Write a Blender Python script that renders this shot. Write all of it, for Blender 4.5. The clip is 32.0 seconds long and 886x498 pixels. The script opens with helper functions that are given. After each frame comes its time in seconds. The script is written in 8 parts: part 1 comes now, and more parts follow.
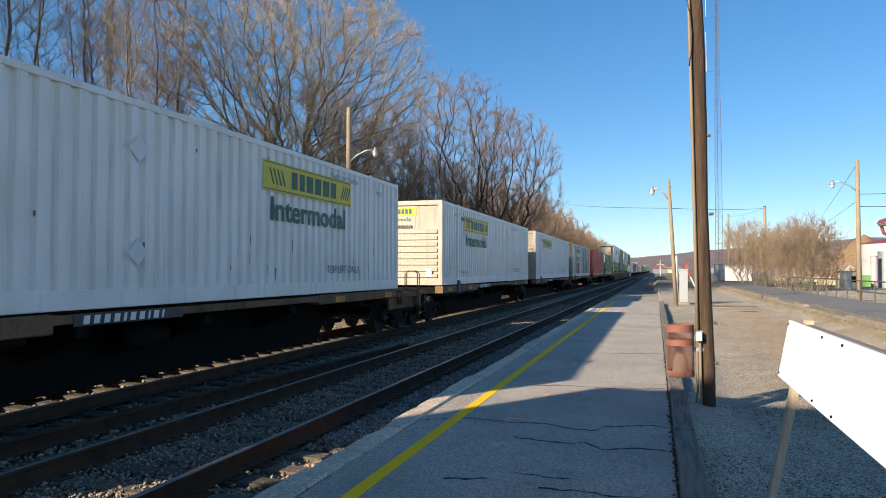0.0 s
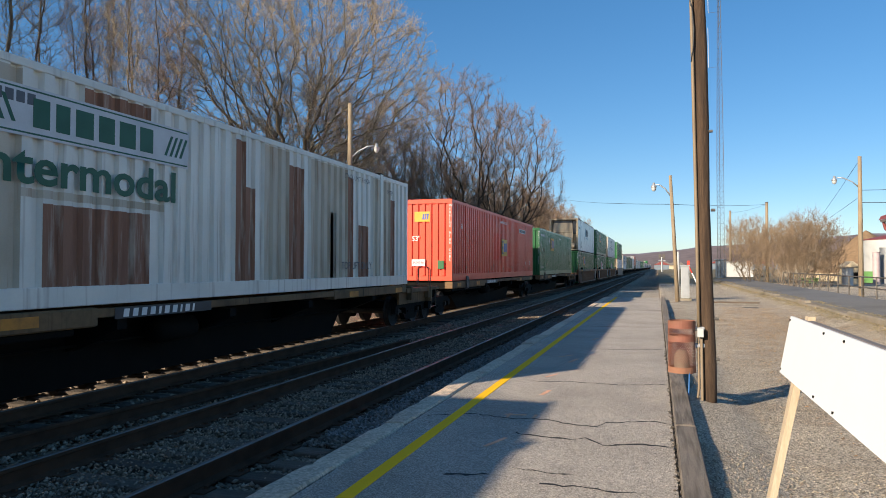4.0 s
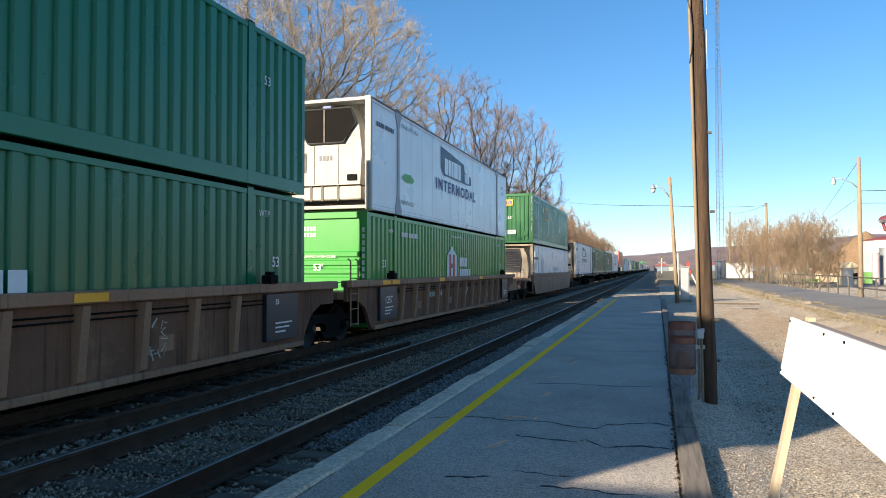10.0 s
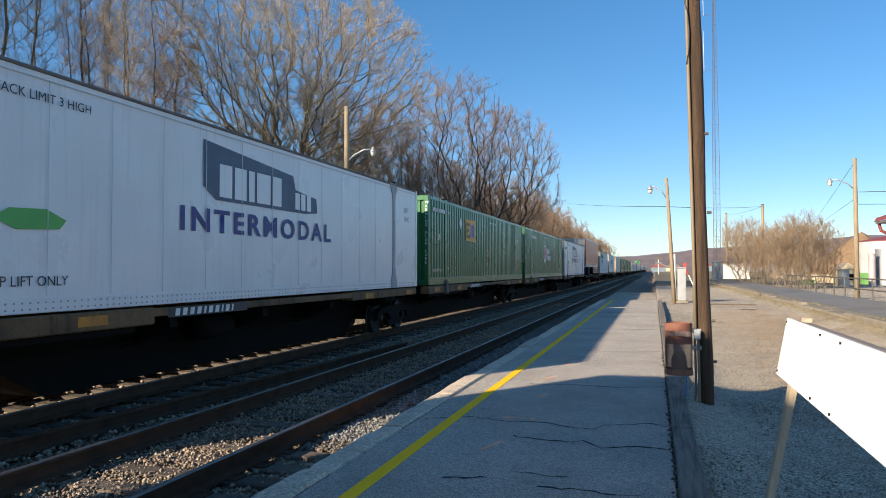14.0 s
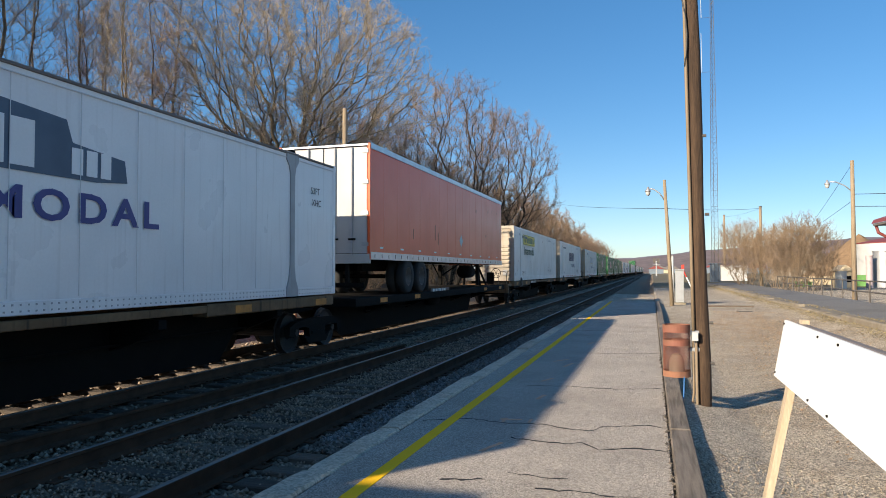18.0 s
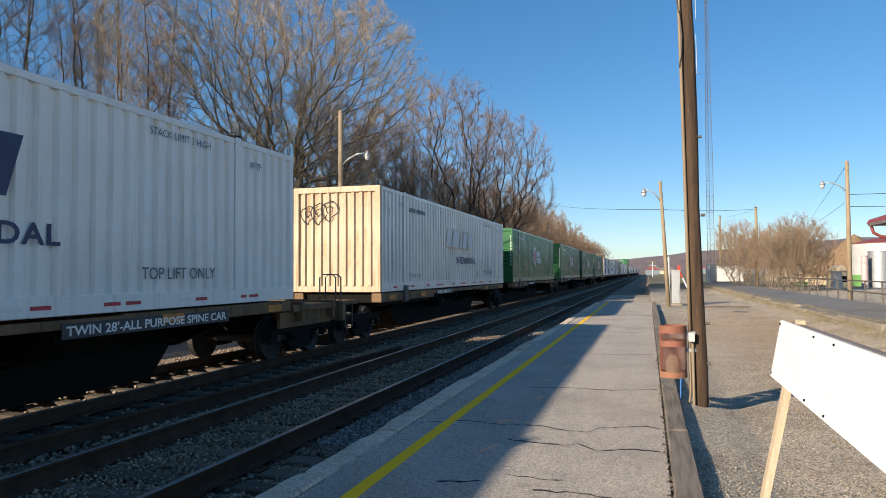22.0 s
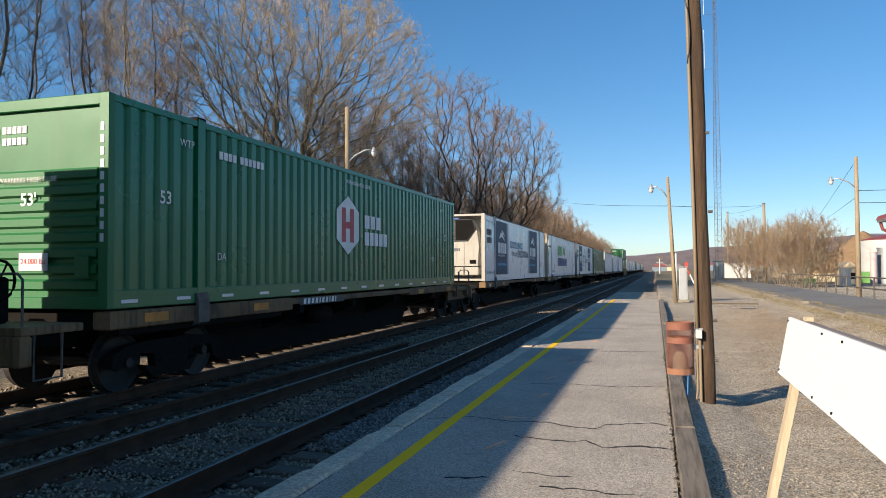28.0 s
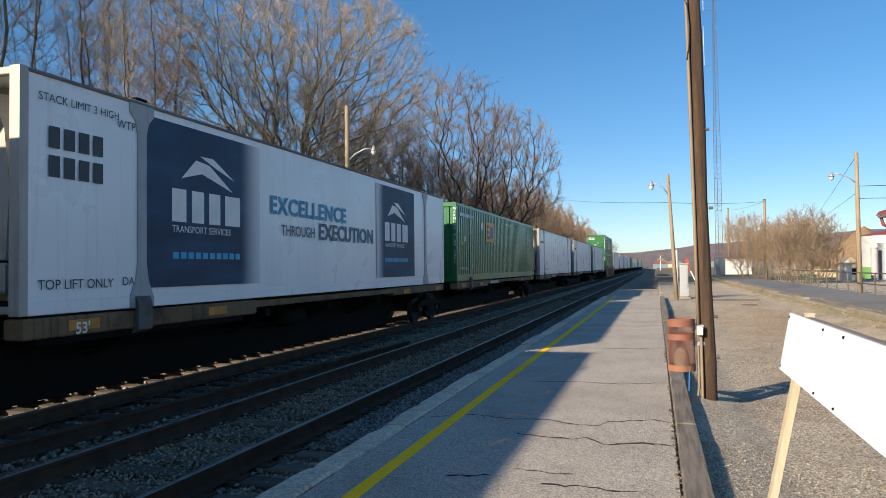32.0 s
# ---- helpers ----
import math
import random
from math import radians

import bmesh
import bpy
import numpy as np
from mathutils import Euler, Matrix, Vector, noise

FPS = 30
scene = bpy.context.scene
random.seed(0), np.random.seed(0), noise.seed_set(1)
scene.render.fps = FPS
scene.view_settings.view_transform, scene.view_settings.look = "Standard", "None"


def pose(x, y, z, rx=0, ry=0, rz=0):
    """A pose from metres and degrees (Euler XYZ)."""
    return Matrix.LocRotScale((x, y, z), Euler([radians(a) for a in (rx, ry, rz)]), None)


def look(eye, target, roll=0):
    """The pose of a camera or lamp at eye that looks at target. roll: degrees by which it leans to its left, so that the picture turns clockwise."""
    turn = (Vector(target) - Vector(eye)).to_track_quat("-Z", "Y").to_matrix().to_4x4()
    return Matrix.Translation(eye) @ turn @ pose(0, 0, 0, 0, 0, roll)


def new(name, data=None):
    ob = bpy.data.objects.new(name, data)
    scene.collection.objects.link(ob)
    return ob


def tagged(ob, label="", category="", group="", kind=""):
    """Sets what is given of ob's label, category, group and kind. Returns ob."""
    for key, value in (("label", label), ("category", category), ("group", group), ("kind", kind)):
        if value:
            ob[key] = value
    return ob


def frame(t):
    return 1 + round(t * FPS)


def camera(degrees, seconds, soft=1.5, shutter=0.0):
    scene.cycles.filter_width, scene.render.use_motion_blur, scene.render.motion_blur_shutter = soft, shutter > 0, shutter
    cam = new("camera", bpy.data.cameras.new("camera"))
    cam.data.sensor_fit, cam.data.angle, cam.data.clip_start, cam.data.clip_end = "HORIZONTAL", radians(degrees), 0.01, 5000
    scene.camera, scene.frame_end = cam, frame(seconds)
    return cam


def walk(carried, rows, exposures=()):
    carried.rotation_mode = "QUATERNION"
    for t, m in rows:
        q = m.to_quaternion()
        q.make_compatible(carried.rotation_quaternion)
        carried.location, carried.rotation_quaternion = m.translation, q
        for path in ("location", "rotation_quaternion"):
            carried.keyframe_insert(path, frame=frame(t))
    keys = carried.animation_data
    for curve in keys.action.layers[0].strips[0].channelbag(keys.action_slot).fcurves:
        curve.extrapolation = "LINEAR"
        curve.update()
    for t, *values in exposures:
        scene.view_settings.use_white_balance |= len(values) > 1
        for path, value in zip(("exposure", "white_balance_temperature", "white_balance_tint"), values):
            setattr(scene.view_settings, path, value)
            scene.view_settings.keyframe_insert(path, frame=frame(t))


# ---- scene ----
# The track runs along +Y, x points to the right of it, z = 0 is the top of the rails.
EYE = (0.0, 0.0, 1.718)


def aim(yaw, pitch, roll):
    """Camera pose: degrees to the left of the track, above the horizon, and lean."""
    return pose(*EYE, 90 + pitch, 0, yaw) @ pose(0, 0, 0, 0, 0, roll)


cam = camera(64.8, 32.0, soft=0.9)
walk(cam, [
    (0.0, aim(16.968, 1.764, 0.087)),
    (0.5, aim(16.935, 1.761, 0.129)),
    (1.0, aim(16.896, 1.648, 0.285)),
    (1.5, aim(16.877, 1.571, 0.304)),
    (2.0, aim(16.895, 1.491, 0.186)),
    (2.5, aim(16.951, 1.456, 0.290)),
    (3.0, aim(16.961, 1.441, 0.209)),
    (3.5, aim(17.028, 1.432, 0.167)),
    (5.5, aim(17.216, 1.496, -0.099)),
    (6.0, aim(17.212, 1.519, -0.029)),
    (6.5, aim(17.157, 1.576, 0.040)),
    (7.0, aim(17.213, 1.664, -0.014)),
    (7.5, aim(17.275, 1.706, -0.053)),
    (8.0, aim(17.311, 1.694, -0.062)),
    (8.5, aim(17.280, 1.715, 0.014)),
    (9.0, aim(17.261, 1.698, 0.043)),
    (9.5, aim(17.263, 1.639, 0.016)),
    (10.0, aim(17.061, 1.643, -0.147)),
    (10.5, aim(17.116, 1.579, -0.102)),
    (11.0, aim(17.016, 1.607, -0.133)),
    (11.5, aim(17.024, 1.576, -0.006)),
    (12.0, aim(16.947, 1.599, -0.119)),
    (12.5, aim(16.905, 1.627, -0.168)),
    (13.0, aim(16.883, 1.642, -0.120)),
    (13.5, aim(16.879, 1.645, -0.151)),
    (14.0, aim(16.828, 1.692, -0.104)),
    (14.5, aim(16.811, 1.728, -0.135)),
    (16.5, aim(16.573, 1.648, -0.250)),
    (17.0, aim(16.487, 1.841, -0.321)),
    (17.5, aim(16.592, 1.791, -0.172)),
    (18.0, aim(16.670, 1.830, -0.064)),
    (18.5, aim(16.750, 2.021, -0.210)),
    (19.0, aim(16.699, 1.786, -0.168)),
    (19.5, aim(16.695, 1.797, -0.198)),
    (20.0, aim(16.703, 1.799, -0.222)),
    (20.5, aim(16.573, 1.792, -0.130)),
    (21.0, aim(16.340, 1.984, -0.278)),
    (21.5, aim(16.425, 2.028, -0.386)),
    (22.0, aim(16.379, 1.986, -0.327)),
    (22.5, aim(16.447, 2.003, -0.215)),
    (23.0, aim(16.463, 1.869, -0.151)),
    (23.5, aim(16.541, 1.850, -0.300)),
    (24.0, aim(16.581, 1.795, -0.321)),
    (24.5, aim(16.687, 1.692, -0.425)),
    (25.0, aim(16.778, 1.593, -0.403)),
    (25.5, aim(16.835, 1.563, -0.351)),
    (27.5, aim(16.944, 1.674, -0.323)),
    (28.0, aim(16.920, 1.703, -0.308)),
    (28.5, aim(16.932, 1.705, -0.288)),
    (29.0, aim(16.995, 1.780, -0.359)),
    (29.5, aim(16.952, 1.751, -0.312)),
    (30.0, aim(16.992, 1.676, -0.438)),
    (30.5, aim(16.971, 1.705, -0.253)),
    (31.0, aim(17.000, 1.752, -0.385)),
    (31.5, aim(16.950, 1.731, -0.472)),
    (32.0, aim(16.969, 1.555, -0.668)),
], exposures=[(0.0, 1.0, 6180, 10), (2.0, 0.82, 6230, 10), (6.0, 0.85, 6230, 10), (8.0, 0.88, 6180, 10), (9.0, 0.98, 6180, 10), (10.0, 1.3, 6330, 10), (11.0, 1.32, 6330, 10), (12.0, 1.0, 6280, 10), (14.0, 1.05, 6230, 10), (17.0, 0.98, 6280, 10), (20.0, 0.86, 6180, 10), (25.0, 0.86, 6280, 10), (32.0, 0.9, 6180, 10)])

# ---- sky and sun ----
SUN_WAY = Vector((1.0, 1.40, -0.672)).normalized()   # the way the light travels
world = bpy.data.worlds.new("sky")
scene.world = world
world.use_nodes = True
_n = world.node_tree.nodes
_sky = _n.new("ShaderNodeTexSky")
_sky.sky_type, _sky.sun_disc = "NISHITA", False
_sky.sun_elevation = math.asin(-SUN_WAY.z)
_sky.sun_rotation = math.atan2(-SUN_WAY.x, -SUN_WAY.y)
_sky.air_density, _sky.dust_density, _sky.ozone_density = 0.8, 0.3, 2.6
_n["Background"].inputs["Strength"].default_value = 0.115
_sat = _n.new("ShaderNodeHueSaturation")
_sat.inputs["Saturation"].default_value = 1.40
_even = _n.new("ShaderNodeGamma")
_even.inputs["Gamma"].default_value = 0.76
world.node_tree.links.new(_sky.outputs[0], _even.inputs["Color"])
world.node_tree.links.new(_even.outputs[0], _sat.inputs["Color"])
world.node_tree.links.new(_sat.outputs[0], _n["Background"].inputs[0])
sun = new("sun", bpy.data.lights.new("sun", "SUN"))
sun.data.energy, sun.data.angle, sun.data.color = 5.0, radians(0.55), (1.0, 0.84, 0.63)
sun.matrix_world = look((0, 0, 60), Vector((0, 0, 60)) + SUN_WAY)

# ---- materials ----
def material(name, color, rough=0.7, metal=0.0, dark=None, scale=3.0, amount=0.35, fine=60.0, fine_amount=0.12,
             bump=0.15, streak=None, streak_amount=0.0, per_object=0.0, island=0.0, spec=0.5, stretch=(1, 1, 1), patch=None, grit=0.5, speck=None):
    """A painted, worn or natural surface: broad stains, fine grain, relief, and streaks that run downwards."""
    m = bpy.data.materials.new(name)
    m.use_nodes = True
    nt = m.node_tree
    n, link = nt.nodes, nt.links.new
    bsdf = n["Principled BSDF"]
    bsdf.inputs["Metallic"].default_value = metal
    bsdf.inputs["Specular IOR Level"].default_value = spec
    tc = n.new("ShaderNodeTexCoord")
    mp = n.new("ShaderNodeMapping")
    mp.inputs["Scale"].default_value = stretch
    link(tc.outputs["Object"], mp.inputs[0])
    big = n.new("ShaderNodeTexNoise")
    big.inputs["Scale"].default_value, big.inputs["Detail"].default_value = scale, 6
    small = n.new("ShaderNodeTexNoise")
    small.inputs["Scale"].default_value, small.inputs["Detail"].default_value, small.inputs["Roughness"].default_value = fine, 4, grit
    link(mp.outputs[0], big.inputs[0]), link(mp.outputs[0], small.inputs[0])

    def mix(fac, a, b, kind="MIX"):
        x = n.new("ShaderNodeMix")
        x.data_type, x.blend_type = "RGBA", kind
        for sock, val in ((x.inputs[0], fac), (x.inputs[6], a), (x.inputs[7], b)):
            if isinstance(val, (int, float)):
                sock.default_value = val
            elif isinstance(val, tuple):
                sock.default_value = (*val, 1)
            else:
                link(val, sock)
        return x.outputs[2]

    def ramp(src, lo, hi):
        r = n.new("ShaderNodeMapRange")
        r.inputs[1].default_value, r.inputs[2].default_value = lo, hi
        link(src, r.inputs[0])
        return r.outputs[0]

    def times(src, k):
        x = n.new("ShaderNodeMath")
        x.operation = "MULTIPLY"
        link(src, x.inputs[0])
        x.inputs[1].default_value = k
        return x.outputs[0]

    dark = dark or tuple(c * 0.55 for c in color)
    out = mix(times(ramp(big.outputs[0], 0.42, 0.72), amount), color, dark)
    out = mix(times(ramp(small.outputs[0], 0.35, 0.75), fine_amount), out, tuple(c * 0.35 for c in color))
    if patch:
        size, tone, lo, hi, much = patch
        pn = n.new("ShaderNodeTexNoise")
        pn.inputs["Scale"].default_value, pn.inputs["Detail"].default_value, pn.inputs["Roughness"].default_value = size, 7, 0.65
        link(mp.outputs[0], pn.inputs[0])
        out = mix(times(ramp(pn.outputs[0], lo, hi), much), out, tone)
    if speck:
        vo = n.new("ShaderNodeTexVoronoi")
        vo.inputs["Scale"].default_value = speck[0]
        link(tc.outputs["Object"], vo.inputs["Vector"])
        sr = n.new("ShaderNodeSeparateColor")
        link(vo.outputs["Color"], sr.inputs[0])
        sv = n.new("ShaderNodeMapRange")
        sv.inputs[3].default_value, sv.inputs[4].default_value = 1 - speck[1], 1 + speck[1]
        link(sr.outputs[0], sv.inputs[0])
        sh = n.new("ShaderNodeHueSaturation")
        link(sv.outputs[0], sh.inputs["Value"])
        link(out, sh.inputs["Color"])
        out = sh.outputs[0]
    if streak:
        sm = n.new("ShaderNodeMapping")
        sm.inputs["Scale"].default_value = (7, 7, 0.35)
        link(tc.outputs["Object"], sm.inputs[0])
        sn = n.new("ShaderNodeTexNoise")
        sn.inputs["Scale"].default_value, sn.inputs["Detail"].default_value = 1.6, 5
        link(sm.outputs[0], sn.inputs[0])
        out = mix(times(ramp(sn.outputs[0], 0.55, 0.75), streak_amount), out, streak)
    if per_object or island:
        src = n.new("ShaderNodeObjectInfo").outputs["Random"] if per_object else n.new("ShaderNodeNewGeometry").outputs["Random Per Island"]
        k = per_object or island
        r = n.new("ShaderNodeMapRange")
        r.inputs[3].default_value, r.inputs[4].default_value = 1 - k, 1 + k
        link(src, r.inputs[0])
        hs = n.new("ShaderNodeHueSaturation")
        link(r.outputs[0], hs.inputs["Value"])
        link(out, hs.inputs["Color"])
        out = hs.outputs[0]
    link(out, bsdf.inputs["Base Color"])
    rr = n.new("ShaderNodeMapRange")
    rr.inputs[3].default_value, rr.inputs[4].default_value = max(0.03, rough - 0.12), min(1, rough + 0.12)
    link(big.outputs[0], rr.inputs[0])
    link(rr.outputs[0], bsdf.inputs["Roughness"])
    if bump:
        b = n.new("ShaderNodeBump")
        b.inputs["Strength"].default_value, b.inputs["Distance"].default_value = bump, 0.02
        link(small.outputs[0], b.inputs["Height"])
        link(b.outputs[0], bsdf.inputs["Normal"])
    return m


def paint(name, color, dirt=0.25, rust=0.0, rough=0.36, run=0.15, spec=0.5):
    """Weathered container paint."""
    return material(name, color, rough, dark=tuple(c * 0.7 + 0.02 for c in color), scale=0.9, amount=dirt, fine=25, fine_amount=0.06,
                    bump=0.03, streak=(0.16, 0.08, 0.04) if rust else (0.25, 0.22, 0.18), streak_amount=rust or run, spec=spec)


WHITE = material("white_paint", (0.85, 0.83, 0.78), 0.42, dark=(0.70, 0.66, 0.58), scale=0.9, amount=0.5, fine=25, fine_amount=0.08, bump=0.03, streak=(0.50, 0.41, 0.29), streak_amount=0.35)
WHITE_RUSTY = paint("rusty_white_paint", (0.78, 0.755, 0.69), 0.5, 0.45)
REEFER = paint("reefer_white", (0.79, 0.795, 0.80), 0.25, rough=0.3)
GREEN = paint("dark_green_paint", (0.005, 0.15, 0.06), 0.2, run=0.04, spec=0.5, rough=0.3)
GREEN_LIGHT = paint("grass_green_paint", (0.05, 0.29, 0.05), 0.25, run=0.06, spec=0.55, rough=0.33)
RED_FRESH = paint("less_faded_red_paint", (0.80, 0.05, 0.022), 0.2, run=0.03, spec=0.35)
RED = paint("faded_red_paint", (0.80, 0.105, 0.06), 0.35, run=0.05, spec=0.25)
ORANGE = paint("faded_orange_paint", (0.78, 0.125, 0.035), 0.25, run=0.06, spec=0.35)
CAR_BROWN = material("car_brown_paint", (0.21, 0.125, 0.062), 0.75, dark=(0.10, 0.058, 0.03), scale=1.2, amount=0.6, fine=18, fine_amount=0.3, bump=0.05, streak=(0.025, 0.018, 0.012), streak_amount=0.85, patch=(0.7, (0.035, 0.026, 0.02), 0.52, 0.66, 0.85), spec=0.3)
WELL_BROWN = material("dusty_brown_well_paint", (0.36, 0.19, 0.105), 0.65, dark=(0.19, 0.10, 0.057), scale=0.8, amount=0.6, fine=22, fine_amount=0.25, bump=0.06, streak=(0.08, 0.045, 0.028), streak_amount=0.8, patch=(1.1, (0.42, 0.25, 0.145), 0.55, 0.75, 0.6), spec=0.3)
WELL_PANEL = material("grimy_brown_well_panel", (0.20, 0.095, 0.053), 0.75, dark=(0.10, 0.05, 0.03), scale=0.7, amount=0.7, fine=22, fine_amount=0.3, bump=0.06, streak=(0.05, 0.028, 0.018), streak_amount=0.9, patch=(0.9, (0.34, 0.185, 0.105), 0.55, 0.72, 0.6), spec=0.25)
CAR_MAROON = paint("car_maroon_paint", (0.034, 0.017, 0.018), 0.4, rough=0.45)
CAR_BLACK = material("grimy_black_steel", (0.007, 0.0065, 0.006), 0.85, dark=(0.018, 0.014, 0.011), scale=2, amount=0.6, spec=0.12)
WHEEL_STEEL = material("wheel_steel", (0.022, 0.019, 0.017), 0.7)
RUBBER = material("tyre_rubber", (0.025, 0.025, 0.025), 0.85)
ALU = material("aluminium_rail", (0.55, 0.56, 0.58), 0.4, 0.8, bump=0.02)
MARK_WHITE = material("white_lettering", (0.75, 0.75, 0.73), 0.5, amount=0.25, bump=0)
MARK_BLACK = material("black_lettering", (0.03, 0.035, 0.045), 0.5, amount=0.2, bump=0)
MARK_NAVY = material("navy_lettering", (0.04, 0.05, 0.22), 0.5, amount=0.2, bump=0)
MARK_BLUE = material("blue_lettering", (0.03, 0.22, 0.42), 0.5, amount=0.2, bump=0)
MARK_YELLOW = material("yellow_decal", (0.68, 0.54, 0.025), 0.5, amount=0.3, bump=0)
MARK_AMBER = material("amber_decal", (0.70, 0.36, 0.02), 0.5, amount=0.3, bump=0)
MARK_GREEN = material("green_lettering", (0.012, 0.10, 0.055), 0.5, amount=0.3, bump=0)
MARK_LIME = material("lime_lettering", (0.12, 0.45, 0.10), 0.5, amount=0.2, bump=0)
MARK_RED = material("red_decal", (0.45, 0.03, 0.04), 0.5, amount=0.3, bump=0)
MARK_DARKBLUE = material("dark_blue_panel", (0.010, 0.028, 0.065), 0.6, dark=(0.02, 0.065, 0.12), scale=0.8, amount=0.8, bump=0, spec=0.2)


def picture_sheet(name, x0, x1):
    """A printed dark blue picture that fades into the white sheet between x0 and x1."""
    m = material(name, (0.012, 0.032, 0.075), 0.55, dark=(0.03, 0.10, 0.18), scale=0.9, amount=0.9, bump=0, spec=0.3, stretch=(0.6, 1, 2.2))
    n, link = m.node_tree.nodes, m.node_tree.links.new
    sep, ramp, mix = n.new("ShaderNodeSeparateXYZ"), n.new("ShaderNodeMapRange"), n.new("ShaderNodeMix")
    link(n["Texture Coordinate"].outputs["Object"], sep.inputs[0])
    link(sep.outputs[0], ramp.inputs[0])
    ramp.interpolation_type = "SMOOTHSTEP"
    ramp.inputs[1].default_value, ramp.inputs[2].default_value = x0, x1
    mix.data_type = "RGBA"
    base = n["Principled BSDF"].inputs["Base Color"]
    link(base.links[0].from_socket, mix.inputs[6])
    mix.inputs[7].default_value = (0.64, 0.645, 0.65, 1)
    link(ramp.outputs[0], mix.inputs[0])
    link(mix.outputs[2], base)
    return m


PICTURE_NEAR = picture_sheet("dark_blue_picture_near", 2.35, 3.02)
PICTURE_FAR = picture_sheet("dark_blue_picture_far", 0.55, -0.02)
REFLECTOR_WORN = material("grimy_amber_reflector", (0.62, 0.24, 0.03), 0.6, dark=(0.25, 0.11, 0.03), scale=6, amount=0.7)
REFLECTOR = material("amber_reflector", (1.0, 0.43, 0.008), 0.5, amount=0.3)

ASPHALT = material("platform_asphalt", (0.54, 0.475, 0.40), 0.92, dark=(0.39, 0.34, 0.285), scale=0.8, amount=0.8, fine=70, fine_amount=0.7, bump=0.8, grit=0.8, spec=0.25, patch=(3.5, (0.29, 0.255, 0.22), 0.52, 0.72, 0.5), speck=(110, 0.42))
YELLOW_LINE = material("yellow_line_paint", (1.0, 0.56, 0.012), 0.85, dark=(0.96, 0.50, 0.015), scale=5, amount=0.4, fine=90, fine_amount=0.10, patch=(14, (0.50, 0.34, 0.12), 0.64, 0.72, 0.5), spec=0.15)
KERB = material("weathered_kerb_stone", (0.66, 0.53, 0.395), 0.92, dark=(0.48, 0.385, 0.285), scale=2.5, amount=0.7, fine=50, fine_amount=0.45, bump=0.5, per_object=0.12, grit=0.7, patch=(5, (0.27, 0.22, 0.17), 0.56, 0.74, 0.6), speck=(45, 0.25), spec=0.2)
TIMBER = material("weathered_timber", (0.30, 0.25, 0.20), 0.9, dark=(0.085, 0.066, 0.05), scale=2.2, amount=0.85, fine=40, fine_amount=0.7, bump=0.8, stretch=(14, 0.9, 6), per_object=0.12)
BALLAST = material("ballast", (0.31, 0.235, 0.165), 0.95, dark=(0.12, 0.093, 0.067), scale=1.1, amount=0.8, fine=24, fine_amount=0.9, bump=1.0, grit=0.7, speck=(22, 0.6), spec=0.2)
STONES = material("ballast_stone", (0.30, 0.23, 0.165), 0.95, dark=(0.12, 0.093, 0.07), scale=9, amount=0.5, bump=0.3, island=0.6, spec=0.25)
TIE = material("creosoted_tie", (0.10, 0.075, 0.055), 0.95, dark=(0.19, 0.15, 0.11), scale=3, amount=0.6, fine=40, fine_amount=0.5, bump=0.5, stretch=(0.8, 9, 6), per_object=0.35)
RAIL = material("rusty_rail", (0.085, 0.046, 0.027), 0.95, dark=(0.035, 0.021, 0.014), scale=4, amount=0.6, spec=0.15)
RAIL_TOP = material("polished_rail_head", (0.22, 0.20, 0.185), 0.5, 1.0, dark=(0.10, 0.075, 0.06), scale=3, amount=0.7, bump=0.01)
GRAVEL = material("gravel_lot", (0.55, 0.465, 0.35), 0.95, dark=(0.37, 0.30, 0.215), scale=0.6, amount=0.9, fine=34, fine_amount=0.95, bump=1.0, grit=0.8, patch=(1.3, (0.24, 0.175, 0.11), 0.50, 0.68, 0.7), speck=(85, 0.72))
ROAD = material("old_asphalt_road", (0.19, 0.185, 0.18), 0.9, scale=0.5, amount=0.5, fine=50, fine_amount=0.6, bump=0.4, grit=0.7, patch=(2.0, (0.30, 0.27, 0.22), 0.55, 0.75, 0.6))
EARTH = material("dry_winter_ground", (0.20, 0.155, 0.09), 0.95, dark=(0.10, 0.11, 0.045), scale=0.08, amount=0.8, fine=9, fine_amount=0.6, bump=0.6)
LITTER = material("leaf_litter_slope", (0.15, 0.105, 0.065), 0.95, dark=(0.07, 0.06, 0.035), scale=0.35, amount=0.8, fine=6, fine_amount=0.7, bump=0.8)
BARK = material("grey_brown_bark", (0.155, 0.12, 0.075), 0.95, dark=(0.06, 0.048, 0.034), scale=3, amount=0.6, fine=20, fine_amount=0.4, bump=0.5)
BARK_DARK = material("dark_bark", (0.06, 0.046, 0.033), 0.95, dark=(0.03, 0.024, 0.019), scale=3, amount=0.6, fine=20, fine_amount=0.4, bump=0.5)
BARK_SHRUB = material("shrub_bark", (0.24, 0.18, 0.125), 0.95, dark=(0.11, 0.085, 0.06), scale=3, amount=0.7, fine=20, fine_amount=0.4, bump=0.3)
TWIG = material("twigs", (0.37, 0.295, 0.20), 0.9, amount=0.4, bump=0, island=0.5)
TWIG_RED = material("reddish_twigs", (0.30, 0.20, 0.13), 0.9, amount=0.4, bump=0, island=0.5)
NEEDLES = material("spruce_needles", (0.03, 0.06, 0.036), 0.9, dark=(0.012, 0.025, 0.018), scale=2, amount=0.7, bump=0, island=0.4)
POLE_WOOD = material("pole_wood", (0.105, 0.062, 0.034), 0.9, dark=(0.03, 0.019, 0.013), scale=2.5, amount=0.95, fine=16, fine_amount=0.95, grit=0.75, bump=0.9, stretch=(9, 9, 0.45))
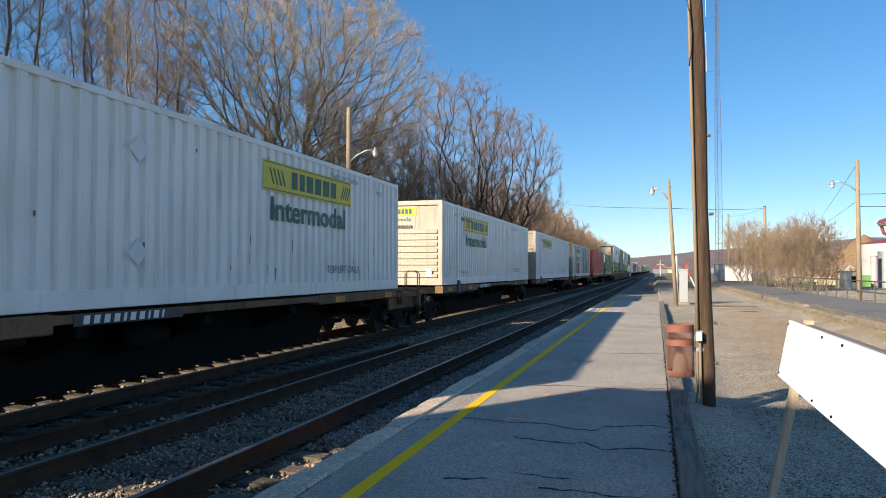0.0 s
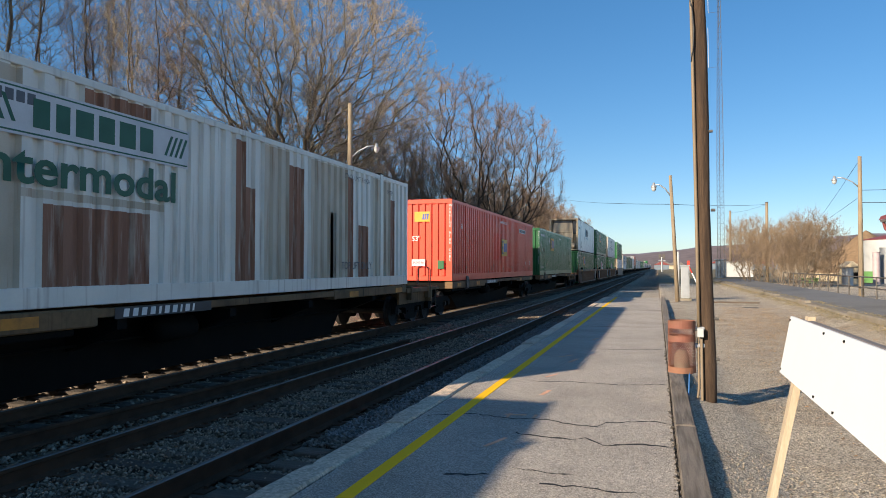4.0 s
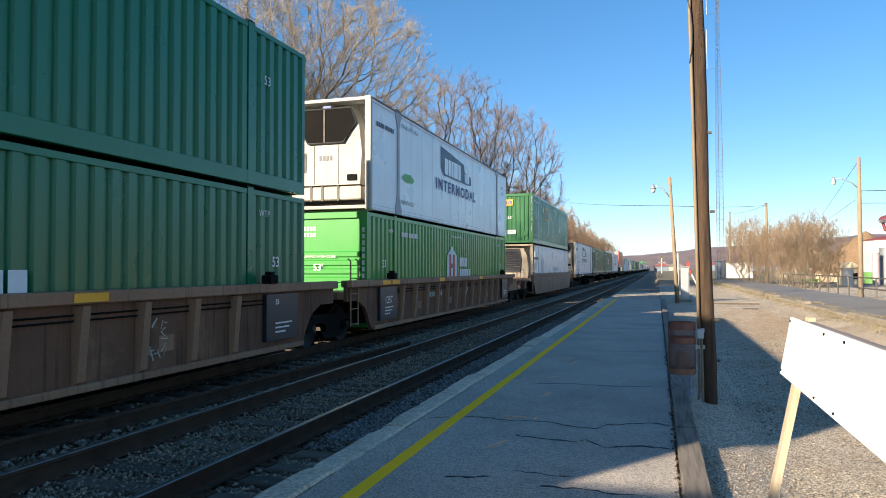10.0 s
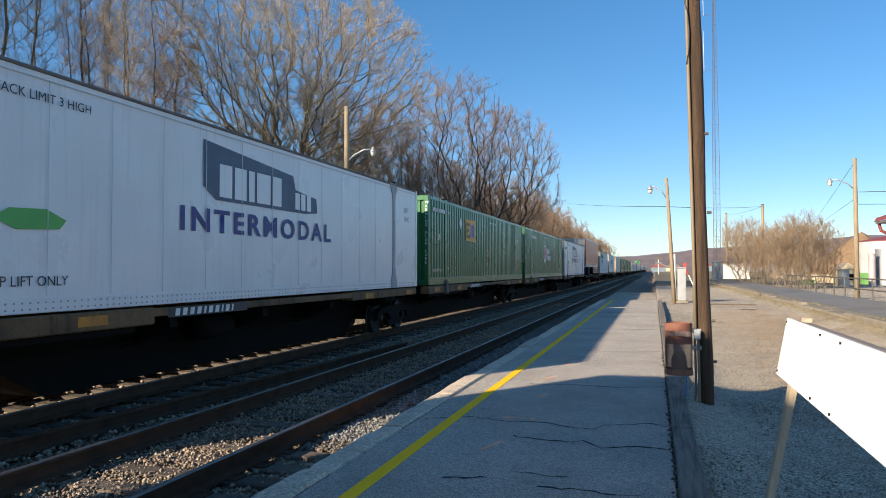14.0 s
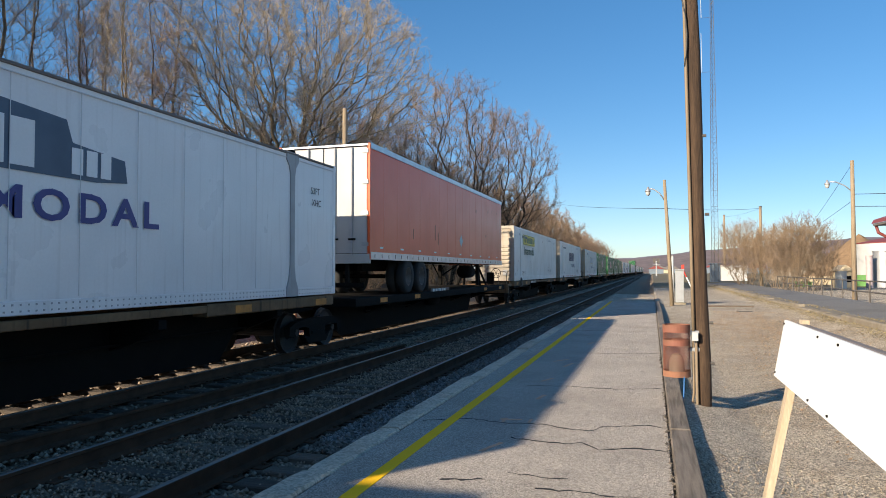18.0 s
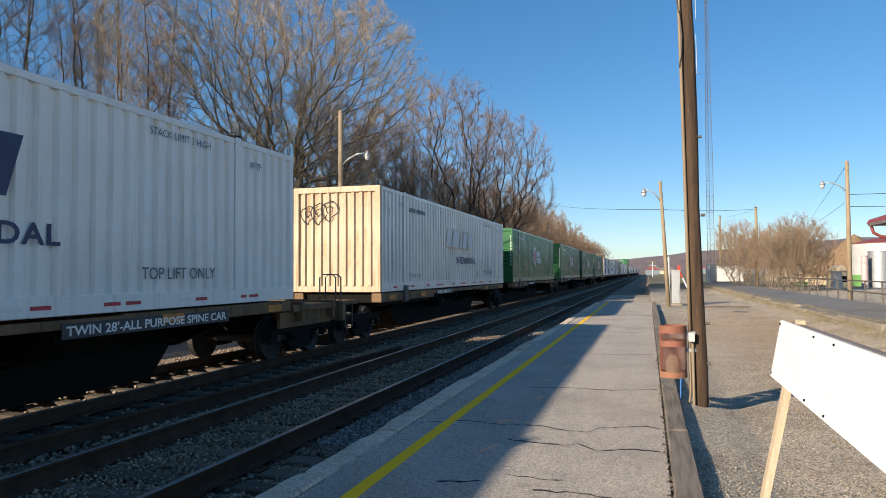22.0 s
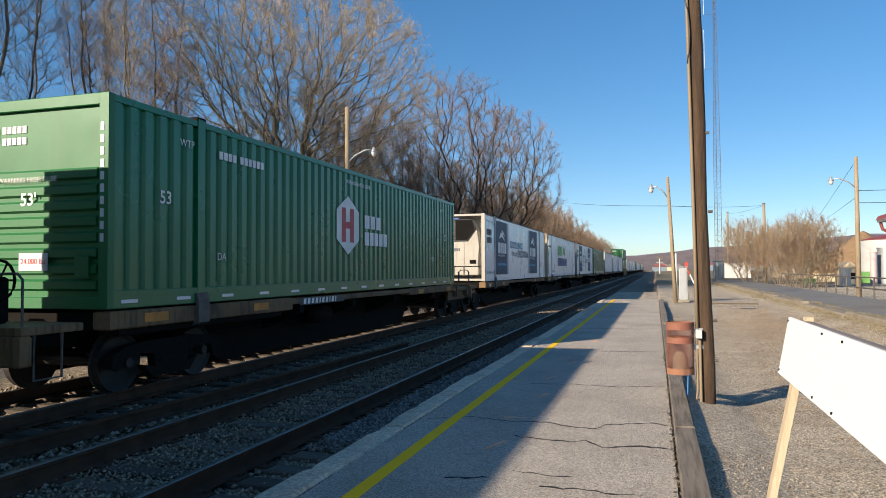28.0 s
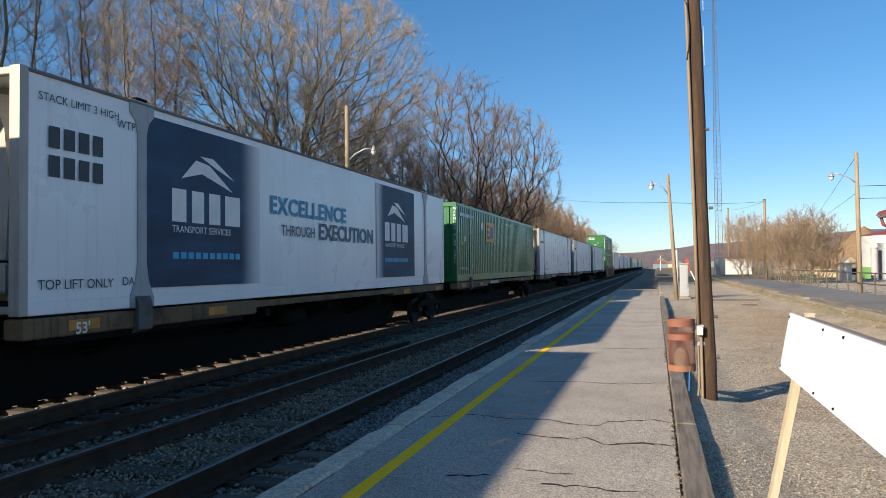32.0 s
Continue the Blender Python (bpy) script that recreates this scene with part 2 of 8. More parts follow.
LAMP_WOOD = material("pale_pole_wood", (0.33, 0.255, 0.165), 0.9, dark=(0.15, 0.105, 0.07), scale=2.5, amount=0.6, fine=30, fine_amount=0.4, bump=0.4, stretch=(8, 8, 0.5))
CONDUIT = material("conduit", (0.24, 0.18, 0.115), 0.7)
GALV = material("galvanised_steel", (0.45, 0.46, 0.47), 0.5, 0.6)
BIN_RED = material("rusty_red_mesh", (0.24, 0.088, 0.056), 0.75, dark=(0.13, 0.07, 0.042), scale=6, amount=0.8)
SIGN_WHITE = material("sheet_white", (0.72, 0.74, 0.75), 0.6, dark=(0.66, 0.68, 0.69), scale=2, amount=0.4, fine_amount=0.02, bump=0.02)
RAW_WOOD = material("raw_pine", (0.54, 0.44, 0.31), 0.85, dark=(0.36, 0.25, 0.14), scale=4, amount=0.6, fine=30, fine_amount=0.3, stretch=(9, 9, 0.7))
CONCRETE = material("pale_concrete", (0.28, 0.24, 0.185), 0.9, dark=(0.18, 0.145, 0.10), scale=1.4, amount=0.8, fine=30, fine_amount=0.5, bump=0.6, grit=0.7, patch=(2.5, (0.16, 0.14, 0.07), 0.5, 0.65, 0.6))
HUT_BLUE = material("blue_grey_sheet", (0.17, 0.21, 0.25), 0.6, scale=0.8, amount=0.4)
SHED_WHITE = material("shed_white", (0.50, 0.50, 0.485), 0.6, scale=0.8, amount=0.3)
CABINET_GREY = material("cabinet_grey", (0.40, 0.42, 0.42), 0.5, scale=1.5, amount=0.3)
SOIL = material("soil_heap", (0.27, 0.175, 0.095), 0.95, dark=(0.19, 0.12, 0.065), scale=0.25, amount=0.7, fine=3, fine_amount=0.5, bump=0.5)
ROOF_RED = material("dark_red_roof", (0.22, 0.05, 0.045), 0.6)
# Brown winter wood, greyed a little in the colour for distance haze.
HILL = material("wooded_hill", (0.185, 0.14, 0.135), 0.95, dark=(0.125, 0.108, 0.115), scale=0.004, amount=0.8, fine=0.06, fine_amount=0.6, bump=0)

CAR_NAVY = paint("car_navy_panel", (0.02, 0.024, 0.036), 0.3)
RUST = material("rust", (0.27, 0.125, 0.07), 0.9, dark=(0.15, 0.07, 0.045), scale=2.5, amount=0.8, stretch=(5, 5, 0.6))
GRILLE = material("grey_plastic_grille", (0.04, 0.041, 0.044), 0.6)
GRILLE_LIGHT = material("grey_louvre", (0.06, 0.061, 0.064), 0.5)
GALV_DARK = material("dull_steel", (0.13, 0.115, 0.10), 0.7, 0.3, scale=5, amount=0.6)
MARK_PALE = material("bleached_decal", (0.62, 0.63, 0.65), 0.5, amount=0.3, bump=0)
MARK_PALE_AMBER = material("bleached_amber_decal", (0.60, 0.45, 0.20), 0.5, amount=0.5, bump=0)
MARK_DARKNAVY = material("dark_navy_decal", (0.025, 0.035, 0.10), 0.5, amount=0.3, bump=0)
MARK_GREY_DARK = material("dark_grey_stencil", (0.10, 0.105, 0.12), 0.5, amount=0.4, bump=0)
MARK_STEELBLUE = material("slate_blue_decal", (0.07, 0.11, 0.17), 0.5, amount=0.3, bump=0)
MARK_TEAL = material("teal_decal", (0.03, 0.27, 0.45), 0.5, amount=0.2, bump=0)
MARK_CYAN = material("cyan_decal", (0.05, 0.35, 0.60), 0.5, amount=0.2, bump=0)
MARK_BROWN = material("brown_decal", (0.10, 0.06, 0.03), 0.5, amount=0.3, bump=0)
MARK_ROYAL = material("royal_blue_decal", (0.04, 0.10, 0.40), 0.5, amount=0.3, bump=0)
CRACK = material("dark_crack", (0.025, 0.025, 0.027), 0.95)
MARK_ORANGE = material("faded_orange_mark", (0.85, 0.46, 0.28), 0.9, amount=0.5, fine=70, fine_amount=0.4)
CINDER = material("dark_cinder", (0.13, 0.11, 0.09), 0.95, dark=(0.07, 0.06, 0.05), scale=0.8, amount=0.6, fine=22, fine_amount=0.7, bump=1.0, grit=0.7)
LEAF = material("fallen_leaves", (0.42, 0.25, 0.11), 0.9, island=0.6, bump=0)
GRASS = material("dry_grass", (0.33, 0.26, 0.13), 0.9, island=0.5, bump=0)
PEBBLE = material("pebbles", (0.27, 0.23, 0.175), 0.95, island=0.6, bump=0)
CREAM = material("cream_paint", (0.55, 0.45, 0.30), 0.7)
GRASS_GREEN = material("painted_green_base", (0.15, 0.33, 0.10), 0.6)
PINK_GREY = material("pinkish_pipe", (0.50, 0.40, 0.40), 0.5)
WIRE = material("wire", (0.03, 0.03, 0.03), 0.6)
BLUE_CORD = material("blue_cord", (0.05, 0.18, 0.45), 0.6)
SIGN_RED = material("red_band", (0.55, 0.05, 0.03), 0.6)

RAIL_GREY = material("weathered_grey_board", (0.17, 0.15, 0.14), 0.8)
# Air haze is mixed into this colour: paler and more violet than HILL.
HILL_FAR = material("haze_tinted_far_hill", (0.20, 0.17, 0.20), 0.95, dark=(0.15, 0.13, 0.16), scale=0.003, amount=0.6, fine=0.05, fine_amount=0.3, bump=0)
RUST_GROUND = material("reddish_cinder", (0.17, 0.095, 0.06), 0.95, dark=(0.10, 0.06, 0.045), scale=0.5, amount=0.7, fine=14, fine_amount=0.6, bump=0.6)
SIGN_ORANGE = material("orange_marker", (0.75, 0.16, 0.03), 0.6)
TWIG_SHRUB = material("shrub_twigs", (0.29, 0.205, 0.13), 0.9, amount=0.4, bump=0, island=0.4)

# Grime on white ends, with the base also darkened to hold down sunlight.
END_CREAM = material("grimy_sun_dimmed_cream_end", (0.45, 0.40, 0.325), 0.6, dark=(0.33, 0.25, 0.165), scale=1.0, amount=0.6, fine=9, fine_amount=0.10, bump=0.0, streak=(0.22, 0.13, 0.07), streak_amount=0.7)
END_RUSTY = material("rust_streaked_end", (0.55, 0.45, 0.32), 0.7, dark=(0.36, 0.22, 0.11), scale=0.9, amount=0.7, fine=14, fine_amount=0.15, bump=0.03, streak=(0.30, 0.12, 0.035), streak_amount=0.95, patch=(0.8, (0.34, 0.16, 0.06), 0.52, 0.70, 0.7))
# GREEN again for sunlit ends, the warm light put into its yellower tone.
END_GREEN = material("sunlit_green_end", (0.014, 0.135, 0.038), 0.5, dark=(0.012, 0.09, 0.028), scale=1.1, amount=0.5, fine=25, fine_amount=0.1, bump=0.03, streak=(0.05, 0.08, 0.04), streak_amount=0.35)
# Dirty reefer front; its colour is lowered too, against glare from the sun.
END_REEFER = material("grimy_sun_dimmed_reefer_end", (0.52, 0.425, 0.30), 0.55, dark=(0.37, 0.26, 0.15), scale=1.3, amount=0.5, fine=25, fine_amount=0.08, bump=0.03, streak=(0.30, 0.22, 0.14), streak_amount=0.4)

RUST_PATCH = material("rust_stained_paint", (0.33, 0.165, 0.105), 0.85, dark=(0.22, 0.10, 0.062), scale=1.5, amount=0.8, fine=20, fine_amount=0.2, stretch=(5, 5, 0.5), patch=(1.3, (0.52, 0.43, 0.35), 0.53, 0.70, 0.9))
CREAM_SHEET = material("yellowed_sheet", (0.58, 0.52, 0.42), 0.6, dark=(0.42, 0.34, 0.24), scale=1.2, amount=0.6, streak=(0.30, 0.17, 0.10), streak_amount=0.6)
POST_GREY = material("grey_steel_post", (0.36, 0.37, 0.385), 0.5, scale=2, amount=0.5, streak=(0.2, 0.15, 0.1), streak_amount=0.4)
SEAM = material("sheet_seam_white", (0.66, 0.665, 0.67), 0.5, amount=0.3, bump=0)
SPRAY = material("pale_spray_paint", (0.55, 0.53, 0.47), 0.7, amount=0.4)
BLUE_STONE = material("fresh_blue_ballast", (0.205, 0.20, 0.19), 0.95, scale=9, amount=0.4, island=0.6)
HEAP_STONE = material("grey_ballast_stone", (0.175, 0.145, 0.115), 0.95, scale=9, amount=0.5, island=0.6)
MARK_MAROON = material("rubbed_pale_stencil", (0.22, 0.185, 0.18), 0.6, amount=0.5)
# White front with streaks, base darkened so that full sun stays below white.
END_SILVER = material("sun_dimmed_white_end", (0.40, 0.375, 0.33), 0.5, dark=(0.27, 0.24, 0.195), scale=1.3, amount=0.5, fine=25, fine_amount=0.1, bump=0.03, streak=(0.20, 0.15, 0.10), streak_amount=0.5)

# ---- mesh building ----
class Shape:
    """Collects vertices and faces of one mesh."""

    def __init__(self):
        self.v, self.f = [], []

    def add(self, verts, faces):
        o = len(self.v)
        self.v += [tuple(p) for p in verts]
        self.f += [tuple(i + o for i in q) for q in faces]
        return self

    def box(self, x0, x1, y0, y1, z0, z1, bevel=0.0):
        """A box; bevel cuts its vertical and horizontal long edges a little."""
        b = bevel
        if not b:
            return self.add([(x0, y0, z0), (x1, y0, z0), (x1, y1, z0), (x0, y1, z0), (x0, y0, z1), (x1, y0, z1), (x1, y1, z1), (x0, y1, z1)],
                            [(3, 2, 1, 0), (4, 5, 6, 7), (0, 1, 5, 4), (1, 2, 6, 5), (2, 3, 7, 6), (3, 0, 4, 7)])
        vs = []
        for z, i in ((z0, b), (z0 + b, 0), (z1 - b, 0), (z1, b)):
            vs += [(x0 + i, y0 + i, z), (x1 - i, y0 + i, z), (x1 - i, y1 - i, z), (x0 + i, y1 - i, z)]
        fs = [(3, 2, 1, 0), (12, 13, 14, 15)]
        for k in range(3):
            for j in range(4):
                a, c = k * 4 + j, k * 4 + (j + 1) % 4
                fs.append((a, c, c + 4, a + 4))
        return self.add(vs, fs)

    def tube(self, points, radii, sides=8, cap=True):
        """A tube along points."""
        pts = [Vector(p) for p in points]
        if isinstance(radii, (int, float)):
            radii = [radii] * len(pts)
        vs, fs = [], []
        for i, p in enumerate(pts):
            d = (pts[min(i + 1, len(pts) - 1)] - pts[max(i - 1, 0)]).normalized()
            a = d.cross(Vector((0, 0, 1)) if abs(d.z) < 0.9 else Vector((1, 0, 0))).normalized()
            b = d.cross(a)
            for k in range(sides):
                w = 2 * math.pi * k / sides
                vs.append(p + (a * math.cos(w) + b * math.sin(w)) * radii[i])
        for i in range(len(pts) - 1):
            for k in range(sides):
                q = (k + 1) % sides
                fs.append((i * sides + k, i * sides + q, (i + 1) * sides + q, (i + 1) * sides + k))
        if cap:
            fs.append(tuple(range(sides))[::-1])
            fs.append(tuple((len(pts) - 1) * sides + k for k in range(sides)))
        return self.add(vs, fs)

    def prism(self, outline, axis, a, b):
        """An outline of (u, v) pushed from a to b along the axis 'x', 'y' or 'z'."""
        def at(u, v, w):
            return {"x": (w, u, v), "y": (u, w, v), "z": (u, v, w)}[axis]
        k = len(outline)
        vs = [at(u, v, a) for u, v in outline] + [at(u, v, b) for u, v in outline]
        fs = [(i, (i + 1) % k, k + (i + 1) % k, k + i) for i in range(k)]
        return self.add(vs, fs + [tuple(range(k))[::-1], tuple(range(k, 2 * k))])

    def lathe(self, profile, sides=16, at=(0, 0, 0), axis="z"):
        """A profile of (r, h) turned round an axis."""
        vs, fs = [], []
        for r, h in profile:
            for k in range(sides):
                w = 2 * math.pi * k / sides
                p = (r * math.cos(w), r * math.sin(w), h)
                if axis == "x":
                    p = (p[2], p[0], p[1])
                vs.append((p[0] + at[0], p[1] + at[1], p[2] + at[2]))
        for i in range(len(profile) - 1):
            for k in range(sides):
                q = (k + 1) % sides
                fs.append((i * sides + k, i * sides + q, (i + 1) * sides + q, (i + 1) * sides + k))
        return self.add(vs, fs)

    def mesh(self, name, mat=None, smooth=False):
        me = bpy.data.meshes.new(name)
        me.from_pydata(self.v, [], self.f)
        if len(self.f) < 20000:
            bm = bmesh.new()
            bm.from_mesh(me)
            bmesh.ops.recalc_face_normals(bm, faces=bm.faces)
            bm.to_mesh(me)
            bm.free()
        if mat:
            me.materials.append(mat)
        if smooth:
            me.polygons.foreach_set("use_smooth", [True] * len(me.polygons))
        return me


def part(name, shape, mat, parent, label="", smooth=False, m=None):
    """One mesh object under a thing or a part; shape is a Shape or a ready mesh."""
    me = shape.mesh(name, mat, smooth) if isinstance(shape, Shape) else shape
    ob = new(name, me)
    ob.parent = parent
    if m is not None:
        ob.matrix_basis = m
    if label:
        tagged(ob, label)
    return ob


def thing(name, label, category, group="", kind="", m=None):
    ob = tagged(new(name), label, category, group, kind)
    if m is not None:
        ob.matrix_basis = m
    return ob


def solid(name, shape, mat, label, category, group="", kind="", smooth=False):
    """A thing or a piece of the setting that is one mesh."""
    return tagged(new(name, shape.mesh(name, mat, smooth)), label, category, group, kind)


STORE = {}


def kept(key, make):
    """Mesh data made once and shared by alike pieces."""
    if key not in STORE:
        STORE[key] = make()
    return STORE[key]


def letters(text, size, mat, bold=0.0, spread=1.0, width=0.0):
    """Lettering as a flat mesh in the plane x (along), z (up), starting at 0, 0; width: its length along x."""
    def make():
        cu = bpy.data.curves.new("lettering", "FONT")
        cu.body, cu.size, cu.offset, cu.space_character, cu.resolution_u = text, size, bold, spread, 3
        ob = new("lettering", cu)
        me = bpy.data.meshes.new_from_object(ob.evaluated_get(bpy.context.evaluated_depsgraph_get()))
        bpy.data.objects.remove(ob)
        me.transform(Matrix.Rotation(radians(90), 4, "X"))
        if width:
            me.transform(Matrix.Scale(width / max(v.co.x for v in me.vertices), 4, (1, 0, 0)))
        me.materials.append(mat)
        return me
    return kept(("text", text, size, mat.name, bold, width), make)

# ---- ground, tracks, platform ----
rnd = random.Random(7)


def lot_z(x, y):
    """The lot: banked up against the timber beams, with a shallow swale beside them that runs out towards the crossing."""
    bank = np.interp(x, (0.3, 0.42, 0.55, 0.72, 1.05, 1.8, 2.3, 2.9, 4.2, 5.0), (0.17, 0.15, 0.105, 0.085, -0.01, -0.12, -0.18, -0.17, 0.02, 0.10))
    return np.maximum(0.10 + (bank - 0.10) * np.interp(y, (16, 30), (1.0, 0.0)), np.interp(x, (4.5, 5.3), (0.0, 0.25)))


def height(x, y):
    """The lie of the land to either side of the line."""
    z = -0.32
    if x < -13.5:
        z += 0.25 * min(1, (-13.5 - x) / 3)
    if x < -21:
        z += 0.55 * (-21 - x) if x > -45 else 13.2
        z += 0.5 * noise.noise(Vector((x * 0.12, y * 0.12, 0)))
    if x > -0.1:
        z = float(lot_z(x, y)) + 0.02 * noise.noise(Vector((x * 0.9, y * 0.9, 3)))
    return z


def build_ground():
    xs = [-900, -400, -200, -120, -80, -60, -52] + [-46 + 2 * i for i in range(13)] + [-20, -18, -16.5, -13.6, -12, -3.2, -2.5, -0.2, 0.12] + \
         [0.3 + 0.13 * i for i in range(13)] + [2.1 + 0.3 * i for i in range(18)] + [8, 10, 14, 20, 30, 60, 120, 300, 900]
    ys = [-300, -100, -40, -20] + [-10 + 2.0 * i for i in range(7)] + [3 + 0.5 * i for i in range(34)] + [20 + 2.0 * i for i in range(50)] + [120, 140, 170, 220, 300, 450, 700, 1200, 2500]
    s = Shape()
    for y in ys:
        for x in xs:
            s.v.append((x, y, height(x, y)))
    w = len(xs)
    for j in range(len(ys) - 1):
        for i in range(w - 1):
            s.f.append((j * w + i, j * w + i + 1, (j + 1) * w + i + 1, (j + 1) * w + i))
    ob = solid("ground", s, EARTH, "dry winter ground with sparse grass and leaf litter", "ground", kind="structure", smooth=True)
    ob.data.materials.append(GRAVEL)
    ob.data.materials.append(BALLAST)
    ob.data.materials.append(LITTER)
    ob.data.materials.append(CINDER)
    for p in ob.data.polygons:
        c = p.center
        if 0 < c.x < 25 and c.y < 70:
            p.material_index = 1
        elif -13.6 < c.x < -9.5:
            p.material_index = 4
        elif -13 < c.x <= 0:
            p.material_index = 2
        elif c.x < -20 or c.y > 100 and c.x < -13:
            p.material_index = 3


build_ground()
TRACK_A, TRACK_T, HALF = -4.563, -8.2, 0.7525


def build_track(cx, y0, y1, name):
    bed = Shape().prism([(cx - 2.1, -0.36), (cx - 1.55, -0.245), (cx + 1.55, -0.245), (cx + 2.1, -0.36)], "y", y0, y1)
    solid("ballast_bed", bed, BALLAST, "dark grimy crushed stone ballast under the track", "ballast", kind="structure")
    for side in (-1, 1):
        x = cx + side * HALF
        rail = thing("rail", "long rusty steel rail with a polished head", "rail", "rails", "structure")
        part("rail_web", Shape().prism([(x - 0.075, -0.185), (x + 0.075, -0.185), (x + 0.07, -0.165), (x + 0.012, -0.145), (x + 0.012, -0.05),
                                        (x + 0.036, -0.038), (x + 0.036, -0.008), (x - 0.036, -0.008), (x - 0.036, -0.038), (x - 0.012, -0.05),
                                        (x - 0.012, -0.145), (x - 0.07, -0.165)], "y", y0, y1), RAIL, rail)
        part("rail_head", Shape().prism([(x - 0.026, -0.008), (x + 0.026, -0.008), (x + 0.02, 0.0), (x - 0.02, 0.0)], "y", y0, y1), RAIL_TOP, rail, "worn shiny running surface")


build_track(TRACK_A, -30, 420, "near")
build_track(TRACK_T, -60, 700, "far")


def build_ties(cx, y0, y1, y2):
    """Wooden ties, single up to y1 and joined beyond it."""
    t = thing("railway_ties", "dark weathered wooden ties half sunk in ballast", "ties", kind="structure")
    tie = kept("tie", lambda: Shape().box(-1.3, 1.3, -0.115, 0.115, -0.34, -0.172, 0.012).mesh("tie", TIE))
    plate = kept("plate_", lambda: Shape().box(-0.18, 0.18, -0.095, 0.095, -0.172, -0.155, 0.004).box(-0.14, -0.1, -0.05, -0.02, -0.155, -0.13).box(0.1, 0.14, 0.02, 0.05, -0.155, -0.13).mesh("tie_plate", RAIL))
    far, y = Shape(), y0
    while y < y2:
        x, turn = cx + rnd.uniform(-0.07, 0.07), rnd.uniform(-1.6, 1.6)
        if y < y1:
            ob = part("tie", tie, None, t, m=pose(x, y, rnd.uniform(-0.045, -0.012), 0, rnd.uniform(-0.4, 0.4), turn))
            if y < 22:
                for sx in (-1, 1):
                    part("tie_plate", plate, None, ob, m=Matrix.Translation((cx - x + sx * HALF, 0, 0)))
        else:
            far.box(x - 1.3, x + 1.3, y - 0.115, y + 0.115, -0.34, -0.175)
        y += 0.53 + rnd.uniform(-0.05, 0.05)
    tagged(part("far_ties", far, TIE, t), kind="stuff")


build_ties(TRACK_A, 1.0, 62, 200)
build_ties(TRACK_T, -2.0, 62, 200)


def scatter(name, n, where, size, mat, label, flat=1.0, seed=1, shape="stone"):
    """Many small loose pieces in one mesh: stones or leaves."""
    rg = np.random.default_rng(seed)
    if shape == "stone":
        base = np.array([(1, 0, 0), (0, 1, 0), (-1, 0, 0), (0, -1, 0), (0, 0, 1), (0, 0, -1)], float)
        tri = np.array([(0, 1, 4), (1, 2, 4), (2, 3, 4), (3, 0, 4), (1, 0, 5), (2, 1, 5), (3, 2, 5), (0, 3, 5)])
    else:
        base = np.array([(1, 0, 0.15), (0, 0.6, 0), (-1, 0, 0.2), (0, -0.6, 0)], float)
        tri = np.array([(0, 1, 2), (0, 2, 3)])
    pts = where(rg, n)
    n = len(pts)
    sz = rg.uniform(size[0], size[1], (n, 1, 1))
    j = base[None] * rg.uniform(0.6, 1.25, (n, len(base), 3)) * sz
    j[:, :, 2] *= flat
    a = rg.uniform(0, 6.28, n)
    c, s = np.cos(a)[:, None], np.sin(a)[:, None]
    tilt = rg.uniform(-0.5, 0.5, (n, 1))
    x, y, z = j[:, :, 0], j[:, :, 1], j[:, :, 2]
    z, x = z + x * tilt, x
    v = np.stack([x * c - y * s, x * s + y * c, z], -1) + pts[:, None, :]
    f = (tri[None] + (np.arange(n) * len(base))[:, None, None]).reshape(-1, 3)
    me = bpy.data.meshes.new(name)
    v = v.reshape(-1, 3)
    me.vertices.add(len(v))
    me.vertices.foreach_set("co", v.ravel())
    me.loops.add(f.size)
    me.loops.foreach_set("vertex_index", f.ravel())
    me.polygons.add(len(f))
    me.polygons.foreach_set("loop_start", np.arange(len(f)) * 3)
    me.polygons.foreach_set("loop_total", np.full(len(f), 3))
    me.update(calc_edges=True)
    me.materials.append(mat)
    return tagged(new(name, me), label, "stones" if shape == "stone" else "litter", kind="stuff")


def in_strip(x0, x1, y0, y1, z, near=1.6):
    """Points in a strip, denser towards its near end."""
    def where(rg, n):
        u = rg.uniform(0, 1, n) ** near
        return np.stack([rg.uniform(x0, x1, n), y0 + (y1 - y0) * u, np.full(n, z) + rg.uniform(-0.02, 0.015, n)], -1)
    return where


scatter("ballast_stones", 20000, in_strip(-6.6, -2.62, 3.0, 40, -0.232), (0.015, 0.042), STONES, "loose grey ballast stones between the rails", 0.8, 2)
scatter("ballast_heap", 9000, in_strip(-3.65, -2.6, 6.8, 36, -0.2), (0.012, 0.034), HEAP_STONE, "heaped ballast stones along the platform edge", 0.8, 3)
scatter("fresh_ballast", 6500, in_strip(-3.6, -2.75, 7.2, 24, -0.188), (0.012, 0.03), BLUE_STONE, "fresh blue-grey ballast stones beside the platform edge", 0.8, 13)
scatter("far_ballast", 6000, in_strip(-10.6, -6.6, 3.0, 40, -0.238), (0.02, 0.05), STONES, "dark ballast stones round the far track", 0.8, 4)
scatter("track_ballast", 20000, in_strip(-5.25, -3.88, 3.0, 40, -0.196), (0.009, 0.026), STONES, "grey-brown ballast filling the near track up to its ties", 0.8, 33)
spare = thing("spare_rail", "rusty spare rail lying between the tracks", "rail")
part("rail_foot", Shape().prism([(-0.075, 0), (0.075, 0), (0.07, 0.02), (0.012, 0.04), (-0.012, 0.04), (-0.07, 0.02)], "y", 0, 13), RAIL, spare, m=pose(-6.58, 3.0, -0.21, 0, 0, -3.6))
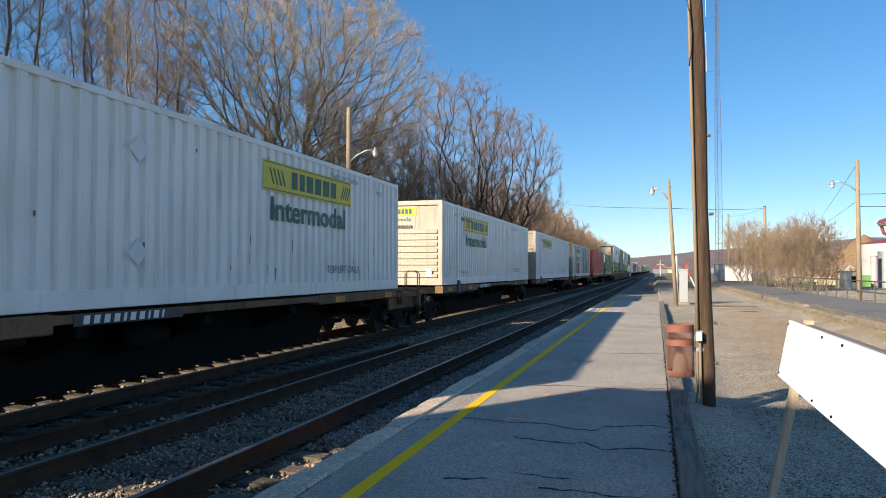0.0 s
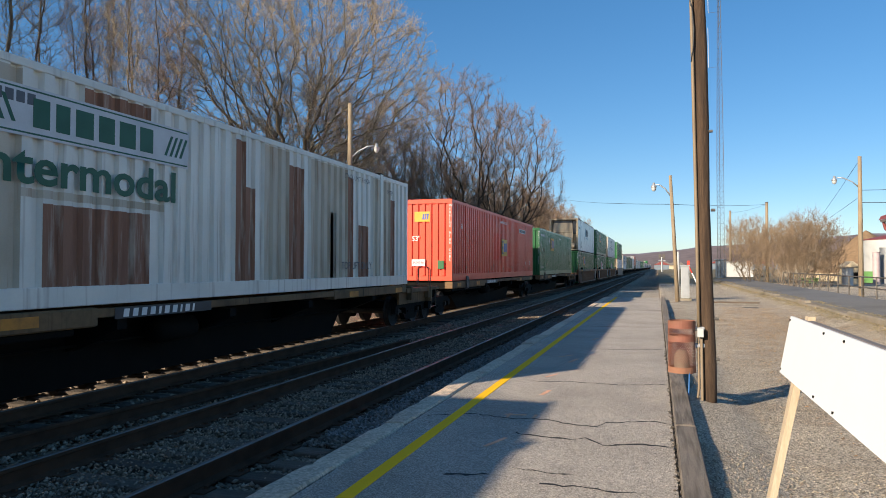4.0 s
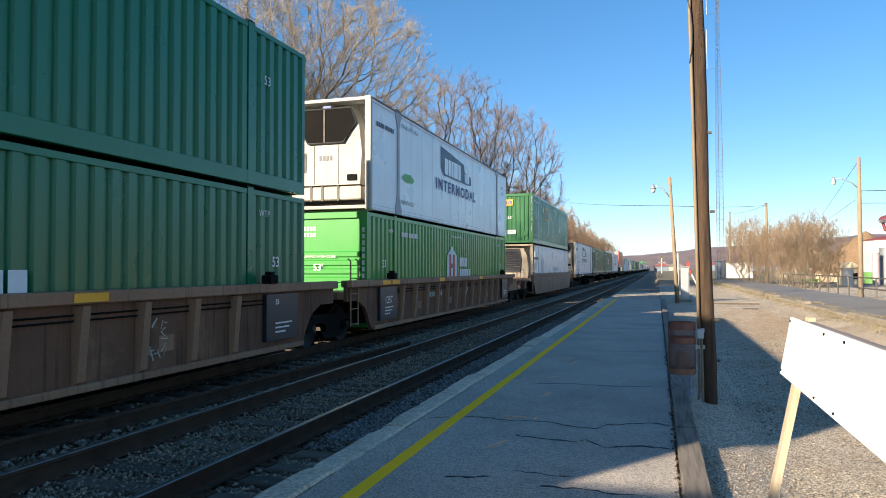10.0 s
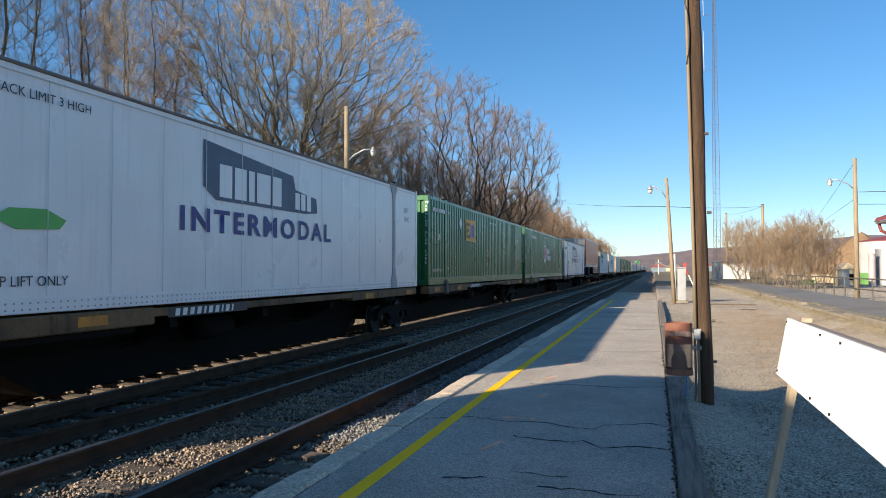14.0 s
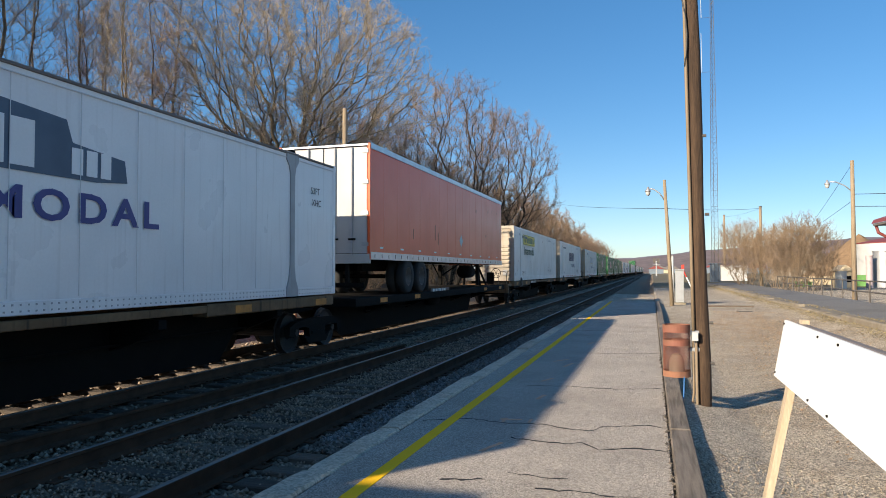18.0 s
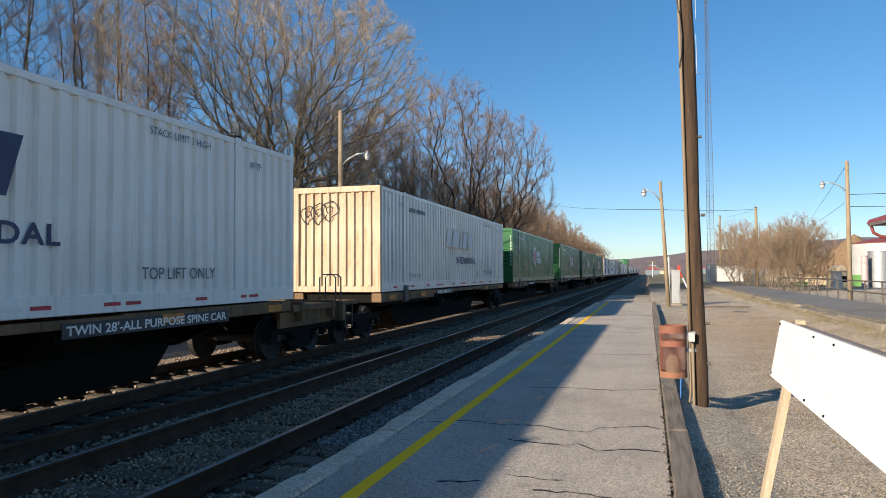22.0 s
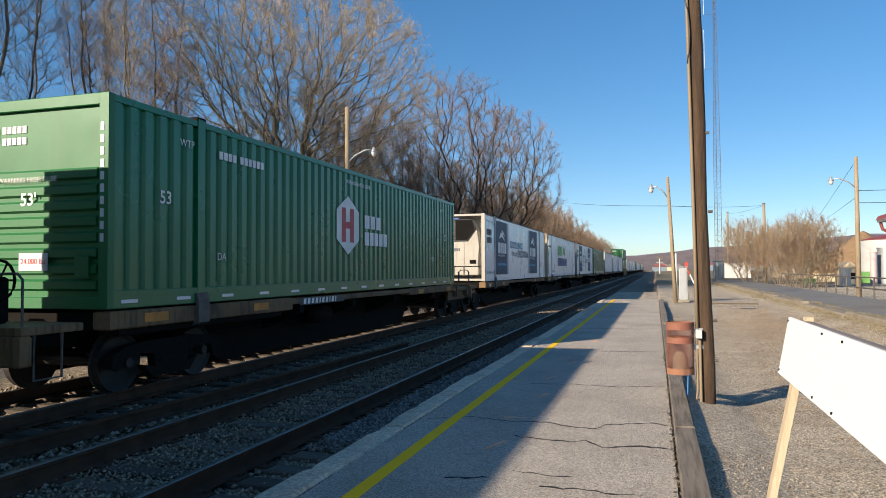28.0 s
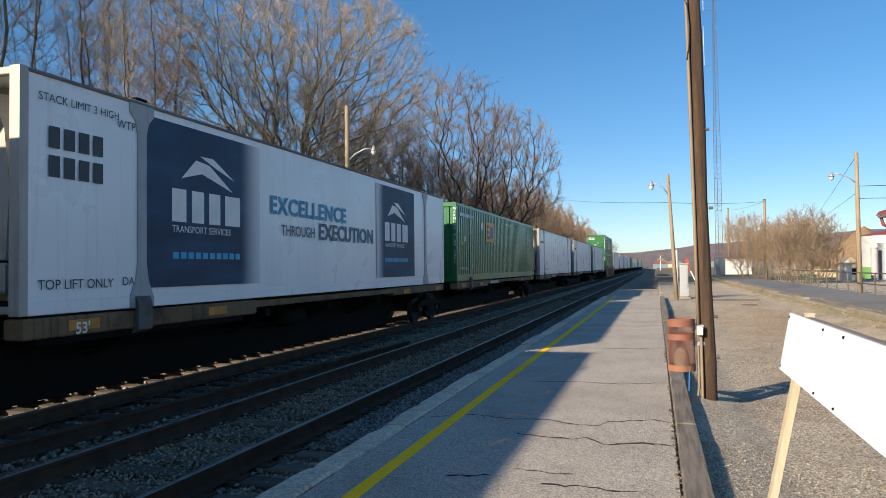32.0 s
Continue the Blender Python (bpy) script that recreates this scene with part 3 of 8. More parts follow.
part("rail_web", Shape().prism([(-0.012, 0.04), (0.012, 0.04), (0.012, 0.135), (-0.012, 0.135)], "y", 0, 13), RAIL, spare, m=pose(-6.58, 3.0, -0.21, 0, 0, -3.6))
part("rail_head", Shape().box(-0.036, 0.036, 0, 13, 0.135, 0.18, 0.008), RAIL, spare, m=pose(-6.58, 3.0, -0.21, 0, 0, -3.6))

# platform
PLAT_END = 36.0
plat = thing("platform", "low asphalt station platform with worn cracks", "platform", kind="structure")
part("asphalt", Shape().box(-2.312, 0.125, -12, PLAT_END, -0.3, 0.2), ASPHALT, plat)
line = Shape()
line.box(-2.03, -1.92, -12, 36.0, 0.2, 0.204)
solid("yellow_line", line, YELLOW_LINE, "worn yellow safety line painted on the platform", "line", kind="structure")
def rough_stone(x0, x1, y0, y1, z0, z1):
    """A long stone with a straight, slightly worn outer edge and a few knocked-off corners."""
    n, s = max(3, int((y1 - y0) / 0.16)), Shape()
    for i in range(n + 1):
        y, e = y0 + (y1 - y0) * i / n, 1.5 if i in (0, n) else 1.0
        chip = rnd.choice((0.0, 0.0, 0.0, 0.0, 0.0, 0.0, 0.022)) if 0 < i < n else 0.012
        d = rnd.uniform(-0.004, 0.004)
        s.v += [(x0 + d, y, z0), (x0 + d + chip, y, z1 - 0.03 * e - chip + rnd.uniform(-0.004, 0.004)), (x0 + 0.022 * e + d + chip, y, z1 - 0.008 + rnd.uniform(-0.003, 0.003)),
                (x0 + 0.14, y, z1 + rnd.uniform(-0.004, 0.004)), (x1 - 0.02, y, z1 + rnd.uniform(-0.004, 0.003)), (x1, y, z1 - 0.02), (x1, y, z0)]
    for i in range(n):
        for k in range(6):
            a = i * 7 + k
            s.f.append((a, a + 1, a + 8, a + 7))
    s.f += [tuple(range(7))[::-1], tuple(range(n * 7, n * 7 + 7))]
    return s


kerb = thing("kerb", "weathered stone edge of the platform", "kerb", kind="structure")
y = -11.9
while y < PLAT_END:
    ln = rnd.uniform(1.5, 2.1)
    dz, dx = rnd.uniform(0.0, 0.02), rnd.uniform(-0.02, 0.02)
    part("kerb_stone", rough_stone(-2.59 + dx, -2.335, y, min(y + ln, PLAT_END) - 0.015, -0.3, 0.2 + dz), KERB, kerb)
    y += ln
beam = thing("timber_edging", "weathered cracked timber beams along the platform edge", "edging", kind="structure")
y = -11.0
while y < PLAT_END:
    ln = rnd.uniform(2.3, 2.7)
    part("beam", Shape().box(0.145, 0.335 + rnd.uniform(-0.01, 0.01), y, min(y + ln, PLAT_END) - 0.015, -0.1, 0.24 + rnd.uniform(-0.01, 0.012), 0.012), TIMBER, beam)
    y += ln


def crack(points, width, seed):
    """A ragged dark crack in the asphalt."""
    rg = random.Random(seed)
    s, pts = Shape(), []
    for (x0, y0), (x1, y1) in zip(points, points[1:]):
        k = max(2, int(abs(x1 - x0) / 0.05))
        for i in range(k):
            u = i / k
            pts.append((x0 + (x1 - x0) * u, y0 + (y1 - y0) * u + rg.uniform(-0.02, 0.02), width * rg.uniform(0.25, 1.0)))
    pts.append((*points[-1], 0.002))
    o = [(x, y - w, 0.2025) for x, y, w in pts] + [(x, y + w, 0.2025) for x, y, w in pts]
    n = len(pts)
    s.add(o, [(i, i + 1, n + i + 1, n + i) for i in range(n - 1)])
    part("crack", s, CRACK, plat, "dark tar-filled crack")


crack([(-2.25, 6.80), (-1.83, 7.02), (-1.40, 6.92), (-1.06, 6.96), (-0.83, 6.83), (-0.56, 6.80), (-0.49, 7.00), (-0.04, 7.20), (0.12, 7.1)], 0.022, 1)
crack([(-1.25, 6.32), (-1.01, 6.26), (-0.75, 6.23), (-0.62, 6.33), (-0.45, 6.11), (-0.13, 6.24), (0.1, 6.2)], 0.025, 2)
crack([(-1.50, 4.93), (-1.18, 5.01)], 0.03, 3)
crack([(-1.06, 5.24), (-0.79, 5.17), (-0.6, 5.2)], 0.015, 4)
crack([(-0.80, 4.90), (-0.41, 4.91), (-0.25, 4.86), (-0.1, 4.9)], 0.02, 5)
crack([(-1.6, 9.25), (-1.05, 9.34), (-0.47, 9.27), (0.1, 9.5)], 0.025, 6)
crack([(-1.0, 13.2), (-0.4, 13.3), (0.1, 13.5)], 0.03, 7)
crack([(-1.9, 18.2), (-0.4, 18.3), (0.1, 18.5)], 0.04, 8)
crack([(-1.9, 4.1), (-1.6, 4.05), (-1.0, 4.15)], 0.02, 9)
crack([(-2.0, 25.2), (-0.4, 25.3), (0.1, 25.5)], 0.05, 10)
for x, y, w, l, a in ((-1.30, 8.45, 0.05, 0.32, -8), (-1.31, 11.46, 0.05, 0.5, -10), (-1.42, 9.81, 0.04, 0.35, -20), (-1.40, 7.10, 0.22, 0.05, 8), (-1.46, 7.05, 0.03, 0.2, 0),
                      (-1.20, 7.08, 0.03, 0.16, 0), (-1.35, 5.95, 0.04, 0.36, -18), (-1.25, 15.0, 0.05, 0.4, -10), (-1.5, 12.0, 0.04, 0.4, -30)):
    part("paint_mark", Shape().box(-w / 2, w / 2, -l / 2, l / 2, 0, 0.002), MARK_ORANGE, plat, "worn surveyor's paint mark", m=pose(x, y, 0.2015, 0, 0, a))
# tie ends and grit along the joint of beam and asphalt
scatter("joint_grit", 900, in_strip(0.10, 0.16, 3.5, 30, 0.195), (0.008, 0.02), CINDER, "dark grit in the joint beside the timber beams", 0.7, 9)
# lot
def on_lot(x0, x1, y0, y1, lift, near=1.5):
    """Points on the lot, lifted a little over it, denser towards the near end."""
    def where(rg, n):
        x, y = rg.uniform(x0, x1, n), y0 + (y1 - y0) * rg.uniform(0, 1, n) ** near
        return np.stack([x, y, lot_z(x, y) + lift], -1)
    return where


scatter("lot_stones", 7000, on_lot(0.36, 4.0, 4.5, 20, 0.004), (0.004, 0.012), STONES, "dark stones scattered over the lot", 0.6, 25)
scatter("lot_gravel", 26000, on_lot(0.36, 6.0, 4.5, 26, 0.003), (0.004, 0.015), PEBBLE, "loose pale gravel scattered over the lot", 0.7, 5)
scatter("fallen_leaves", 3600, on_lot(1.7, 4.6, 7.0, 26, 0.012, 1.0), (0.01, 0.026), LEAF, "brown fallen leaves on the gravel", 1.0, 6, "leaf")


def along_wall(rg, n):
    """Uneven clumps at the foot of the raised road and over its edge."""
    y = 11 + 60 * rg.uniform(0, 1, n) ** 1.3
    k = rg.normal(0, 0.28, n) - 0.25 + 0.25 * np.sin(y * 1.3) * np.sin(y * 0.37)
    z = np.where(k > 0.02, 0.43, 0.25)
    return np.stack([5.42 + 0.0023 * (y - 10) + k, y, z + rg.uniform(0, 0.03, n)], -1)


scatter("grass_litter", 9000, along_wall, (0.012, 0.045), GRASS, "dry grass and leaves along the wall foot", 1.6, 7, "leaf")
def leafy(rg, n):
    x, y = rg.normal(3.2, 0.8, n), 10 + 20 * rg.uniform(0, 1, n)
    return np.stack([x, y, lot_z(x, y) + 0.012], -1)


scatter("lot_leaves", 7000, lambda rg, n: leafy(rg, n), (0.01, 0.03), LEAF, "dry leaf patches on the gravel", 1.0, 17, "leaf")
dock = thing("raised_road", "raised old asphalt road with a crumbling stone edge", "road", kind="structure")
part("road_surface", Shape().prism([(5.62, 10), (5.78, 80), (9.0, 80), (8.35, 10)], "z", -0.05, 0.43), ROAD, dock)
y = 10.0
while y < 80:
    ln = rnd.uniform(1.2, 2.6)
    part("edge_stone", Shape().box(5.36 + 0.0023 * (y - 10) + rnd.uniform(-0.03, 0.03), 5.64 + 0.0023 * (y - 10), y, y + ln - 0.03, -0.05, 0.42 + rnd.uniform(-0.09, 0.02), 0.04), CONCRETE, dock)
    y += ln
# apron and crossing beyond the platform's end
solid("crossing_apron", Shape().prism([(-2.6, PLAT_END + 0.3), (0.9, PLAT_END + 0.3), (2.2, 52), (-2.6, 52)], "z", -0.2, 0.05), GRAVEL, "grey worn crossing apron beyond the platform", "apron", kind="structure")
part("ramp", Shape().prism([(PLAT_END, -0.3), (PLAT_END, 0.2), (PLAT_END + 3, -0.1), (PLAT_END + 3, -0.3)], "x", -2.33, 0.14), ASPHALT, plat)

# ---- the train ----
SPEED = 14.67     # metres a second, towards the camera
LONG, WIDE, TALL = 16.56, 2.59, 2.896
FLEET = []        # (thing, place along the train, height): all that rolls


def corrugated(length, z0, z1, pitch=0.30, depth=0.058):
    """A fluted sheet in the plane x = 0 that looks to +x, along y from 0."""
    s = Shape()
    k = int(length / pitch)
    p = length / k
    ys = []
    for i in range(k):
        ys += [(i * p, 0.0), (i * p + 0.48 * p, 0.0), (i * p + 0.60 * p, -depth), (i * p + 0.88 * p, -depth)]
    ys.append((length, 0.0))
    vs = [(d, y, z0) for y, d in ys] + [(d, y, z1) for y, d in ys]
    m = len(ys)
    return s.add(vs, [(i, i + 1, m + i + 1, m + i) for i in range(m - 1)])


def flat_side(length, z0, z1):
    return Shape().box(-0.03, 0, 0, length, z0, z1)


def bars(widths, height, gap):
    """Plain bars in place of writing, along x from 0."""
    s, x = Shape(), 0.0
    for w in widths:
        if w > 0:
            s.box(x, x + w, -0.002, 0.002, 0, height)
        x += abs(w) + gap
    return s


def on_side(ob_mesh, name, parent, y, z, proud=0.006, label=""):
    """Lay lettering on the side that looks to +x; it reads from the camera's side along the train."""
    m = Matrix.Translation((WIDE / 2 + proud, y, z)) @ Matrix.Rotation(radians(90), 4, "Z")
    return part(name, ob_mesh, None, parent, label, m=m)


def on_end(ob_mesh, name, parent, x, z, proud=0.03, label=""):
    return part(name, ob_mesh, None, parent, label, m=Matrix.Translation((x, -proud, z)))


def container(paint_mat, label, end="ribs", side="corr", unit_kind="mesh"):
    """A 53-foot container; origin at the middle of its near end, at the bottom."""
    c = thing("container", label, "container", "containers on the train")
    w = WIDE / 2
    key, own = (paint_mat.name, side), paint_mat
    back = 0.5 if unit_kind == "louvre" else 0.0
    sheet = kept(("side", *key, back), lambda: (corrugated(LONG - 0.24, 0.25, TALL - 0.11) if side == "corr" else flat_side(LONG - 0.24 - back, 0.17, TALL - 0.055)).mesh("side_panel", paint_mat))
    part("side_panel", sheet, None, c, m=Matrix.Translation((w - 0.012, 0.12 + back, 0)))
    part("side_panel", sheet, None, c, m=Matrix.Translation((-w + 0.012, LONG - 0.12, 0)) @ Matrix.Rotation(math.pi, 4, "Z"))
    for x in (-w + 0.075, w - 0.075):
        for y in (0.06, LONG - 0.06):
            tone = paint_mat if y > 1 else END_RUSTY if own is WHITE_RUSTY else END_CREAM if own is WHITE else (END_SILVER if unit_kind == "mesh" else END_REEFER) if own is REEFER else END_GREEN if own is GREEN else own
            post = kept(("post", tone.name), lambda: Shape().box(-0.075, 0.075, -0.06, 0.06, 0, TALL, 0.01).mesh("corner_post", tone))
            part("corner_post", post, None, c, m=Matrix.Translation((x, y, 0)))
    def lifting():
        if side == "corr":
            return Shape().box(-0.06, 0.066, -0.09, 0.09, 0.0, TALL + 0.02, 0.008).mesh("lifting_post", paint_mat)
        if unit_kind != "mesh":
            return Shape().box(-0.06, 0.068, -0.085, 0.085, 0.0, TALL + 0.01, 0.006).mesh("lifting_post", SEAM)
        return Shape().prism([(-0.24, 0.0), (0.24, 0.0), (0.24, 0.14), (0.13, 0.36), (0.085, 0.62), (0.085, 2.42), (0.13, 2.60), (0.24, 2.72), (0.24, TALL), (-0.24, TALL), (-0.24, 2.72), (-0.13, 2.60), (-0.085, 2.42), (-0.085, 0.62), (-0.13, 0.36), (-0.24, 0.14)], "x", -0.05, 0.07).mesh("lifting_post", POST_GREY)
    lift = kept(("lift", paint_mat.name, side, unit_kind != "mesh"), lifting)
    cast = kept("cast", lambda: Shape().box(-0.09, 0.10, -0.11, 0.11, TALL - 0.12, TALL + 0.05, 0.01).mesh("lifting_casting", CAR_BLACK if paint_mat not in (REEFER,) else MARK_DARKBLUE))
    for y in (1.98, LONG - 1.98):
        for sx in (-1, 1):
            part("lifting_post", lift, None, c, m=Matrix.Translation((sx * (w - 0.06), y, 0)))
        part("lifting_casting", cast, None, c, m=Matrix.Translation((w - 0.1, y, 0)))
    rail = kept(("rails", paint_mat.name), lambda: Shape().box(-0.05, 0.05, 0.12, LONG - 0.12, 0.0, 0.25 if side == "corr" else 0.17, 0.01).mesh("bottom_rail", paint_mat))
    top = kept(("toprail", paint_mat.name), lambda: Shape().box(-0.04, 0.04 if own is not REEFER else 0.052, 0.12, LONG - 0.12, TALL - (0.11 if own is not REEFER else 0.055), TALL - 0.01, 0.008).mesh("top_rail", paint_mat if own is not REEFER else RAIL_GREY))
    for sx in (-1, 1):
        part("bottom_rail", rail, None, c, m=Matrix.Translation((sx * (w - 0.05), 0, 0)))
        part("top_rail", top, None, c, m=Matrix.Translation((sx * (w - 0.04), 0, 0)))
    part("roof", kept(("roof", paint_mat.name), lambda: Shape().box(-w + 0.02, w - 0.02, 0.02, LONG - 0.02, TALL - 0.06, TALL - 0.02).mesh("roof", paint_mat)), None, c)
    part("floor", kept("cfloor", lambda: Shape().box(-w + 0.1, w - 0.1, 0.1, LONG - 0.1, 0.05, 0.15).mesh("floor", CAR_BLACK)), None, c)

    def end_wall(kind, m=None):
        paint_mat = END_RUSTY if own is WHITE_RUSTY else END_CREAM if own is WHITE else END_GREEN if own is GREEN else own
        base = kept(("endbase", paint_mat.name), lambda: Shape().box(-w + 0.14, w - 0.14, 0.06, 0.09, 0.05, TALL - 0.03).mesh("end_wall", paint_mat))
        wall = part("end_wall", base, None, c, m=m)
        sill = kept(("endsill", paint_mat.name), lambda: Shape().box(-w + 0.14, w - 0.14, 0.0, 0.058, -0.08, 0.08, 0.01).mesh("end_sill", paint_mat))
        part("end_sill", sill, None, wall, m=Matrix.Translation((0, 0, 0.08)))
        part("end_header", sill, None, wall, m=Matrix.Translation((0, 0, TALL - 0.081)))
        if kind == "ribs":
            rib = kept(("hrib", paint_mat.name), lambda: Shape().prism([(0.062, 0), (0.010, 0.03), (0.010, 0.13), (0.062, 0.165)], "x", -w + 0.2, w - 0.2).mesh("rib", paint_mat))
            for i in range(8):
                part("rib", rib, None, wall, m=Matrix.Translation((0, 0, 0.24 + i * 0.215)))
        else:
            rib = kept(("vrib", paint_mat.name), lambda: Shape().prism([(0, 0.062), (0.03, 0.012), (0.11, 0.012), (0.14, 0.062)], "z", 0.18, TALL - 0.17).mesh("rib", paint_mat))
            for i in range(9):
                part("rib", rib, None, wall, m=Matrix.Translation((-w + 0.24 + i * 0.245, 0, 0)))
    if end != "reefer":
        end_wall(end)
    else:
        reefer_end(c, paint_mat, unit_kind)
    end_wall("corr", Matrix.Translation((0, LONG, 0)) @ Matrix.Rotation(math.pi, 4, "Z"))
    return c


def reefer_end(c, paint_mat, kind):
    """The recessed front with its cooling unit, in an open frame of posts."""
    w = WIDE / 2
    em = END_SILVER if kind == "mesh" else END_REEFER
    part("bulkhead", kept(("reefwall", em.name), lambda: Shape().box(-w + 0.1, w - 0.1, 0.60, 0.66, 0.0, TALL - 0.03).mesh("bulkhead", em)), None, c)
    bar = kept(("fbar", em.name), lambda: Shape().box(-w + 0.15, w - 0.15, 0.0, 0.1, -0.045, 0.045, 0.01).mesh("frame_bar", em))
    part("frame_bar", bar, None, c, m=Matrix.Translation((0, 0, TALL - 0.06)))
    part("frame_bar", bar, None, c, m=Matrix.Translation((0, 0, 0.07)))
    brace = kept(("brace", em.name), lambda: Shape().tube([(0, 0.06, 0.5), (0.24, 0.3, 1.45), (0, 0.06, 2.5)], 0.025, 6).mesh("brace", em))
    part("brace", brace, None, c, m=Matrix.Translation((-w + 0.12, 0, 0)))
    for i in range(6):
        part("step", kept("rstep", lambda: Shape().tube([(0, 0.08, 0), (0.16, 0.30, 0)], 0.016, 6).mesh("step", GALV)), None, c, m=Matrix.Translation((w - 0.2, 0, 0.45 + 0.38 * i)))
    part("unit_base", kept(("ubase", em.name), lambda: Shape().box(-0.98, 0.98, 0.10, 0.6, 0.26, 0.62, 0.03).mesh("unit_base", em)), None, c, "white fuel tank box")
    if kind == "black_top":
        u = part("cooling_unit", kept(("unit_a", em.name), lambda: Shape().prism([(-0.98, 0.74), (0.72, 0.74), (0.80, 1.1), (0.80, 2.1), (0.72, 2.50), (-0.86, 2.50), (-0.98, 2.1)], "y", 0.08, 0.6).mesh("cooling_unit", em)), None, c, "white refrigeration unit with a black hood")
        part("hood", kept("hood_a", lambda: Shape().prism([(-0.9, 2.5), (0.78, 2.5), (0.74, 2.70), (-0.82, 2.70)], "y", 0.10, 0.6).mesh("hood", MARK_BLACK)), None, u)
        part("side_grille", kept("sg_a", lambda: Shape().box(0.81, 1.08, 0.14, 0.6, 1.5, 2.66, 0.03).mesh("side_grille", MARK_BLACK)), None, u)
        for z in (1.02, 1.62):
            part("panel_seam", kept("seam", lambda: Shape().box(-0.96, 0.78, 0.074, 0.082, -0.008, 0.008).mesh("panel_seam", CAR_BLACK)), None, u, m=Matrix.Translation((0, 0, z)))
        part("panel_seam", kept("vseam", lambda: Shape().box(-0.008, 0.008, 0.074, 0.082, 0.76, 1.62).mesh("panel_seam", CAR_BLACK)), None, u)
        part("vent_hole", kept("vent", lambda: Shape().lathe([(0.0, 0.07), (0.07, 0.07), (0.07, 0.1)], 10).mesh("vent_hole", CAR_BLACK)), None, u, m=Matrix.Translation((0.25, 0.14, 0.98)) @ Matrix.Rotation(radians(90), 4, "X"))
    else:
        u = part("cooling_unit", kept(("unit_b", em.name), lambda: Shape().prism([(-0.95, 0.66), (0.95, 0.66), (1.0, 1.5), (0.92, 2.2), (0.72, 2.66), (-0.72, 2.66), (-0.92, 2.2), (-1.0, 1.5)], "y", 0.13, 0.6).mesh("cooling_unit", em)), None, c, "white refrigeration unit with a dark grille")
        if kind == "louvre":
            g = part("grille", kept("gr_b", lambda: Shape().prism([(-0.86, 1.25), (0.55, 1.25), (0.62, 2.0), (0.5, 2.62), (-0.84, 2.62), (-0.9, 2.0)], "y", 0.09, 0.132).mesh("grille", GRILLE)), None, u, "grey louvred grille")
            for i in range(9):
                part("louvre", kept("lv", lambda: Shape().prism([(0.088, 0), (0.055, 0.03), (0.088, 0.075)], "x", -0.72, 0.45).mesh("louvre", GRILLE_LIGHT)), None, g, m=Matrix.Translation((0, 0, 1.36 + i * 0.13)))
        else:
            g = part("grille", kept("gr_c", lambda: Shape().prism([(-0.5, 1.75), (0.5, 1.75), (0.86, 2.25), (0.72, 2.64), (-0.72, 2.64), (-0.86, 2.25)], "y", 0.09, 0.132).mesh("grille", CAR_BLACK)), None, u, "black mesh grille")
            for x in (-0.04,):
                part("grille_bar", kept("gbar", lambda: Shape().box(-0.02, 0.02, 0.075, 0.09, 1.76, 2.63).mesh("grille_bar", GALV_DARK)), None, g, m=Matrix.Translation((x, 0, 0)))
        if kind == "mesh":
            edge = kept("gr_edge", lambda: Shape().tube([(-0.5, 0.088, 1.75), (0.5, 0.088, 1.75), (0.86, 0.088, 2.25), (0.72, 0.088, 2.64), (-0.72, 0.088, 2.64), (-0.86, 0.088, 2.25), (-0.5, 0.088, 1.75)], 0.022, 6).mesh("grille_edge", GRILLE))
            part("grille_edge", edge, None, g)
            part("emblem_pill", kept("pill", lambda: Shape().prism([(-0.13, 0.03), (-0.09, 0.0), (0.09, 0.0), (0.13, 0.03), (0.09, 0.06), (-0.09, 0.06)], "y", 0.12, 0.128).mesh("emblem_pill", MARK_ROYAL)), None, u, "small blue maker's badge", m=Matrix.Translation((0.02, 0, 2.67)))
            part("side_vent", kept("svent", lambda: Shape().box(-0.88, -0.58, 0.115, 0.13, 1.0, 1.52, 0.006).mesh("side_vent", GALV_DARK)), None, u, "grey vent panel")
            part("name_marking", kept("unitname", lambda: blocks(4, 0.07, 0.13, 0.03).mesh("name_marking", MARK_GREY_DARK)), None, u, m=Matrix.Translation((-0.2, 0.124, 1.3)))
            part("control_box", kept("ctrl", lambda: Shape().box(0.6, 0.86, 0.1, 0.13, 0.76, 0.92, 0.008).mesh("control_box", CAR_BLACK)), None, u, "black control box")
            for x in (-0.42, -0.1, 0.35):
                part("strap", kept("ustrap", lambda: Shape().box(-0.03, 0.03, 0.085, 0.102, 0.24, 0.64, 0.004).mesh("strap", GALV_DARK)), None, u, m=Matrix.Translation((x, 0, 0)))
            part("hose", kept("uhose", lambda: Shape().tube([(-1.06, 0.3, 0.6), (-1.08, 0.25, 1.0), (-1.04, 0.28, 1.4), (-1.08, 0.25, 1.9), (-1.02, 0.3, 2.3)], 0.035, 6).mesh("hose", RUBBER)), None, u, "black hose")
        for x in (-0.35, 0.35):
            part("panel_seam", kept("vseam2", lambda: Shape().box(-0.006, 0.006, 0.122, 0.13, 0.68, 1.7).mesh("panel_seam", GRILLE)), None, u, m=Matrix.Translation((x, 0, 0)))


def roll(ob, s, z):
    """Put a rolling thing on the far track, s metres along the train."""
    FLEET.append((ob, s, z))


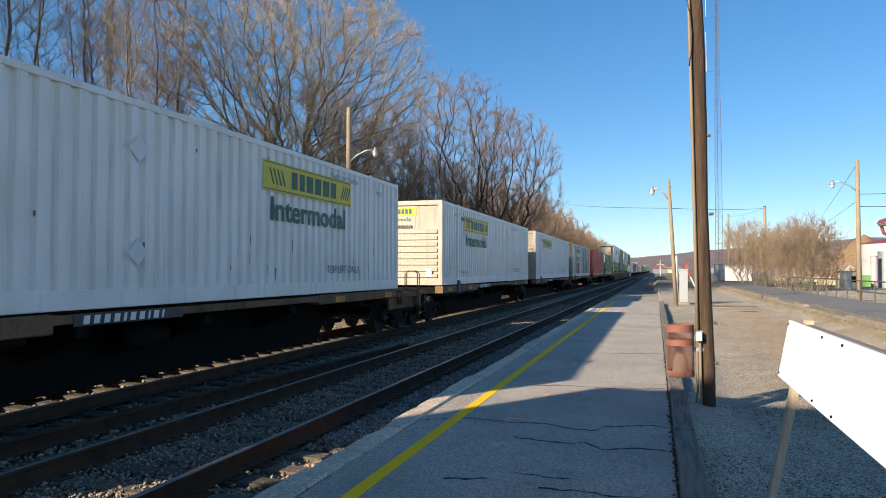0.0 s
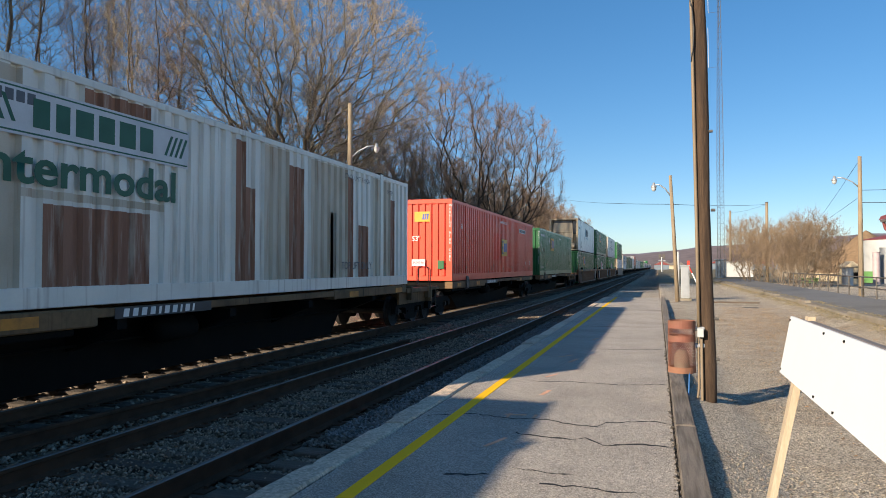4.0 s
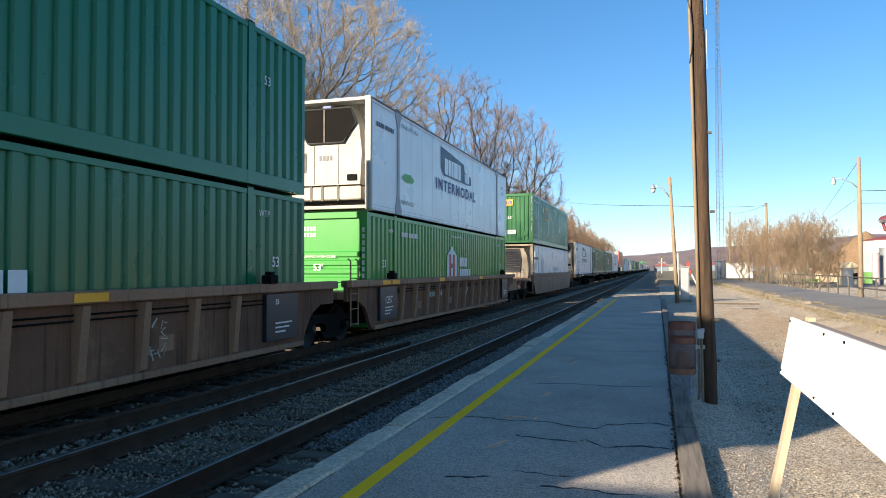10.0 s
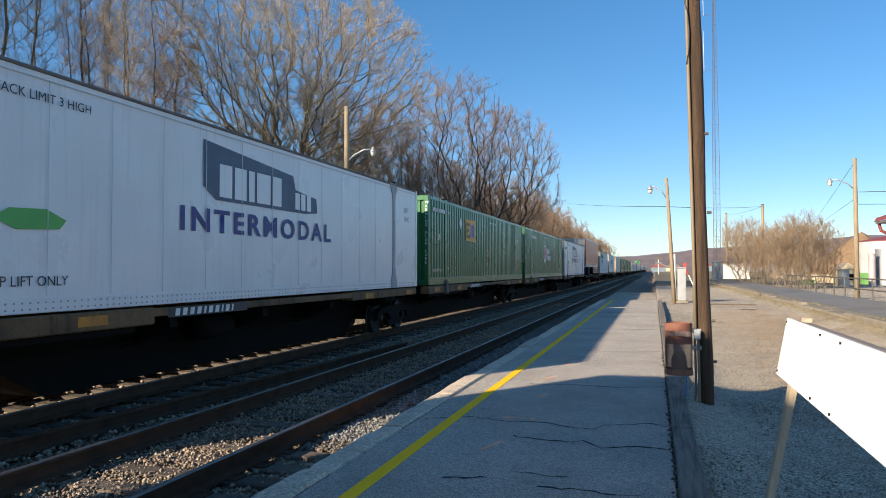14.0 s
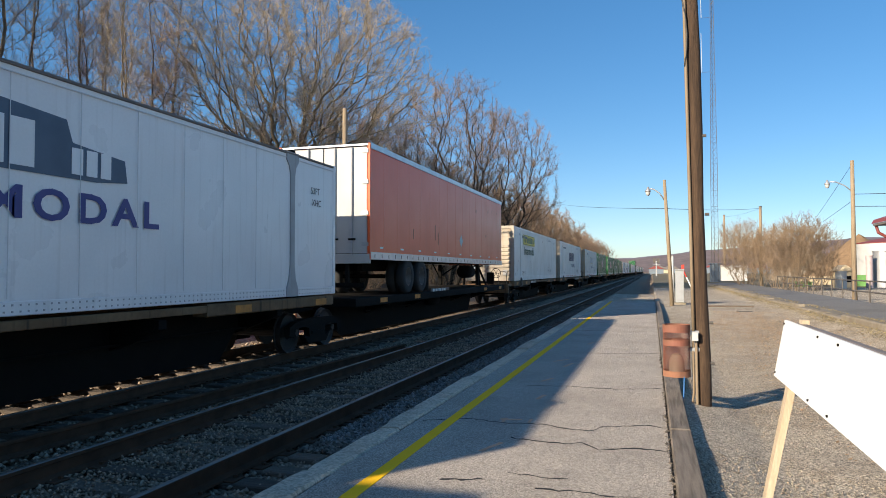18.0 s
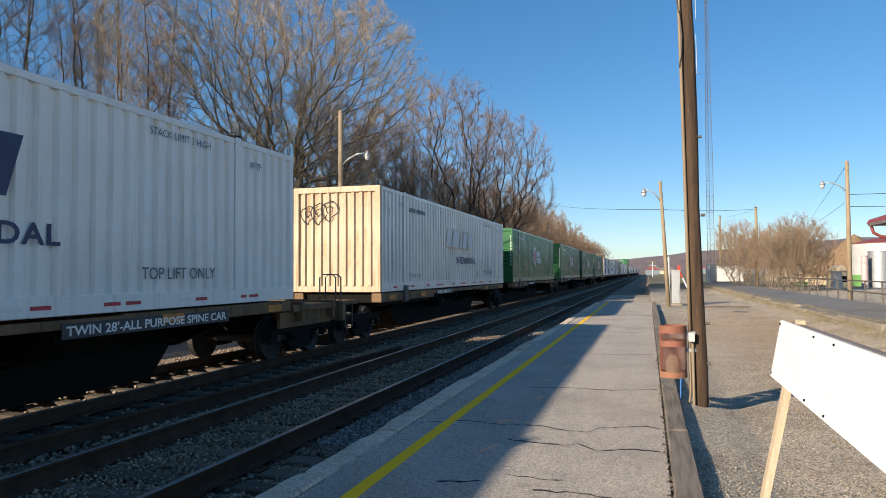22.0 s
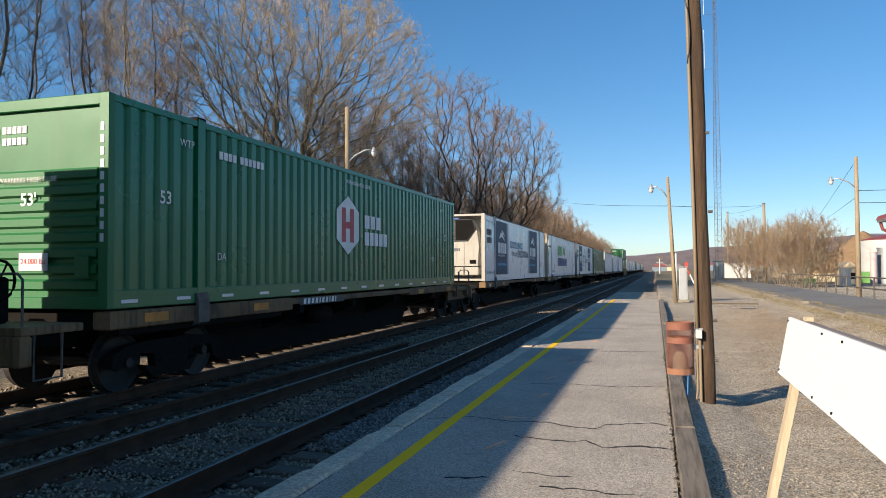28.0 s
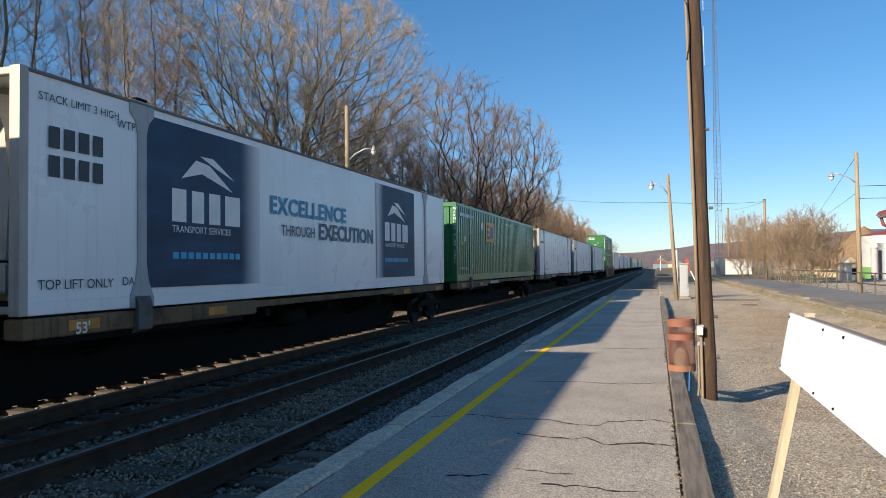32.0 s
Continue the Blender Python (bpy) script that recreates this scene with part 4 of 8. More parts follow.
def wheelset_truck(parent, y):
    """A freight truck: two wheelsets between cast side frames."""
    wheel = kept("wheel", lambda: Shape().lathe([(0.0, -0.05), (0.12, -0.06), (0.14, -0.02), (0.36, -0.02), (0.42, -0.065), (0.42, 0.04), (0.45, 0.05), (0.45, 0.075), (0.36, 0.075), (0.14, 0.05), (0.0, 0.06)], 24, axis="x").mesh("wheel", WHEEL_STEEL, False))
    frame_ = kept("sideframe", lambda: (Shape()
                  .prism([(-1.25, 0.38), (-1.22, 0.56), (-0.95, 0.66), (-0.5, 0.70), (0.5, 0.70), (0.95, 0.66), (1.22, 0.56), (1.25, 0.38), (1.05, 0.34), (1.0, 0.50), (0.62, 0.54), (0.40, 0.50), (0.36, 0.30), (0.62, 0.36), (0.42, 0.16), (-0.42, 0.16), (-0.62, 0.36), (-0.36, 0.30), (-0.40, 0.50), (-0.62, 0.54), (-1.0, 0.50), (-1.05, 0.34)], "x", -0.07, 0.07)
                  .box(-0.09, 0.09, -0.28, 0.28, 0.36, 0.42)).mesh("side_frame", CAR_BLACK))
    spring = kept("spring", lambda: Shape().tube([(0, 0, 0.2), (0, 0, 0.38)], 0.055, 8).mesh("spring", CAR_BLACK))
    axle = kept("axle", lambda: Shape().tube([(-1.02, 0, 0), (1.02, 0, 0)], 0.075, 8).mesh("axle", WHEEL_STEEL))
    tr = part("truck", Shape().box(-0.95, 0.95, -0.2, 0.2, 0.42, 0.66, 0.03), CAR_BLACK, parent, m=Matrix.Translation((0, y, 0)))
    for sx in (-1, 1):
        part("side_frame", frame_, None, tr, m=Matrix.Translation((sx * 0.99, 0, 0)))
        for k in (-0.2, 0, 0.2):
            part("spring", spring, None, tr, m=Matrix.Translation((sx * 0.99, k, 0)))
    for dy in (-0.86, 0.86):
        part("axle", axle, None, tr, m=Matrix.Translation((0, dy, 0.42)))
        for sx in (-1, 1):
            part("wheel", wheel, None, tr, m=Matrix.Translation((sx * 0.78, dy, 0.42)) @ Matrix.Rotation(0 if sx < 0 else math.pi, 4, "Z"))
    return tr



def end_gear(car, y, mat, wheel_=True):
    """Uncoupling gear, grab irons and a hand brake at the end of a car."""
    g = part("end_platform", kept(("eplat", mat.name), lambda: Shape().box(-1.3, 1.3, 0, 0.9, 0.98, 1.08, 0.01).mesh("end_platform", mat)), None, car, m=Matrix.Translation((0, y, 0)))
    part("end_sill", kept(("esill", mat.name), lambda: Shape().box(-1.3, 1.3, -0.02, 0.14, 0.62, 0.98, 0.02).mesh("end_sill", mat)), None, g)
    part("coupler", kept("coup", lambda: Shape().box(-0.14, 0.14, -0.5, 0.0, 0.72, 0.96, 0.04).mesh("coupler", CAR_BLACK)), None, g)
    iron = kept("iron", lambda: Shape().tube([(0, 0, 0), (0, 0, 0.55), (0.08, 0.0, 0.62), (0.32, 0, 0.62), (0.40, 0, 0.55), (0.40, 0, 0)], 0.016, 6).mesh("grab_iron", GALV_DARK))
    for x in (0.8, -1.2):
        part("grab_iron", iron, None, g, m=Matrix.Translation((x, 0.1, 1.08)))
    step = kept("sstep", lambda: Shape().tube([(0, 0, 1.0), (0, 0, 0.45), (0, 0.4, 0.45), (0, 0.4, 1.0)], 0.018, 6).mesh("stirrup_step", GALV_DARK))
    part("stirrup_step", step, None, g, m=Matrix.Translation((1.27, 0.2, 0)))
    if wheel_:
        part("brake_box", kept("bbox", lambda: Shape().box(-0.18, 0.18, -0.1, 0.1, 1.08, 1.66, 0.03).mesh("brake_box", CAR_BLACK)), None, g, m=Matrix.Translation((0.3, 0.45, 0)))
        ring = kept("ring", lambda: Shape().tube([(0.24 * math.cos(k * math.pi / 8), 0, 0.24 * math.sin(k * math.pi / 8)) for k in range(17)], 0.018, 6).mesh("brake_wheel", CAR_BLACK))
        bw = part("brake_wheel", ring, None, g, m=Matrix.Translation((0.62, 0.3, 1.62)))
        for k in range(3):
            part("spoke", kept("spoke", lambda: Shape().tube([(-0.23, 0, 0), (0.23, 0, 0)], 0.012, 5).mesh("spoke", CAR_BLACK)), None, bw, m=Matrix.Rotation(k * math.pi / 3, 4, "Y"))


def spine_car(s, z, gear=False, label="grimy brown skeleton rail car under a container", deck=False, text=""):
    """A skeleton car under one load: deep centre sill, side shelves, cross arms, a truck at the joint."""
    car = thing("spine_car", label, "rail car", "cars of the train")
    nose = [(-0.9, 0.80), (0.4, 0.66), (3.0, 0.55), (3.9, 0.03)] if gear else [(-0.9, 0.80), (-0.5, 0.55), (0.3, 0.03)]
    part("centre_sill", kept(("sill", bool(gear)), lambda: Shape().prism(nose + [(13.5, 0.03), (14.0, 0.55), (14.6, 0.66), (17.3, 0.80), (17.3, 1.02), (-0.9, 1.02)], "x", -0.36, 0.36).mesh("centre_sill", CAR_BLACK)), None, car)
    shelf = CAR_BLACK if deck else CAR_BROWN
    if deck:
        part("deck_beam", Shape().box(-1.30, 1.32, -0.9, 16.9, 0.84, 1.06, 0.02), CAR_BLACK, car, "black side beam of the deck")
    else:
        part("side_shelf", kept("shelf1", lambda: Shape().box(1.02, 1.30, 0.05, 4.9, REST - 0.28, REST - 0.03, 0.02).mesh("side_shelf", CAR_BROWN)), None, car, "rust-brown load shelf")
        part("shelf_lip", kept("lip1", lambda: Shape().box(0.9, 1.22, 0.3, 4.6, REST - 0.38, REST - 0.28, 0.02).mesh("shelf_lip", CAR_BLACK)), None, car)
        part("side_beam", kept("shelf2", lambda: Shape().box(1.06, 1.29, 4.9, 11.8, REST - 0.17, REST - 0.05, 0.01).mesh("side_beam", CAR_BROWN)), None, car)
        part("side_shelf", kept("shelf3", lambda: Shape().box(1.02, 1.30, 11.8, 16.45, REST - 0.24, REST - 0.03, 0.02).mesh("side_shelf", CAR_BROWN)), None, car)
        part("far_shelf", kept("shelf4", lambda: Shape().box(-1.30, -1.02, 0.05, 16.45, REST - 0.24, REST - 0.03, 0.02).mesh("far_shelf", CAR_BROWN)), None, car)
        for y in (0.15, 16.0):
            part("bolster", kept("bolst", lambda: Shape().box(-1.02, 1.02, 0, 0.42, REST - 0.3, REST - 0.04, 0.02).mesh("bolster", CAR_BLACK)), None, car, m=Matrix.Translation((0, y, 0)))
        part("guide", kept("guide", lambda: Shape().prism([(1.24, REST - 0.35), (1.36, REST - 0.30), (1.36, REST + 0.05), (1.32, REST + 0.16), (1.30, REST + 0.16), (1.30, REST - 0.1)], "y", 1.84, 2.12).mesh("guide", GALV_DARK)), None, car)
    for k in (2.0, 5.4, 8.0, 10.8, 14.2):
        part("cross_arm", kept("arm", lambda: Shape().prism([(-1.24, 1.0), (1.24, 1.0), (1.24, 0.86), (0.3, 0.5), (-0.3, 0.5), (-1.24, 0.86)], "y", -0.09, 0.09).mesh("cross_arm", CAR_BLACK)), None, car, m=Matrix.Translation((0, k, 0)))
    part("air_tank", kept("tank", lambda: Shape().lathe([(0, 0), (0.14, 0.02), (0.2, 0.1), (0.2, 0.9), (0.14, 0.98), (0, 1.0)], 14).mesh("air_tank", CAR_BLACK, True)), None, car, m=Matrix.Translation((0.72, 6.6, 0.72)) @ Matrix.Rotation(radians(-90), 4, "X"))
    part("brake_rod", kept("rod", lambda: Shape().tube([(0.55, 1.5, 0.62), (0.55, 14.5, 0.62)], 0.02, 6).mesh("brake_rod", CAR_BLACK)), None, car)
    for k in (0.7, 3.5, 12.6, 15.6):
        part("reflector", kept(("refl", deck), lambda: Shape().box(1.321 if deck else 1.30, 1.327 if deck else 1.306, 0, 0.5, 0.90 if deck else 1.0, 1.02 if deck else 1.13).mesh("reflector", REFLECTOR_WORN)), None, car, m=Matrix.Translation((0, k, 0)))
    if text.startswith("TWIN"):
        plate = on_side(kept("widep", lambda: Shape().box(0, 3.55, -0.002, 0.002, 0, 0.2).mesh("number_panel", MARK_BLACK)), "number_panel", car, 10.75, 0.925, 0.008, "black panel with white lettering")
        part("lettering", letters(text, 0.17, MARK_WHITE, 0.004, 1.0, 3.4), None, plate, m=Matrix.Translation((0.07, -0.005, 0.04)))
    elif text:
        on_side(letters(text, 0.20, MARK_WHITE, 0.004), "lettering", car, 0.8, 0.955, proud=0.012)
    else:
        plate = on_side(kept("caridp", lambda: Shape().box(0, 2.1, -0.002, 0.002, 0, 0.15).mesh("number_panel", MARK_BLACK)), "number_panel", car, 5.2, 1.012, 0.002, "black number panel")
        part("serial_marking", kept("carid", lambda: blocks(10, 0.1, 0.11, 0.075, 0.02, (1, 1, 1, 1, 0.5, 1, 1, 0.4, 1, 0.4)).mesh("serial_marking", MARK_WHITE)), None, plate, m=Matrix.Translation((0.15, -0.005, 0.02)))
    wheelset_truck(car, (-0.7 if gear is True else 1.6) if gear else -2.4)
    if gear:
        end_gear(car, -2.4 if gear is True else -gear, CAR_BROWN, gear is not True)
    roll(car, s, 0)
    return car


def well_car(s, colour, stamp=True, gear=False):
    """A double-stack well car with ribbed sides and raised ends over the trucks."""
    label = "brown double-stack well car with ribbed grimy sides" if colour is WELL_BROWN else "dark maroon double-stack well car with smooth sides"
    car = thing("well_car", label, "rail car", "cars of the train")
    side = kept(("well", colour.name), lambda: Shape().prism([(-1.5, 1.44), (17.6, 1.44), (17.6, 0.98), (17.0, 0.98), (16.6, 0.80), (16.18, 0.22), (-0.03, 0.22), (-0.45, 0.80), (-0.85, 0.98), (-1.5, 0.98)], "x", -0.04, 0.04).mesh("well_side", colour if colour is not WELL_BROWN else WELL_PANEL))
    rib = kept(("rib", colour.name), lambda: Shape().add([(0, 0, 0.30), (0, 0.17, 0.30), (0, 0.17, 1.28), (0, 0, 1.28), (0.075, 0.02, 0.36), (0.075, 0.15, 0.36), (0.15, 0.15, 1.28), (0.15, 0.02, 1.28)], [(4, 5, 6, 7), (0, 4, 7, 3), (1, 2, 6, 5), (0, 1, 5, 4)]).mesh("rib", colour))
    chord = kept(("chord", colour.name), lambda: Shape().box(-0.10, 0.16, -1.5, 17.6, 1.30, 1.46, 0.015).mesh("top_chord", colour))
    for sx in (-1, 1):
        part("well_side", side, None, car, m=Matrix.Translation((sx * 1.40, 0, 0)))
        part("top_chord", chord, None, car, m=Matrix.Translation((sx * 1.40, 0, 0)))
    if colour is WELL_BROWN:
        for i in range(12):
            part("rib", rib, None, car, m=Matrix.Translation((1.44, 1.85 + i * 1.08, 0)))
        for z in (1.10, 1.17):
            part("side_pipe", kept(("spipe", z), lambda: Shape().tube([(1.465, 0.9, z), (1.465, 15.0, z)], 0.014, 6).mesh("side_pipe", CAR_BLACK)), None, car, "dark air pipe along the side")
        for y in (3.4, 6.64, 12.04):
            part("side_hatch", kept("hatch", lambda: Shape().box(1.441, 1.448, 0, 0.32, 0.55, 0.78, 0.003).mesh("side_hatch", WELL_BROWN)), None, car, "small lighter patch plate", m=Matrix.Translation((0, y, 0)))
        for y in (1.2, 14.9):
            part("lift_bracket", kept("lbrk", lambda: Shape().box(1.40, 1.60, -0.12, 0.12, 1.46, 1.62, 0.02).box(1.44, 1.56, -0.07, 0.07, 1.62, 1.68, 0.01).mesh("lift_bracket", CAR_BLACK)), None, car, "black locking bracket", m=Matrix.Translation((0, y, 0)))
        part("bottom_chord", kept(("bchord", colour.name), lambda: Shape().box(0, 0.07, 0.0, 16.15, 0.22, 0.32, 0.012).mesh("bottom_chord", colour)), None, car, m=Matrix.Translation((1.442, 0, 0)))
        for i, y in enumerate((8.35, 11.6)):
            rg = random.Random(int(s) + i)
            scrawl = Shape()
            for _ in range(7):
                x, z = rg.uniform(0, 0.62), rg.uniform(0.5, 1.0)
                pts = [(0, x + rg.uniform(-0.09, 0.09), z + rg.uniform(-0.1, 0.13)) for _k in range(4)]
                scrawl.tube(pts, 0.012, 3, False)
            part("spray_scrawl", scrawl, SPRAY, car, "pale sprayed scrawl", m=Matrix.Translation((1.443, y, 0)))
        panel = kept("navy", lambda: Shape().box(0, 0.085, 0, 1.15, 0.42, 1.27, 0.005).mesh("data_panel", CAR_NAVY))
        on_side(kept("wellid", lambda: blocks(9, 0.12, 0.15, 0.07, 0.0, (1, 1, 1, 1, 0.01, 1, 1, 0.5, 1)).mesh("serial_marking", SPRAY)), "serial_marking", car, 4.35, 0.86, 0.152)
        for y in (0.32, 14.75) if s != 122.75 else (14.75,):
            p = part("data_panel", panel, None, car, "dark blue stencilled panel", m=Matrix.Translation((1.441, y, 0)))
            for i in range(3):
                part("stencil", kept(("st", i), lambda: Shape().box(0.086, 0.09, 0.3, 0.3 + (0.6, 0.5, 0.36)[i], 0, 0.03).mesh("stencil", MARK_WHITE)), None, p, m=Matrix.Translation((0, 0, 0.72 - i * 0.08)))
            on = Matrix.Translation((0.09, 0.3, 0.84 if y < 5 else 1.08)) @ Matrix.Rotation(radians(90), 4, "Z")
            part("lettering", letters("125T" if y < 5 else "53", 0.26 if y < 5 else 0.13, MARK_WHITE, 0.003), None, p, m=on)
    else:
        on_side(kept("fecbars", lambda: bars([0.14] * 3 + [-0.1] + [0.16] * 11, 0.17, 0.05).mesh("name_marking", MARK_MAROON)), "name_marking", car, 5.2, 1.08, proud=0.155)
        part("emblem", kept("fecring", lambda: Shape().lathe([(0.10, 0.0), (0.16, 0.0)], 20, axis="x").mesh("emblem", MARK_MAROON)), None, car, m=Matrix.Translation((1.445, 4.85, 1.16)))
    part("well_floor", kept("wfloor", lambda: Shape().box(-1.36, 1.36, 0.6, 15.5, 0.2, 0.268).mesh("well_floor", CAR_BLACK)), None, car)
    for y in (-1.5, 16.4):
        part("end_deck", kept(("plat", colour.name), lambda: Shape().box(-1.355, 1.355, 0, 1.2, 1.02, 1.20, 0.02).mesh("end_deck", colour)), None, car, m=Matrix.Translation((0, y, 0)))
        part("end_bulkhead", kept(("bulk", colour.name), lambda: Shape().box(-1.355, 1.355, 0, 0.1, 0.4, 1.02).mesh("end_bulkhead", CAR_BLACK)), None, car, m=Matrix.Translation((0, y + (1.2 if y < 0 else 0.0), 0)))
    for k in (0.4, 1.05, 5.2, 10.4) if colour is WELL_BROWN else ():
        part("reflector", kept("wrefl", lambda: Shape().box(1.562, 1.57, 0, 0.55, 1.325, 1.435).mesh("reflector", REFLECTOR)), None, car, m=Matrix.Translation((0, k, 0)))
    lad = part("ladder", kept("lad", lambda: Shape().tube([(1.47, 0, 0.4), (1.47, 0, 1.9), (1.40, 0, 1.96)], 0.018, 6).mesh("ladder", colour)), None, car, m=Matrix.Translation((0, -1.35, 0)))
    part("ladder_rail", kept("lad2", lambda: Shape().tube([(1.47, 0.42, 0.4), (1.47, 0.42, 1.9), (1.40, 0.42, 1.96)], 0.018, 6).mesh("ladder_rail", colour)), None, lad)
    for z in (0.45, 0.8, 1.15, 1.5):
        part("rung", kept("rung", lambda: Shape().tube([(1.47, 0, 0), (1.47, 0.42, 0)], 0.014, 6).mesh("rung", colour)), None, lad, m=Matrix.Translation((0, 0, z)))
    wheelset_truck(car, -1.4)
    if gear:
        end_gear(car, -2.5, colour, False)
    roll(car, s, 0)
    return car


REST, LOW = 1.215, 0.27     # container floor on a skeleton car, and in a well


# ---- markings: company names are plain shapes, plain words are lettered ----
def slab(y0, y1, z0, z1, mat, key):
    return kept(("slab", key, round(y1 - y0, 2), round(z1 - z0, 2), mat.name), lambda: Shape().box(0, y1 - y0, -0.002, 0.002, 0, z1 - z0).mesh("panel", mat))


def blocks(n, w, h, gap, slant=0.0, widths=None):
    """A row of leaning blocks in place of the letters of a name."""
    s, x = Shape(), 0.0
    for i in range(n):
        k = w * (widths[i % len(widths)] if widths else 1)
        s.add([(x, -0.002, 0), (x + k, -0.002, 0), (x + k + slant, -0.002, h), (x + slant, -0.002, h),
               (x, 0.002, 0), (x + k, 0.002, 0), (x + k + slant, 0.002, h), (x + slant, 0.002, h)],
              [(0, 1, 2, 3), (7, 6, 5, 4), (0, 4, 5, 1), (1, 5, 6, 2), (2, 6, 7, 3), (3, 7, 4, 0)])
        x += k + gap
    return s


def id_marks(c, mat, reef=False):
    """Small stencils and numbers that cannot be read, and the standard notices."""
    on_side(kept(("id", mat.name), lambda: bars([0.11] * 4 + [-0.06] + [0.11] * 6, 0.13, 0.035).mesh("serial_marking", mat)), "serial_marking", c, 2.4 if not reef else 0.4, 2.36 if not reef else 2.0)
    on_side(letters("TOP LIFT ONLY", 0.17 if not reef else 0.22, mat, 0.0 if not reef else 0.004), "notice", c, 2.3 if not reef else 2.15, 0.38 if not reef else 0.27)
    on_side(letters("WTP", 0.17, mat), "notice", c, 1.5 if not reef else 1.75, 2.45)
    if not reef:
        on_side(letters("TOP LIFT ONLY", 0.25, mat), "notice", c, 12.15, 0.44)
        on_side(letters("WTP", 0.18, mat), "notice", c, 14.95, 2.42)
        on_side(letters("STACK LIMIT 3 HIGH", 0.16, mat), "notice", c, 12.3, 2.56)


def mark_53(c, mat, y=1.0):
    on_side(letters("53", 0.27, mat, 0.004), "lettering", c, y, 1.5)


def panel_jb(near=True, faded=False, word=True):
    def logo(c):
        y = 2.83 if near else 9.52
        p = on_side(slab(0, 3.85, 0, 0.58, MARK_YELLOW if not faded else MARK_PALE, "jb"), "emblem_panel", c, y, 1.99, 0.004, "yellow company panel" if not faded else "faded company panel")
        part("border", kept("jbborder", lambda: Shape().box(0.03, 3.82, -0.004, -0.003, 0.03, 0.05).box(0.03, 3.82, -0.004, -0.003, 0.53, 0.55).mesh("border", MARK_GREEN)), None, p)
        part("name_marking", kept("jbname", lambda: blocks(6, 0.26, 0.34, 0.09, 0.0, (0.9, 0.8, 1.1, 1.05, 1.15, 1.0)).mesh("name_marking", MARK_GREEN)), None, p, m=Matrix.Translation((1.05, -0.004, 0.12)))
        part("scroll", kept("jbscroll", lambda: blocks(4, 0.05, 0.3, 0.09, -0.14).mesh("scroll", MARK_GREEN)), None, p, m=Matrix.Translation((0.35, -0.004, 0.14)))
        part("scroll", kept("jbscroll2", lambda: blocks(4, 0.05, 0.3, 0.06, 0.14).mesh("scroll", MARK_GREEN)), None, p, m=Matrix.Translation((3.3, -0.004, 0.14)))
        if word:
            on_side(letters("Intermodal", 0.62, MARK_GREEN, 0.014, 1.0, 3.32), "lettering", c, y + 0.24, 1.46, 0.006, "green lettering")
        id_marks(c, MARK_GREY_DARK)
        e = on_end(kept(("jbend", faded), lambda: (Shape().box(-1.03, 1.04, -0.002, 0.002, 2.28, 2.74) if faded else Shape().box(-0.75, 0.35, -0.002, 0.002, 2.38, 2.68)).mesh("emblem_panel", MARK_YELLOW if not faded else MARK_PALE)), "emblem_panel", c, 0, 0, -0.05)
        if faded:
            part("name_marking", kept("jbendname2", lambda: blocks(6, 0.15, 0.24, 0.05, 0, (0.8, 1, 1, 1, 1, 0.9)).mesh("name_marking", MARK_GREY_DARK)), None, e, m=Matrix.Translation((-0.62, -0.004, 2.39)))
            for x in (-0.93, 0.68):
                part("scroll", kept("jbendscroll", lambda: blocks(3, 0.03, 0.26, 0.05, 0.06).mesh("scroll", MARK_GREY_DARK)), None, e, m=Matrix.Translation((x, -0.004, 2.38)))
        else:
            part("name_marking", kept("jbendname", lambda: blocks(6, 0.1, 0.17, 0.035).mesh("name_marking", MARK_GREEN)), None, e, m=Matrix.Translation((-0.6, -0.004, 2.445)))
            if word:
                on_end(letters("Intermodal", 0.2, MARK_GREEN), "lettering", c, -0.72, 2.20, -0.05)
        on_end(kept("jbidend", lambda: bars([0.07] * 10, 0.1, 0.025).mesh("serial_marking", MARK_GREY_DARK)), "serial_marking", c, -0.75, 1.97, 0.005)
        on_end(kept("plate", lambda: Shape().box(0, 0.2, -0.012, 0, 0, 0.3).mesh("plate", GALV)), "plate", c, 0.72, 0.28, -0.005)
        holder(c, 0.5)
    return logo


def holder(c, z=1.75):
    """A diamond placard holder on the near end."""
    on_end(kept("diamond", lambda: Shape().add([(0, -0.004, 0), (0.19, -0.004, 0.19), (0, -0.004, 0.38), (-0.19, -0.004, 0.19)], [(0, 1, 2, 3)]).mesh("placard", MARK_WHITE)), "placard", c, -0.92, z, 0.008, "white diamond placard")


def side_placards(c, y, mat):
    for z in (0.55, 2.0):
        m = kept(("sdiamond", mat.name), lambda: Shape().add([(0, 0, 0), (0.2, 0, 0.2), (0, 0, 0.4), (-0.2, 0, 0.2)], [(0, 1, 2, 3)]).mesh("placard", mat))
        on_side(m, "placard", c, y, z, 0.008)


